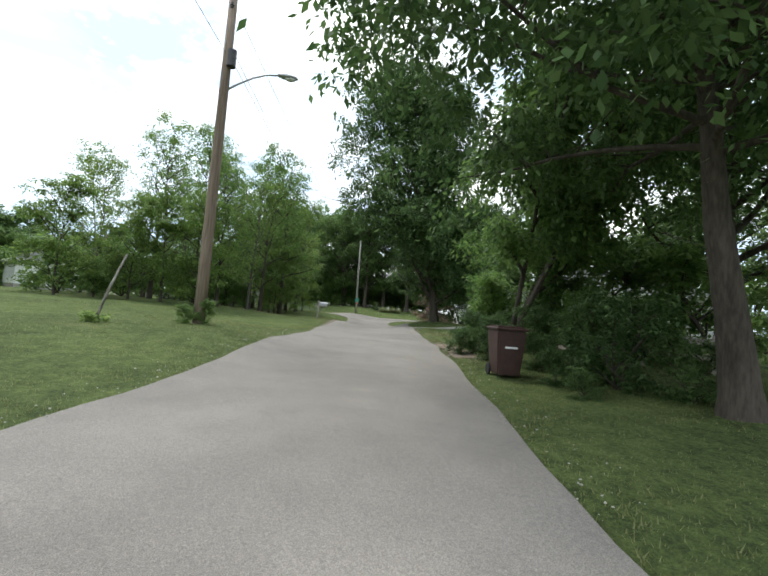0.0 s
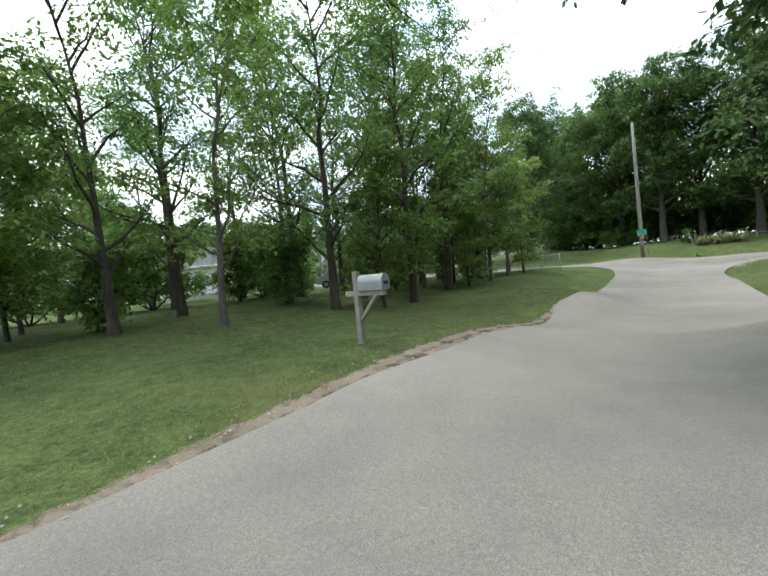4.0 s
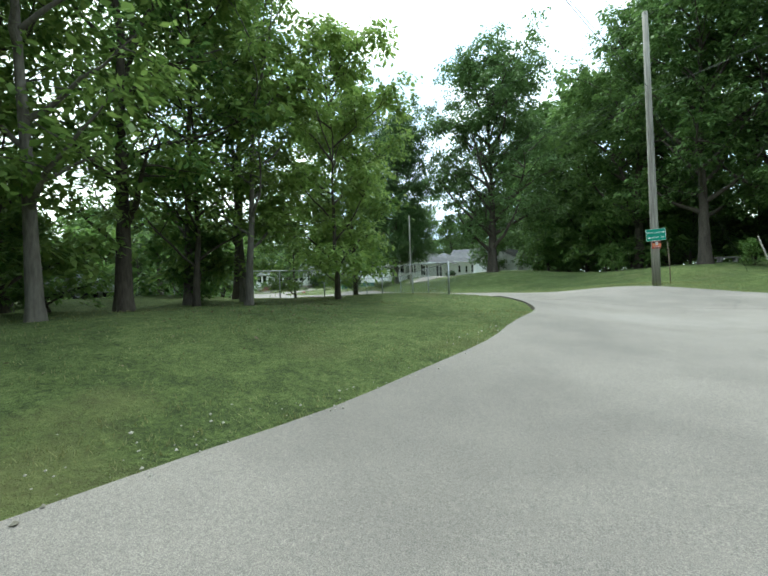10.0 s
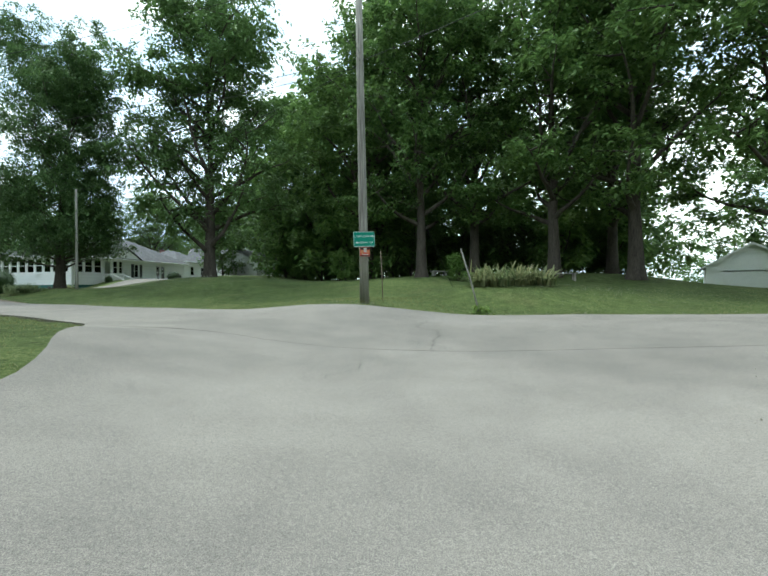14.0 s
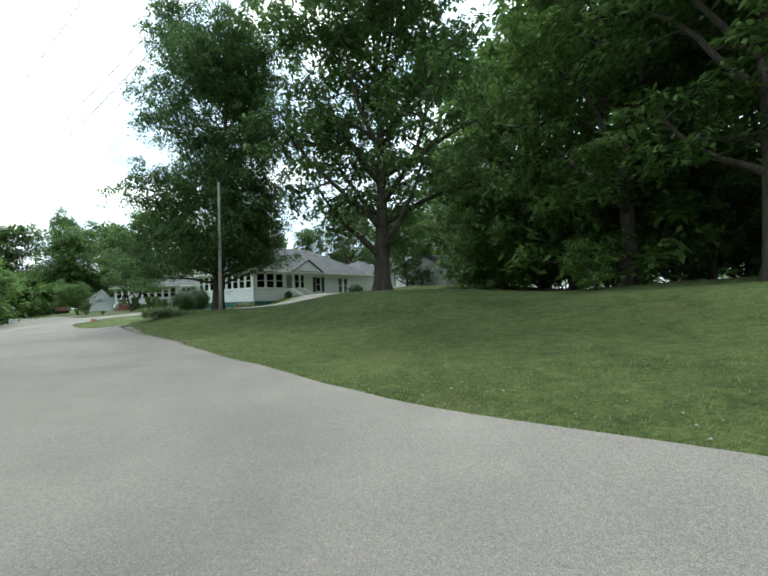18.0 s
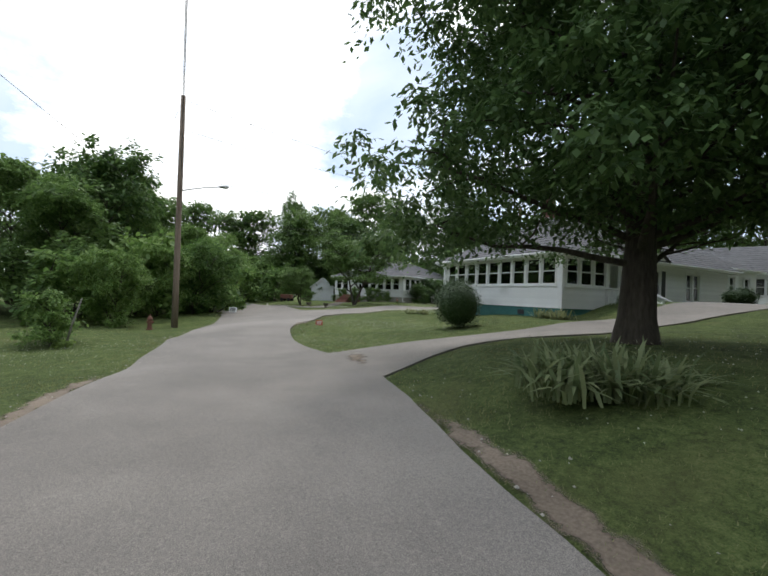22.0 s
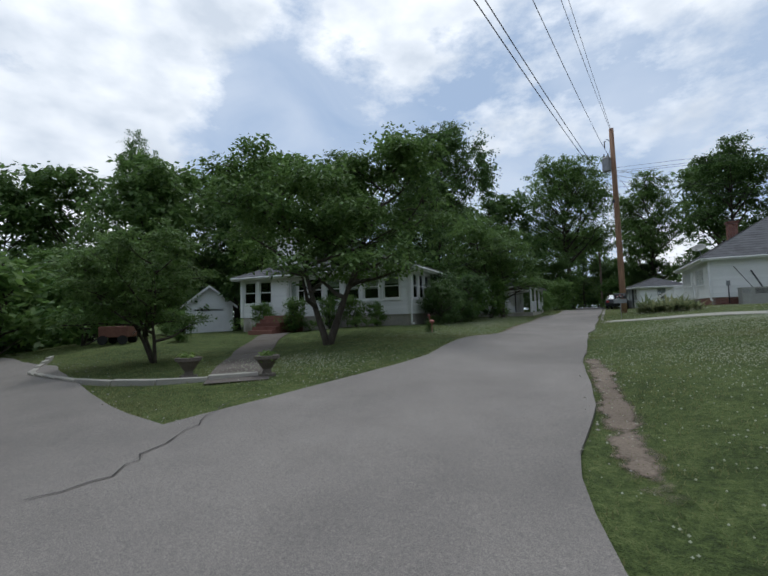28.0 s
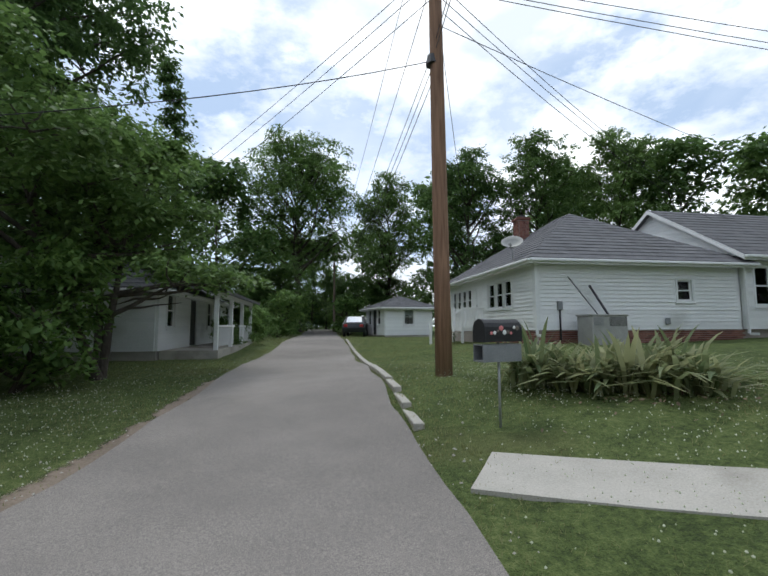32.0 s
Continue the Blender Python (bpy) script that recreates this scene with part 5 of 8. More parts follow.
def slanted(x, ya, za, yb, zb):
    bm = bmesh.new()
    vs = [bm.verts.new(c) for c in ((x - 0.03, ya, za - 0.07), (x + 0.03, ya, za - 0.07), (x + 0.03, ya, za), (x - 0.03, ya, za), (x - 0.03, yb, zb - 0.07), (x + 0.03, yb, zb - 0.07), (x + 0.03, yb, zb), (x - 0.03, yb, zb))]
    for q in ((0, 1, 2, 3), (7, 6, 5, 4), (0, 4, 5, 1), (1, 5, 6, 2), (2, 6, 7, 3), (3, 7, 4, 0)):
        bm.faces.new([vs[i] for i in q])
    return bm


def thing_part(name, parent):
    ob = new(name)
    ob.parent = parent
    ob.empty_display_size = 0.2
    return ob


def downspout(house, x, y, z0, z1):
    part("downspout", boxm(x - 0.04, y - 0.05, z0, x + 0.04, y + 0.03, z1, 0.01), M_TRIM, house)
    part("downspout_elbow", boxm(x - 0.04, y - 0.35, z0 - 0.06, x + 0.04, y - 0.04, z0 + 0.03, 0.01), M_TRIM, house)


# white house with the glazed porch; local x runs along the long porch front, y back from it
def porch_house():
    h = thing("house", pose(-27.3, 37.0, 0, 0, 0, 160.4), "white sided bungalow with a glazed porch and teal base", "house", "houses")
    # mirrored frame: local +x goes along the long front, local -y is the way back
    W, D, L = 9.0, 5.5, 14.5
    zf, zs, ze = -0.05, 0.98, 2.55
    front = pose(W, 0, 0, 0, 0, 180)
    n = 9
    ww = (W - 0.5) / n
    holes = [(0.3 + k * ww, 0.3 + (k + 1) * ww - 0.14, zs + 0.08, 2.3) for k in range(n)]
    clad(h, front, 0.06, W - 0.06, zf, ze - 0.13, holes)
    for k, q in enumerate(holes):
        window(h, front, *q, blind=(0.0, 0.45, 0.0, 0.5, 0.35, 0.0, 0.5, 0.0, 0.4)[k])
    side = pose(0, 0, 0, 0, 0, -90)
    flip = [(0.35, 1.15, zs + 0.08, 2.3), (1.3, 2.1, zs + 0.08, 2.3), (2.25, 3.05, zs + 0.08, 2.3), (3.3, 4.1, zf + 0.15, 2.25), (4.3, 4.86, zs + 0.08, 2.3), (5.0, 5.45, zs + 0.08, 2.3)]
    flip2 = [(6.9, 7.5, 0.75, 2.1), (9.9, 10.5, 0.6, 2.1), (10.65, 11.25, 0.6, 2.1)]
    clad(h, side, 0.06, L - 0.06, zf, ze - 0.13, flip + flip2)
    for k, q in enumerate(flip):
        if k != 3:
            window(h, side, *q)
    for k, q in enumerate(flip2):
        window(h, side, *q, blind=0.5, shutters=(k == 0))
    dr = put(part("door", boxm(flip[3][0], 0.05, flip[3][2], flip[3][1], 0.1, flip[3][3], 0.01), M_TRIM, h, "white glazed storm door"), side)
    part("pane", boxm(flip[3][0] + 0.12, 0.03, flip[3][2] + 0.9, flip[3][1] - 0.12, 0.052, flip[3][3] - 0.12), M_PANE, dr)
    part("door_handle", boxm(flip[3][0] + 0.05, 0.0, flip[3][2] + 0.98, flip[3][0] + 0.09, 0.049, flip[3][2] + 1.1, 0.005), M_STEEL, dr)
    for x, y, a in ((0, 0, 0), (W, 0, 0)):
        part("corner_post", boxm(x - 0.08, y - 0.08, zf, x + 0.08, y + 0.08, ze - 0.13), M_TRIM, h)
    # back and far walls close the house
    for m, a, b in ((pose(0, -L, 0, 0, 0, 0), 0.1, W - 0.1), (pose(W, -L, 0, 0, 0, 90), 0.1, L - 0.1)):
        bm = bmesh.new()
        wall_cells(bm, a, b, zf, ze - 0.13, [], 0.15)
        put(part("wall", bm, M_SIDING, h), m)
    room_floor(h, 0, W, -L, 0, zf + 0.1)
    # Added backing wall; its dark tint keeps the windows looking dim.
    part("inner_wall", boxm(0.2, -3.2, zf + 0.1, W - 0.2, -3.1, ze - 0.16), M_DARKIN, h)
    foundation(h, 0, W, -L, 0, -1.6, zf, M_TEAL)
    for x in (2.2, 6.4):
        part("foundation_vent", boxm(x, 0.0, -0.42, x + 0.42, 0.02 - 0.03, -0.2), M_DKSTEEL, h)
    hip_roof(h, 0, W, -L, 0, ze, 5.3, 0.45, 1.0, 16)
    # little cross gable over the entry
    gx, gy = 0.0, -D
    bm = bmesh.new()
    vs = [bm.verts.new(c) for c in ((-0.5, -D - 1.6, ze + 0.05), (-0.5, -D + 1.6, ze + 0.05), (-0.5, -D, ze + 1.0))]
    bm.faces.new(vs)
    vs2 = [bm.verts.new(c) for c in ((-0.42, -D - 1.6, ze + 0.05), (-0.42, -D + 1.6, ze + 0.05), (-0.42, -D, ze + 1.0))]
    bm.faces.new(vs2[::-1])
    for i in range(3):
        bm.faces.new([vs[i], vs2[i], vs2[(i + 1) % 3], vs[(i + 1) % 3]])
    part("gable", bm, M_TRIM, h)
    roof_plane(h, (-0.6, -D - 1.85, ze), (2.4, -D - 1.85, ze + 0.9), (3.6, -D, ze + 1.12), (-0.6, -D, ze + 1.12), 8)
    roof_plane(h, (2.4, -D + 1.85, ze + 0.9), (-0.6, -D + 1.85, ze), (-0.6, -D, ze + 1.12), (3.6, -D, ze + 1.12), 8)
    chimney(h, 5.5, -5.2, 4.0, 7.0)
    steps_and_rails(h, pose(0, -3.7, 0, 0, 0, -90), 1.3, 5, -0.55, zf + 0.12)
    downspout(h, -0.1, 0.08, -0.6, ze - 0.2)
    # rear wing
    bm = boxm(1.2, -L - 6.5, 0.2, 7.5, -L, 2.9)
    part("wing", bm, M_SIDING, h)
    hip_roof(h, 1.2, 7.5, -L - 6.5, -L - 0.3, 3.0, 4.6, 0.35, 1.0, 8)
    for a in (1.2, 3.2):
        window(h, pose(1.1, -L - 6.5, 0, 0, 0, -90), -a - 0.7, -a, 1.3, 2.4)
    return h


porch_house()


def garage(x, y, ang, w, d, ze, zr, label, doors=1):
    z = ground_z(x, y)
    g = thing("garage", pose(x, y, z, 0, 0, ang), label, "garage")
    bm = bmesh.new()
    dw = w * 0.62
    hole = [(-dw / 2, dw / 2, -0.2, ze * 0.82)]
    wall_cells(bm, -w / 2, w / 2, -0.2, ze, hole, 0.15)
    part("front_wall", bm, M_SIDING, g)
    for a in (-w / 2, w / 2 - 0.15):
        part("side_wall", boxm(a, 0.15, -0.3, a + 0.15, d, ze), M_SIDING, g)
    part("back_wall", boxm(-w / 2 + 0.15, d - 0.15, -0.3, w / 2 - 0.15, d, ze), M_SIDING, g)
    for k in range(4):
        hh = ze * 0.82 / 4
        part("door_panel", boxm(-dw / 2, 0.06, -0.1 + k * hh, dw / 2, 0.1, -0.1 + (k + 1) * hh - 0.015, 0.008), M_TRIM, g)
    for yy in (0.03, d - 0.1):
        bm = bmesh.new()
        f = [bm.verts.new((-w / 2, yy, ze)), bm.verts.new((w / 2, yy, ze)), bm.verts.new((0, yy, zr))]
        b = [bm.verts.new((-w / 2, yy + 0.08, ze)), bm.verts.new((w / 2, yy + 0.08, ze)), bm.verts.new((0, yy + 0.08, zr))]
        bm.faces.new(f)
        bm.faces.new(b[::-1])
        for i in range(3):
            bm.faces.new([f[i], b[i], b[(i + 1) % 3], f[(i + 1) % 3]])
        part("gable", bm, M_SIDING, g)
    o = 0.3
    k = (zr - ze) / (w / 2)
    roof_plane(g, (-w / 2 - o, -o, ze - o * k + 0.08), (-w / 2 - o, d + o, ze - o * k + 0.08), (0, d + o, zr + 0.1), (0, -o, zr + 0.1), 10)
    roof_plane(g, (w / 2 + o, d + o, ze - o * k + 0.08), (w / 2 + o, -o, ze - o * k + 0.08), (0, -o, zr + 0.1), (0, d + o, zr + 0.1), 10)
    for s in (-1, 1):
        bm = bmesh.new()
        vs = [bm.verts.new(c) for c in ((s * (w / 2 + o), -o - 0.02, ze - o * k - 0.08), (s * (w / 2 + o), -o - 0.02, ze - o * k + 0.08), (0, -o - 0.02, zr + 0.1), (0, -o - 0.02, zr - 0.08))]
        vb = [bm.verts.new(v.co + Vector((0, 0.03, 0))) for v in vs]
        bm.faces.new(vs)
        bm.faces.new(vb[::-1])
        for i in range(4):
            bm.faces.new([vs[i], vb[i], vb[(i + 1) % 4], vs[(i + 1) % 4]])
        part("bargeboard", bm, M_TRIM, g)
    return g


garage(-14.0, 54.0, 160, 6.0, 6.0, 2.5, 4.0, "white garage at the top of a driveway")
garage(31.5, 28.8, -44, 6.4, 7.0, 2.4, 4.3, "low white garage with a wide door under oak trees")
garage(9.0, -4.0, -20, 4.0, 5.0, 2.2, 3.2, "small white garage behind a lawn")
garage(-65.2, 52.9, 52, 3.0, 4.5, 1.9, 3.1, "small white garage with a gabled roof behind a garden")


# white house with a dark hip roof
def hip_house():
    h = thing("house", pose(-49.75, 51.85, 0, 0, 0, 184), "white sided house with a dark hip roof behind bushes", "house", "houses")
    W, D = 10.5, 12.0
    zf, ze = 0.15, 2.5
    front = pose(W, 0, 0, 0, 0, 180)
    holes = [(W - 0.55 - 0.85 - k * 1.12, W - 0.55 - k * 1.12, 0.95, 2.2) for k in range(9) if k != 6]
    holes.append((W - 7.35, W - 6.55, zf + 0.1, 2.2))
    clad(h, front, 0.06, W - 0.06, zf, ze - 0.13, holes)
    for k, q in enumerate(holes[:-1]):
        window(h, front, *q, blind=0.6 if k % 3 else 0.4)
    q = holes[-1]
    dr = put(part("door", boxm(q[0], 0.05, q[2], q[1], 0.1, q[3], 0.01), M_TRIM, h, "white front door"), front)
    part("pane", boxm(q[0] + 0.15, 0.03, q[2] + 1.0, q[1] - 0.15, 0.052, q[3] - 0.15), M_PANE, dr)
    side = pose(0, 0, 0, 0, 0, -90)
    holes = [(0.5 + k * 0.98, 1.3 + k * 0.98, 0.95, 2.2) for k in range(5)]
    clad(h, side, 0.06, D - 0.06, zf, ze - 0.13, holes)
    for k, q in enumerate(holes):
        window(h, side, *q, blind=0.35)
    for x in (0, W):
        part("corner_post", boxm(x - 0.08, -0.08, zf, x + 0.08, 0.08, ze - 0.13), M_TRIM, h)
    for m, a, b in ((pose(0, -D, 0, 0, 0, 0), 0.1, W - 0.1), (pose(W, -D, 0, 0, 0, 90), 0.1, D - 0.1)):
        bm = bmesh.new()
        wall_cells(bm, a, b, zf, ze - 0.13, [], 0.15)
        put(part("wall", bm, M_SIDING, h), m)
    room_floor(h, 0, W, -D, 0, zf + 0.1)
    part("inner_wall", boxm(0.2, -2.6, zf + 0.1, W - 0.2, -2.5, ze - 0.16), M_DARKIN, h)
    foundation(h, 0, W, -D, 0, -1.6, zf, M_CONC)
    hip_roof(h, 0, W, -D, 0, ze, 4.75, 0.45, 0.9, 14)
    chimney(h, 8.2, -1.6, 2.4, 4.9, 1.1, M_SIDING)
    downspout(h, -0.1, 0.1, -0.3, ze - 0.2)
    st = put(thing_part("entry_stair", h), pose(7.0, 0.04, 0, 0, 0, 180))
    for k in range(5):
        part("step", boxm(-0.75, -1.4 - k * 0.3, -1.2, 0.75, 0 if k == 0 else -1.4 - (k - 1) * 0.3, zf + 0.08 - k * 0.18), M_BRICK, st, "red brick step")
    return h


hip_house()


# low white house with an added gabled wing
def low_house():
    h = thing("house", pose(-35.33, 65.24, 0, 0, 0, 0), "low white sided house with a grey hip roof and brick base", "house", "houses")
    W, D = 8.2, 9.4
    zf, ze = 0.66, 3.1
    south = pose(0, 0, 0)
    hs = [(5.55, 6.15, 1.7, 2.45)]
    clad(h, south, 0.08, W, zf, ze - 0.13, hs)
    window(h, south, *hs[0])
    west = pose(0, D, 0, 0, 0, -90)
    hw = [(D - 1.7 - k * 0.78, D - 1.02 - k * 0.78, 1.55, 2.6) for k in range(1, 4)] + [(0.5 + k * 0.75, 1.15 + k * 0.75, 1.55, 2.6) for k in range(4)] + [(3.9, 4.7, zf + 0.05, 2.55)]
    clad(h, west, 0.06, D - 0.08, zf, ze - 0.13, hw)
    for q in hw[:-1]:
        window(h, west, *q)
    q = hw[-1]
    dr = put(part("door", boxm(q[0], 0.05, q[2], q[1], 0.1, q[3], 0.01), M_TRIM, h, "white panelled side door"), west)
    part("door_handle", boxm(q[0] + 0.05, 0.01, q[2] + 0.98, q[0] + 0.09, 0.049, q[2] + 1.1, 0.005), M_STEEL, dr)
    part("corner_post", boxm(-0.08, -0.08, zf, 0.08, 0.08, ze - 0.13), M_TRIM, h)
    bm = bmesh.new()
    wall_cells(bm, 0.1, W - 0.1, zf, ze - 0.13, [], 0.15)
    put(part("wall", bm, M_SIDING, h), pose(W, D, 0, 0, 0, 180))
    room_floor(h, 0, W, 0, D, zf + 0.1)
    part("inner_wall", boxm(2.4, 0.2, zf + 0.1, 2.5, D - 0.2, ze - 0.16), M_DARKIN, h)
    hip_roof(h, 0, W, 0, D, ze, 6.0, 0.42, 1.0, 16)
    chimney(h, 2.6, 5.8, 3.6, 6.2)
    base = foundation(h, 0, W + 12, 0, D, -0.4, zf, M_MORTAR)
    n = 0
    z = 0.02
    while z < zf - 0.06:
        for k in range(34):
            a = 0.08 + k * 0.24 + (0.12 if n % 2 else 0)
            part("brick", boxm(a, 0.025, z, a + 0.225, 0.06, z + 0.062), M_BRICK, base)
        for k in range(16):
            a = 0.1 + k * 0.24 + (0.12 if n % 2 else 0)
            put(part("brick", boxm(a, -0.016, z, a + 0.225, 0.02, z + 0.062), M_BRICK, base), pose(0.04, D, 0, 0, 0, -90) @ pose(D - 4.2, 0, 0))
        z += 0.076
        n += 1
    # gabled wing
    x0, x1, y0, y1, we, wr = W + 0.02, W + 12, -0.12, 7.6, 3.55, 6.1
    ws = pose(0, y0, 0)
    hw2 = [(x0 + 0.55 + k * 2.4 + j * 0.8, x0 + 1.25 + k * 2.4 + j * 0.8, 1.55, 3.0) for k in range(4) for j in (0, 1)]
    clad(h, ws, x0 + 0.06, x1, zf, we - 0.1, hw2)
    for q in hw2:
        window(h, ws, *q, blind=0.0)
    for k, (m, a, b) in enumerate(((pose(x1, y0, 0, 0, 0, 90), 0.1, y1 - y0), (pose(x1, y1, 0, 0, 0, 180), 0, x1 - x0))):
        bm = bmesh.new()
        wall_cells(bm, a, b, zf, we, [], 0.15)
        put(part("wall", bm, M_SIDING, h), m)
    part("wing_west_wall", boxm(x0, y0 + 0.2, zf, x0 + 0.15, y1, we), M_SIDING, h)
    room_floor(h, x0, x1, y0, y1, zf + 0.1)
    part("inner_wall", boxm(x0 + 0.2, 2.4, zf + 0.1, x1 - 0.2, 2.5, we - 0.1), M_DARKIN, h)
    ym = (y0 + y1) / 2
    for xx, s in ((x0 - 0.02, -1), (x1, 1)):
        gz = we
        while gz < wr - 0.1:
            k0, k1 = (gz - we) / (wr - we), (min(gz + 0.19, wr - 0.02) - we) / (wr - we)
            bm = bmesh.new()
            ya0, yb0, ya1, yb1 = y0 + (ym - y0) * k0, y1 + (ym - y1) * k0, y0 + (ym - y0) * k1, y1 + (ym - y1) * k1
            z1 = we + (wr - we) * k1
            f = [bm.verts.new(c) for c in ((xx + s * 0.03, ya0, gz), (xx + s * 0.03, yb0, gz), (xx + s * 0.005, yb1, z1), (xx + s * 0.005, ya1, z1))]
            b = [bm.verts.new(c) for c in ((xx - s * 0.1, ya0, gz), (xx - s * 0.1, yb0, gz), (xx - s * 0.1, yb1, z1), (xx - s * 0.1, ya1, z1))]
            bm.faces.new(f)
            bm.faces.new(b[::-1])
            for i in range(4):
                bm.faces.new([f[i], b[i], b[(i + 1) % 4], f[(i + 1) % 4]])
            bmesh.ops.recalc_face_normals(bm, faces=bm.faces)
            part("gable_board", bm, M_SIDING, h)
            gz += 0.19
    o, kk = 0.4, (wr - we) / (ym - y0)
    roof_plane(h, (x0 - 0.3, y0 - o, we - o * kk + 0.1), (x1 + 0.3, y0 - o, we - o * kk + 0.1), (x1 + 0.3, ym, wr + 0.1), (x0 - 0.3, ym, wr + 0.1), 14)
    roof_plane(h, (x1 + 0.3, y1 + o, we - o * kk + 0.1), (x0 - 0.3, y1 + o, we - o * kk + 0.1), (x0 - 0.3, ym, wr + 0.1), (x1 + 0.3, ym, wr + 0.1), 14)
    for ya in (y0 - o, y1 + o):
        bm = bmesh.new()
        za = we - o * kk
        f = [bm.verts.new(c) for c in ((x0 - 0.33, ya, za - 0.08), (x0 - 0.33, ya, za + 0.1), (x0 - 0.33, ym, wr + 0.1), (x0 - 0.33, ym, wr - 0.08))]
        b = [bm.verts.new(v.co + Vector((0.03, 0, 0))) for v in f]
        bm.faces.new(f)
        bm.faces.new(b[::-1])
        for i in range(4):
            bm.faces.new([f[i], b[i], b[(i + 1) % 4], f[(i + 1) % 4]])
        bmesh.ops.recalc_face_normals(bm, faces=bm.faces)
        part("bargeboard", bm, M_TRIM, h)
    part("gutter", boxm(x0 - 0.3, y0 - o - 0.11, we - o * kk - 0.02, x1 + 0.3, y0 - o - 0.004, we - o * kk + 0.08, 0.02), M_TRIM, h)
    part("fascia", boxm(x0 - 0.3, y0 - o, we - o * kk - 0.1, x1 + 0.3, y0 - o + 0.03, we - o * kk + 0.09), M_TRIM, h)
    downspout(h, W + 0.05, -0.2, 0.5, ze - 0.15)
    downspout(h, -0.06, -0.1, 0.5, ze - 0.2)
    part("meter_box", boxm(0.75, -0.1, 1.35, 0.93, -0.005, 1.65, 0.01), M_TRANS, h)
    rod([(0.84, -0.05, 1.35), (0.84, -0.05, 0.3)], 0.03, M_DKSTEEL, "conduit", h, 6)
    part("outlet_box", boxm(4.95, -0.09, 0.85, 5.12, -0.005, 1.08, 0.01), M_TRANS, h)
    steps_and_rails(h, west @ pose(4.3, 0, 0), 1.2, 4, 0.05, zf + 0.05, 1.0)
    return h


low_house()


def cottage(x, y, ang, W, D, zf, ze, zr, label, porch=True):
    """A plainer house half hidden by trees, with a roofed porch on posts."""
    z = ground_z(x, y)
    h = thing("house", pose(x, y, z, 0, 0, ang), label, "house", "houses")
    holes = [(0.8, 1.6, zf + 0.8, zf + 2.0), (W - 1.8, W - 1.0, zf + 0.8, zf + 2.0), (W * 0.5 - 0.45, W * 0.5 + 0.45, zf + 0.02, zf + 2.05)]
    m0 = pose(0, 0, 0)
    clad(h, m0, 0.05, W - 0.05, zf, ze - 0.13, holes)
    for q in holes[:2]:
        window(h, m0, *q, blind=0.4)
    part("door", boxm(holes[2][0], 0.05, holes[2][2], holes[2][1], 0.1, holes[2][3], 0.01), M_SHUTTER, h, "dark front door")
    for m, a, b in ((pose(W, 0, 0, 0, 0, 90), 0.1, D - 0.1), (pose(W, D, 0, 0, 0, 180), 0.05, W - 0.05), (pose(0, D, 0, 0, 0, -90), 0.1, D - 0.1)):
        hq = [(D * 0.4, D * 0.4 + 0.8, zf + 0.8, zf + 2.0)] if b == D - 0.1 else []
        clad(h, m, a, b, zf, ze - 0.13, hq)
        for q in hq:
            window(h, m, *q, blind=0.4)
    room_floor(h, 0, W, 0, D, zf + 0.08)
    part("inner_wall", boxm(0.2, 2.0, zf + 0.1, W - 0.2, 2.1, ze - 0.16), M_DARKIN, h)
    foundation(h, 0, W, 0, D, -0.5, zf, M_CONC)
    hip_roof(h, 0, W, 0, D, ze, zr, 0.4, 1.0, 12)
    if porch:
        d = 1.9
        part("porch_deck", boxm(0.2, -d, -0.4, W - 0.2, 0, zf), M_CONC, h)
        for k in range(4):
            xx = 0.3 + k * (W - 0.75) / 3
            part("porch_post", boxm(xx, -d + 0.05, zf, xx + 0.14, -d + 0.19, ze - 0.22, 0.01), M_TRIM, h)
        for k in range(int((W - 0.6) / 0.16)):
            xx = 0.4 + k * 0.16
            if abs(xx - W / 2) > 0.6:
                part("baluster", boxm(xx, -d + 0.1, zf + 0.1, xx + 0.03, -d + 0.13, zf + 0.8), M_TRIM, h)
        for a, b in ((0.3, W / 2 - 0.6), (W / 2 + 0.6, W - 0.4)):
            part("rail", boxm(a, -d + 0.08, zf + 0.8, b, -d + 0.15, zf + 0.87), M_TRIM, h)
        part("porch_beam", boxm(0.2, -d + 0.03, ze - 0.22, W - 0.2, -d + 0.2, ze - 0.06), M_TRIM, h)
        roof_plane(h, (-0.1, -d - 0.3, ze - 0.05), (W + 0.1, -d - 0.3, ze - 0.05), (W - 0.3, 0.6, ze + 0.75), (0.3, 0.6, ze + 0.75), 8)
    return h


cottage(0.8, -24.6, -107.5, 11.0, 8.0, 0.55, 3.0, 5.3, "white house with a columned porch beside a lawn")
cottage(-48.0, 67.0, 90, 8.0, 7.0, 0.3, 2.4, 4.4, "shaded house with a grey porch roof beside the lane")
cottage(-50.5, 82.0, 88, 8.0, 7.0, 0.4, 2.7, 5.2, "pale house with a grey hip roof behind shrubs", False)
cottage(-38.6, 88.0, -80, 5.0, 4.0, 0.15, 2.3, 3.3, "small plain white outbuilding beside the lane", False)
cottage(-36, -2, 120, 9.0, 7.0, 0.4, 2.8, 4.8, "white house glimpsed through the roadside woods", False)

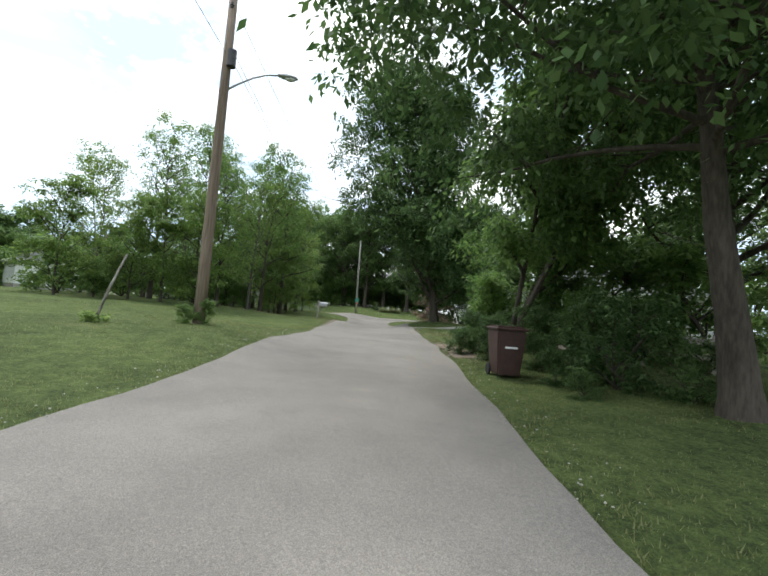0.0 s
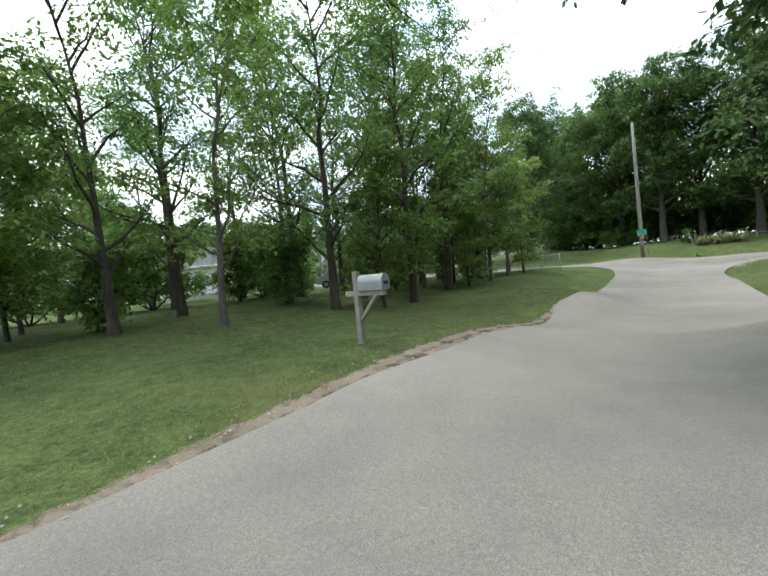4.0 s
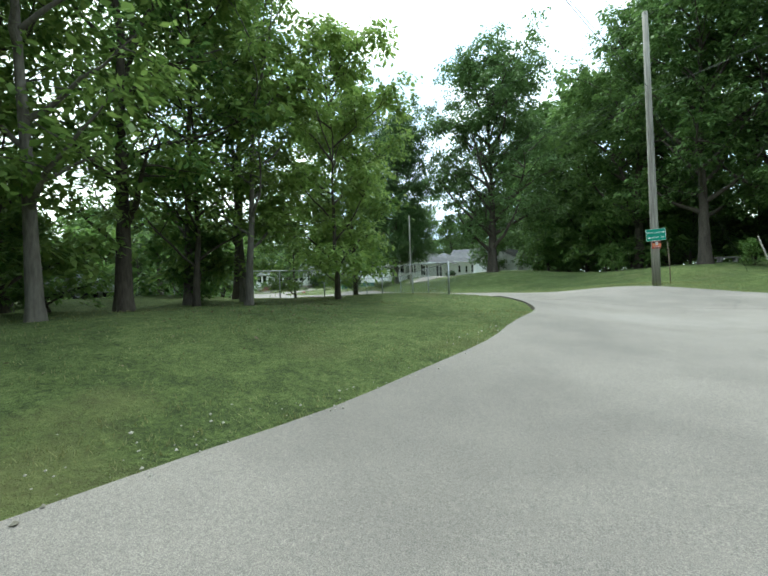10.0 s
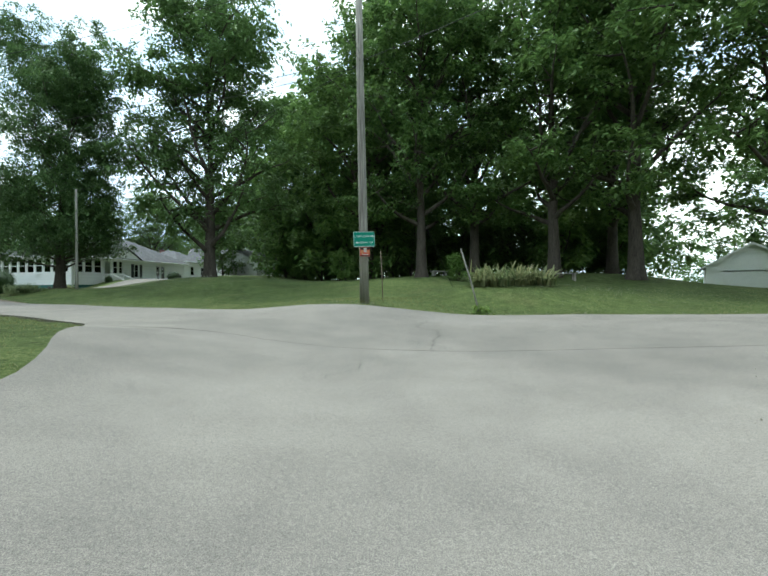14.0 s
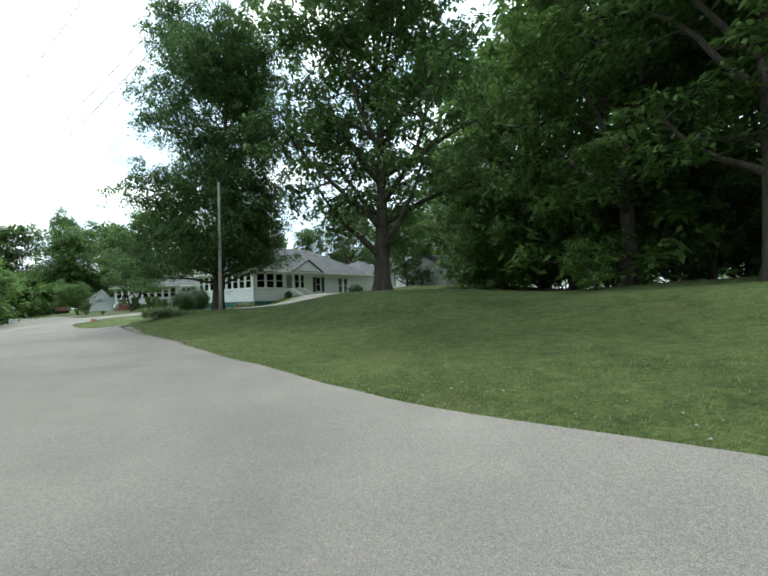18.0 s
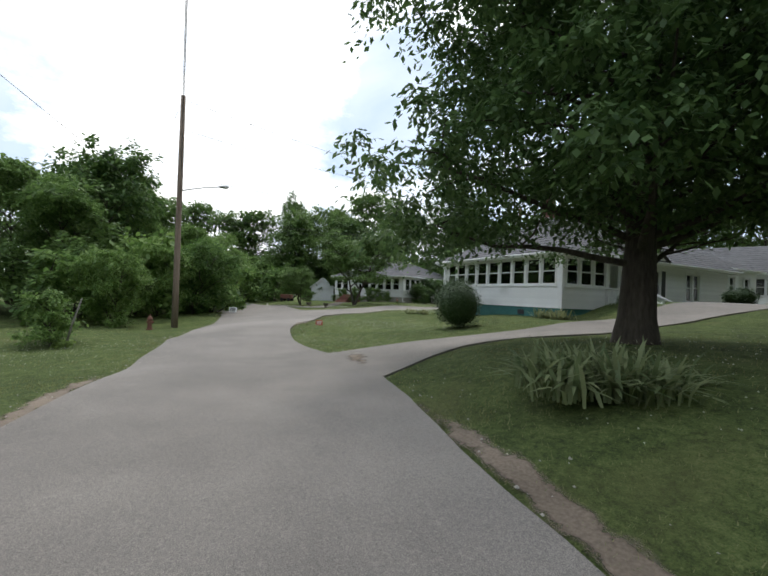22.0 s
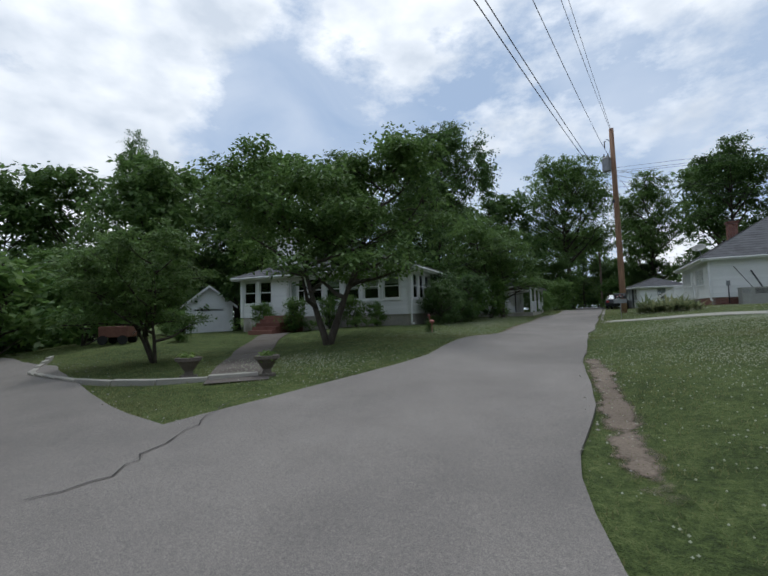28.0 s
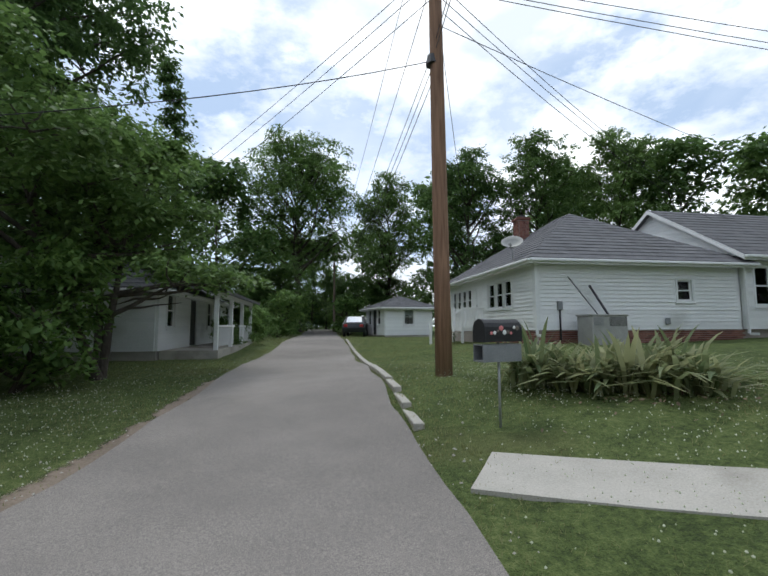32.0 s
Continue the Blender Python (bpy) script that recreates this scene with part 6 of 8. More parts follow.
# ---- loose things ----
M_BIN = mat("dark_brown_plastic", (0.035, 0.018, 0.016), (0.07, 0.035, 0.03), 6, 0.5, 0.1)
M_BLACK = mat("black_plastic", (0.012, 0.012, 0.013), (0.03, 0.03, 0.032), 6, 0.5, 0.1)
M_OLDWOOD = mat("weathered_wood", (0.20, 0.18, 0.155), (0.38, 0.35, 0.31), 4, 0.9, 0.6, fine=40)
M_MBOX = mat("dull_aluminium", (0.28, 0.29, 0.30), (0.42, 0.43, 0.44), 8, 0.45, 0.1, 0.6)
M_HYD = mat("faded_red_paint", (0.13, 0.055, 0.038), (0.21, 0.095, 0.068), 7, 0.7, 0.2, stain=(0.12, 0.05, 0.03))
M_PINK = mat("pink_plastic", (0.55, 0.16, 0.17), (0.70, 0.27, 0.26), 8, 0.5, 0.05)
M_BLUE = mat("navy_cloth", (0.02, 0.03, 0.10), (0.035, 0.05, 0.15), 8, 0.9, 0.05)
M_REDC = mat("red_cloth", (0.40, 0.03, 0.03), (0.52, 0.06, 0.05), 8, 0.9, 0.05)
M_TERRA = mat("dark_stone_urn", (0.10, 0.085, 0.07), (0.19, 0.165, 0.14), 8, 0.9, 0.3)
M_ACBOX = mat("beige_grey_metal", (0.30, 0.30, 0.28), (0.40, 0.40, 0.375), 5, 0.55, 0.05, 0.1)
M_CARP = mat("dark_car_paint", (0.015, 0.017, 0.02), (0.03, 0.033, 0.038), 3, 0.25, 0, 0.2)
M_CARS = mat("silver_car_paint", (0.35, 0.36, 0.38), (0.45, 0.46, 0.48), 3, 0.3, 0, 0.4)
M_TYRE = mat("tyre_rubber", (0.012, 0.012, 0.012), (0.03, 0.03, 0.03), 9, 0.9, 0.2)
M_TAIL = mat("red_lamp_plastic", (0.3, 0.01, 0.01), (0.45, 0.02, 0.02), 6, 0.3, 0)
M_STONE = mat("grey_stone", (0.24, 0.23, 0.215), (0.42, 0.40, 0.37), 3, 0.92, 0.5)
M_BOXWOOD = leaf_mat("boxwood_leaf", (0.018, 0.042, 0.014), (0.045, 0.085, 0.025), 0.2, (0.07, 0.12, 0.04))


def gpose(x, y, turn=0.0, lift=0.0):
    return pose(x, y, ground_z(x, y) + lift, 0, 0, turn)


def bin_thing(x, y, turn):
    t = thing("wheeled_bin", gpose(x, y, turn), "dark brown plastic wheeled bin standing on the verge", "wheeled bin")
    bm = bmesh.new()
    vs = [bm.verts.new(c) for c in ((-0.24, -0.26, 0.06), (0.24, -0.26, 0.06), (0.24, 0.26, 0.06), (-0.24, 0.26, 0.06), (-0.31, -0.36, 0.98), (0.31, -0.36, 0.98), (0.31, 0.36, 0.98), (-0.31, 0.36, 0.98))]
    for q in ((3, 2, 1, 0), (4, 5, 6, 7), (0, 1, 5, 4), (1, 2, 6, 5), (2, 3, 7, 6), (3, 0, 4, 7)):
        bm.faces.new([vs[i] for i in q])
    bmesh.ops.bevel(bm, geom=list(bm.edges), offset=0.03, segments=2, affect="EDGES")
    part("body", bm, M_BIN, t)
    bm = boxm(-0.34, -0.4, 0.985, 0.34, 0.38, 1.05, 0.025)
    box(bm, -0.28, -0.3, 1.05, 0.28, 0.3, 1.08, None, 0.02)
    part("lid", bm, M_BIN, t, "closed bin lid")
    rod([(-0.24, 0.42, 0.98), (0.24, 0.42, 0.98)], 0.018, M_BLACK, "handle", t, 8)
    part("printed_bar", boxm(-0.13, -0.335, 0.62, 0.13, -0.328, 0.66), M_WHITE, t)
    for s in (-1, 1):
        bm = bmesh.new()
        bmesh.ops.create_cone(bm, cap_ends=True, segments=20, radius1=0.13, radius2=0.13, depth=0.05, matrix=pose(s * 0.27, 0.27, 0.13, 0, 90, 0))
        bmesh.ops.bevel(bm, geom=[e for e in bm.edges if len(e.link_faces) == 2 and e.calc_face_angle() > 1], offset=0.012, segments=1, affect="EDGES")
        part("wheel", bm, M_TYRE, t)


bin_thing(-15.1, -46.6, -15)


def arch_box(bm, w, h, l, m):
    """A mailbox body: flat floor, round top."""
    pts = [(-w / 2, 0), (w / 2, 0), (w / 2, h * 0.5)] + [(w / 2 * math.cos(a), h * 0.5 + h * 0.5 * math.sin(a)) for a in np.linspace(0.3, math.pi - 0.3, 7)] + [(-w / 2, h * 0.5)]
    rings = [[bm.verts.new(m @ Vector((x, y, z))) for x, z in pts] for y in (-l / 2, l / 2)]
    n = len(pts)
    for i in range(n):
        bm.faces.new([rings[0][i], rings[0][(i + 1) % n], rings[1][(i + 1) % n], rings[1][i]])
    bm.faces.new(rings[0][::-1])
    bm.faces.new(rings[1])
    bmesh.ops.recalc_face_normals(bm, faces=bm.faces)


def mailbox_post(x, y, turn, label):
    t = thing("mailbox", gpose(x, y, turn), label, "mailbox", "mailboxes")
    part("post", boxm(-0.05, -0.05, -0.3, 0.05, 0.05, 1.25, 0.008), M_OLDWOOD, t)
    part("crossarm", boxm(-0.045, -0.62, 0.82, 0.045, 0.25, 0.91, 0.006), M_OLDWOOD, t)
    bm = bmesh.new()
    box(bm, -0.035, -0.03, 0, 0.035, 0.03, 0.62, pose(0, -0.06, 0.42, 42, 0, 0), 0.005)
    part("brace", bm, M_OLDWOOD, t)
    bm = bmesh.new()
    arch_box(bm, 0.2, 0.26, 0.52, pose(0, -0.36, 0.915))
    b = part("box", bm, M_MBOX, t)
    bm = bmesh.new()
    arch_box(bm, 0.215, 0.27, 0.02, pose(0, -0.632, 0.912))
    part("front_flap", bm, M_MBOX, b)
    part("flag", boxm(0.104, -0.5, 1.0, 0.112, -0.46, 1.2), M_REDC, b)
    part("printed_bar", boxm(-0.06, -0.648, 1.0, 0.06, -0.643, 1.05), M_BLACK, b)
    return t


mailbox_post(-15.66, -24.6, 72, "grey metal mailbox on a weathered wooden post")


def twin_mailbox(x, y, turn):
    t = thing("mailbox", gpose(x, y, turn), "black mailbox and newspaper tube on a thin metal post", "mailbox", "mailboxes")
    rod([(0, 0, -0.2), (0, 0, 0.98)], 0.016, M_STEEL, "post", t, 8)
    bm = bmesh.new()
    arch_box(bm, 0.24, 0.26, 0.5, pose(0, 0, 0.99, 0, 0, 90))
    b = part("box", bm, M_BLACK, t)
    bm = bmesh.new()
    arch_box(bm, 0.25, 0.27, 0.015, pose(-0.258, 0, 0.985, 0, 0, 90))
    part("front_flap", bm, M_BLACK, b)
    rng = random.Random(4)
    for k in range(9):
        bm = bmesh.new()
        bmesh.ops.create_icosphere(bm, subdivisions=1, radius=rng.uniform(0.018, 0.035))
        put(part("painted_flower", bm, (M_PINK, M_WHITE, M_TERRA)[k % 3], b), pose(-0.18 + k * 0.045, -0.125, 1.08 + rng.uniform(0, 0.08)) @ Matrix.Diagonal((1, 0.25, 1, 1)))
    bm = bmesh.new()
    for q in ((-0.28, -0.1, 0.76, 0.25, 0.1, 0.775), (-0.28, -0.1, 0.945, 0.25, 0.1, 0.96), (-0.28, -0.1, 0.775, 0.25, -0.088, 0.945), (-0.28, 0.088, 0.775, 0.25, 0.1, 0.945), (0.235, -0.088, 0.775, 0.25, 0.088, 0.945)):
        box(bm, *q)
    part("newspaper_tube", bm, M_TRANS, t)


twin_mailbox(-40.6, 56.75, 12)


def sword_clump(x, y, rx, ry, n, h, label, turn=0.0, name="iris_clump", leaf=None, broad=1.0):
    """A bed of long arching sword-shaped leaves."""
    rng = np.random.default_rng(int(abs(x * 100)))
    t = thing(name, gpose(x, y, turn), label, "plant", "iris beds")
    for b in range(max(3, n // 55)):
        m = round(70 / broad)
        cx, cy, tall = rng.uniform(-rx, rx), rng.uniform(-ry, ry), rng.uniform(0.6, 1.1)
        a = rng.uniform(0, 6.28, m)
        out = rng.uniform(0.2, 1.1, m) * h
        L = tall * h * rng.uniform(0.6, 1.15, m)
        px, py = cx + rng.normal(0, 0.16, m), cy + rng.normal(0, 0.16, m)
        w = rng.uniform(0.016, 0.03, m) * broad
        vs = []
        ts = np.array([0, 0.35, 0.7, 0.88, 1.0])
        for k in ts:
            bend = k ** 2.2
            z = L * (k - 0.42 * bend * (out / (1.1 * h)) * 1.7) - 0.05
            ox, oy = px + np.cos(a) * out * bend, py + np.sin(a) * out * bend
            ww = w * (0.55 + 0.9 * k) * (1 - k ** 3) + 0.001
            for s in (-1, 1):
                vs.append(np.stack([ox - np.sin(a) * ww * s, oy + np.cos(a) * ww * s, z], 1))
        v = np.stack(vs, 1)
        f = np.array([[0, 1, 3, 2], [2, 3, 5, 4], [4, 5, 7, 6], [6, 7, 9, 8]])
        faces = (np.arange(m)[:, None, None] * 10 + f).reshape(-1, 4)
        mesh_np("leaf_tuft", v.reshape(-1, 3), faces, leaf or M_IRIS, t)
    return t


sword_clump(3.4, 15.4, 1.55, 0.75, 1500, 1.25, "clump of long green iris leaves on a grassy bank", broad=1.9)
sword_clump(-21.4, 22.8, 0.8, 0.42, 620, 0.62, "clump of arching iris leaves beside the road", 45, leaf=M_IRISG)
sword_clump(-38.5, 57.7, 1.1, 0.6, 1300, 0.98, "bed of arching grey-green iris leaves beside a path", -40, broad=1.9)
sword_clump(-27.3, 35.9, 0.6, 0.4, 300, 0.6, "leafy plants at the foot of a house wall")
sword_clump(-36.2, 37.6, 0.7, 0.5, 300, 0.45, "low leafy plants beside a house corner")


def clipped_bush(x, y, r, h, label, name="clipped_bush"):
    rng = np.random.default_rng(int(abs(x * 77 + y)))
    t = thing(name, gpose(x, y), label, "bush", "clipped bushes")
    n = int(5200 * r)
    d = rng.normal(0, 1, (n, 3))
    d /= np.linalg.norm(d, axis=1, keepdims=True)
    lump = 1 + 0.09 * np.sin(d[:, 0] * 5 + x) * np.cos(d[:, 1] * 6 + y) + 0.06 * np.sin(d[:, 2] * 9)
    p = d * lump[:, None] * rng.uniform(0.82, 1.03, (n, 1)) * np.array([r, r, h / 2]) + np.array([0, 0, h * 0.48])
    p[:, 2] = np.maximum(p[:, 2], 0.02)
    v, f = leaf_cloud(p, np.full(n, 0.05), 1, 0.085, rng, 0, 1)
    mesh_np("foliage", v, f, M_BOXWOOD, t)
    bm = bmesh.new()
    bmesh.ops.create_icosphere(bm, subdivisions=3, radius=1)
    for q in bm.verts:
        q.co = Vector((q.co.x * r * 0.84, q.co.y * r * 0.84, q.co.z * h / 2 * 0.84 + h * 0.48)) * (1 + 0.04 * noise.noise(q.co * 3))
    part("core", bm, M_BOXWOOD, t)


clipped_bush(-29.05, 31.45, 0.85, 1.8, "dark rounded evergreen bush clipped into a dome")
clipped_bush(-32.6, 36.6, 1.05, 2.1, "tall dense evergreen bush beside a porch")
clipped_bush(-3.1, -24.0, 0.6, 1.2, "dark rounded bush on a lawn beside a porch")
clipped_bush(-21.6, 45.0, 0.7, 0.9, "low dark shrub below a house window")
clipped_bush(-25.2, 38.9, 0.28, 0.55, "small dark shrub beside entry stairs")


def hydrant(x, y):
    t = thing("fire_hydrant", gpose(x, y, 20), "faded red fire hydrant in the verge", "hydrant")
    bm = bmesh.new()
    for z0, z1, a, b in ((-0.1, 0.06, 0.15, 0.15), (0.06, 0.5, 0.105, 0.1), (0.5, 0.55, 0.14, 0.14), (0.55, 0.68, 0.125, 0.06), (0.68, 0.74, 0.03, 0.03)):
        bmesh.ops.create_cone(bm, cap_ends=True, segments=16, radius1=a, radius2=b, depth=z1 - z0, matrix=Matrix.Translation((0, 0, (z0 + z1) / 2)))
    part("barrel", bm, M_HYD, t)
    for ang in (0, 90, 180):
        bm = bmesh.new()
        bmesh.ops.create_cone(bm, cap_ends=True, segments=12, radius1=0.055, radius2=0.055, depth=0.1, matrix=pose(0, 0, 0.38, 0, 0, ang) @ pose(0.13, 0, 0, 0, 90, 0))
        part("nozzle_cap", bm, M_HYD, t)


hydrant(-42.7, 24.9)


def yard_sign(x, y, turn, w, h, z, panel, bars, label, name="yard_sign"):
    t = thing(name, gpose(x, y, turn), label, "yard sign")
    part("panel", boxm(-w / 2, -0.006, z, w / 2, 0.006, z + h), panel, t)
    for s in (-1, 1):
        rod([(s * w * 0.3, 0.009, -0.15), (s * w * 0.3, 0.009, z + 0.1)], 0.005, M_STEEL, "stake", t, 5)
    for k in range(3):
        part("printed_bar", boxm(-w * (0.42 - 0.05 * k), -0.01, z + h * (0.16 + 0.27 * k), w * (0.3 + 0.06 * k), -0.0065, z + h * (0.3 + 0.27 * k)), bars, t)


yard_sign(-45.6, 30.6, 38, 0.5, 0.32, 0.42, M_WHITE, M_DKSTEEL, "white yard sign with dark print on wire legs")
yard_sign(-33.9, 28.6, 45, 0.28, 0.2, 0.08, M_RED, M_WHITE, "small red yard sign in clover")


def urn(x, y):
    t = thing("garden_urn", gpose(x, y), "dark stone garden urn beside a front path", "urn", "garden urns")
    bm = bmesh.new()
    for z0, z1, a, b in ((-0.05, 0.05, 0.17, 0.17), (0.05, 0.14, 0.1, 0.07), (0.14, 0.34, 0.09, 0.22), (0.34, 0.4, 0.25, 0.25)):
        bmesh.ops.create_cone(bm, cap_ends=True, segments=18, radius1=a, radius2=b, depth=z1 - z0, matrix=Matrix.Translation((0, 0, (z0 + z1) / 2)))
    part("bowl", bm, M_TERRA, t)
    rng = np.random.default_rng(int(abs(x * 10)))
    v, f = leaf_cloud(np.array([[0, 0, 0.45]]), np.array([0.2]), 220, 0.08, rng, 0.5, 0.5)
    mesh_np("plant", v, f, M_LEAFL, t)


urn(-48.9, 38.9)
urn(-47.5, 39.6)


def flamingo(x, y):
    chunks = []
    body = [(-0.2, 0, 0.62), (-0.1, 0, 0.6), (0.02, 0, 0.6), (0.12, 0, 0.64), (0.18, 0, 0.72), (0.16, 0, 0.86), (0.2, 0, 0.95), (0.27, 0, 0.95), (0.33, 0, 0.9)]
    chunks.append(tube_arrays(body, [0.02, 0.08, 0.1, 0.07, 0.03, 0.026, 0.032, 0.035, 0.008], 10))
    for s in (-0.03, 0.03):
        chunks.append(tube_arrays([(0, s, -0.15), (0, s, 0.55)], [0.008, 0.008], 6))
    v, f = merge(chunks)
    ob = mesh_np("garden_flamingo", v, f, M_PINK, None, smooth=True)
    ob.matrix_basis = gpose(x, y, 150) @ Matrix.Diagonal((0.75, 0.75, 0.72, 1))
    tagged(ob, "pink plastic flamingo ornament standing in the lawn", "ornament")


flamingo(-47.3, 48.3)
plant(T_BUSH, -47.5, 48.6, 0.2, None, "small reddish shrub beside a lawn ornament")


def log_bench(x, y, turn):
    t = thing("stone_bench", gpose(x, y, turn), "low grey stone bench on a grassy bank", "bench")
    part("slab", boxm(-0.75, -0.22, 0.3, 0.75, 0.22, 0.42, 0.02), M_STONE, t)
    for s in (-0.5, 0.5):
        part("leg", boxm(s - 0.1, -0.18, -0.15, s + 0.1, 0.18, 0.3, 0.015), M_STONE, t)


log_bench(3.7, 28.9, 12)


def plank_bench(x, y, turn):
    t = thing("wooden_bench", gpose(x, y, turn), "weathered wooden plank bench under trees", "bench")
    for k in range(3):
        part("seat_plank", boxm(-0.8, -0.2 + k * 0.14, 0.42, 0.8, -0.08 + k * 0.14, 0.46, 0.005), M_OLDWOOD, t)
    for s in (-0.65, 0.65):
        part("leg", boxm(s - 0.04, -0.18, -0.1, s + 0.04, -0.1, 0.42), M_OLDWOOD, t)
        part("leg", boxm(s - 0.04, 0.12, -0.1, s + 0.04, 0.2, 0.42), M_OLDWOOD, t)


plank_bench(8.6, 19.9, -10)


def fence_run(pts, h, label):
    """Chain-link fence: posts, top rail and a woven wire mesh."""
    t = thing("chain_link_fence", pose(0, 0, 0), label, "fence")
    for (xa, ya), (xb, yb) in zip(pts, pts[1:]):
        L = math.hypot(xb - xa, yb - ya)
        n = max(1, round(L / 2.4))
        za, zb = ground_z(xa, ya), ground_z(xb, yb)
        rod([(xa, ya, za + h), (xb, yb, zb + h)], 0.02, M_STEEL, "top_rail", t, 8)
        for k in range(n):
            x, y = xa + (xb - xa) * k / n, ya + (yb - ya) * k / n
            rod([(x, y, ground_z(x, y) - 0.2), (x, y, za + (zb - za) * k / n + h)], 0.028, M_STEEL, "post", t, 8)
        u, v, f = np.array([(xb - xa) / L, (yb - ya) / L]), [], []
        r = 0.003
        for s in np.arange(-h, L, 0.11):
            for sgn in (1, -1):
                a0, a1 = max(s, 0), min(s + h, L)
                if a1 <= a0:
                    continue
                zz = [(a0 - s), (a1 - s)]
                if sgn < 0:
                    zz = [h - zz[0], h - zz[1]]
                q = []
                for a, z in zip((a0, a1), zz):
                    zg = za + (zb - za) * a / L
                    q.append((xa + u[0] * a, ya + u[1] * a, zg + z))
                k = len(v)
                v += [(q[0][0], q[0][1], q[0][2] - r), (q[1][0], q[1][1], q[1][2] - r), (q[1][0], q[1][1], q[1][2] + r), (q[0][0], q[0][1], q[0][2] + r)]
                f.append((k, k + 1, k + 2, k + 3))
        mesh_np("wire_mesh", v, f, M_STEEL, t)
    x, y = pts[-1]
    rod([(x, y, ground_z(x, y) - 0.2), (x, y, ground_z(x, y) + h + 0.05)], 0.035, M_STEEL, "end_post", t, 8)
    return t


fence_run([(-30, 6.0), (-22.5, 4.5), (-16.0, 4.6), (-10.9, 4.55)], 1.1, "grey chain-link fence along the edge of the woods")
fence_run([(-10.9, 4.55), (-15.0, 10.3), (-20, 12.5)], 1.1, "grey chain-link fence turning the corner by the road")


def parked_car(x, y, turn, paint, label):
    t = thing("parked_car", gpose(x, y, turn, 0.0), label, "car", "parked cars")
    prof = [(-2.25, 0.45), (-2.3, 0.75), (-2.2, 1.0), (-1.75, 1.08), (-1.1, 1.62), (0.55, 1.66), (1.15, 1.12), (2.1, 0.98), (2.3, 0.7), (2.25, 0.4), (-2.2, 0.35)]
    bm = bmesh.new()
    rings = [[bm.verts.new((px, s * (0.88 if pz < 1.15 else 0.68), pz)) for px, pz in prof] for s in (-1, 1)]
    n = len(prof)
    for i in range(n):
        bm.faces.new([rings[0][i], rings[0][(i + 1) % n], rings[1][(i + 1) % n], rings[1][i]])
    bm.faces.new(rings[0][::-1])
    bm.faces.new(rings[1])
    bmesh.ops.recalc_face_normals(bm, faces=bm.faces)
    bmesh.ops.bevel(bm, geom=list(bm.edges), offset=0.05, segments=2, affect="EDGES")
    body = part("body", bm, paint, t, smooth=False)
    for s in (-1, 1):
        for a, b in ((-1.2, -0.3), (-0.2, 0.7)):
            bm = bmesh.new()
            q = [bm.verts.new(c) for c in ((a - 0.25 if a < -1 else a, s * 0.885, 1.12), (b + 0.3 if b > 0.5 else b, s * 0.885, 1.12), (b - 0.05, s * 0.72, 1.56), (a + 0.1, s * 0.72, 1.56))]
            bm.faces.new(q if s < 0 else q[::-1])
            r = bmesh.ops.extrude_face_region(bm, geom=bm.faces[:])
            bmesh.ops.translate(bm, verts=[e for e in r["geom"] if isinstance(e, bmesh.types.BMVert)], vec=(0, s * 0.015, 0))
            part("side_window", bm, M_PANE, body)
        for wx in (-1.4, 1.4):
            w = put(thing_part("wheel", t), pose(wx, s * 0.8, 0.33, 0, 0, 0))
            bm = bmesh.new()
            bmesh.ops.create_cone(bm, cap_ends=True, segments=22, radius1=0.33, radius2=0.33, depth=0.22, matrix=pose(0, 0, 0, 90, 0, 0))
            part("tyre", bm, M_TYRE, w)
            bm = bmesh.new()
            bmesh.ops.create_cone(bm, cap_ends=True, segments=16, radius1=0.2, radius2=0.17, depth=0.24, matrix=pose(0, 0, 0, 90, 0, 0))
            part("rim", bm, M_STEEL, w)
        part("tail_lamp", boxm(-2.33, s * 0.62 - 0.14, 0.78, -2.27, s * 0.62 + 0.14, 0.98, 0.02), M_TAIL, t)
        part("headlight", boxm(2.24, s * 0.62 - 0.15, 0.68, 2.32, s * 0.62 + 0.15, 0.84, 0.02), M_LAMPG, t)
    for a, b, c, d in ((-1.72, 1.1, -1.2, 1.55), (1.12, 1.15, 0.64, 1.6)):
        bm = bmesh.new()
        q = [bm.verts.new(v) for v in ((a, -0.62, b), (a, 0.62, b), (c, 0.56, d), (c, -0.56, d))]
        bm.faces.new(q)
        r = bmesh.ops.extrude_face_region(bm, geom=bm.faces[:])
        bmesh.ops.translate(bm, verts=[e for e in r["geom"] if isinstance(e, bmesh.types.BMVert)], vec=(0.05 * (1 if a > 0 else -1), 0, 0.05))
        part("windscreen" if a > 0 else "rear_window", bm, M_PANE, body)


parked_car(5.5, -12.5, 100, M_CARP, "dark parked car on a shaded drive")
parked_car(-39.6, 86.5, 80, M_CARP, "dark car parked beside the lane")
parked_car(-29.0, 12.0 - 10.0, 30, M_CARS, "silver car half hidden behind the woods")


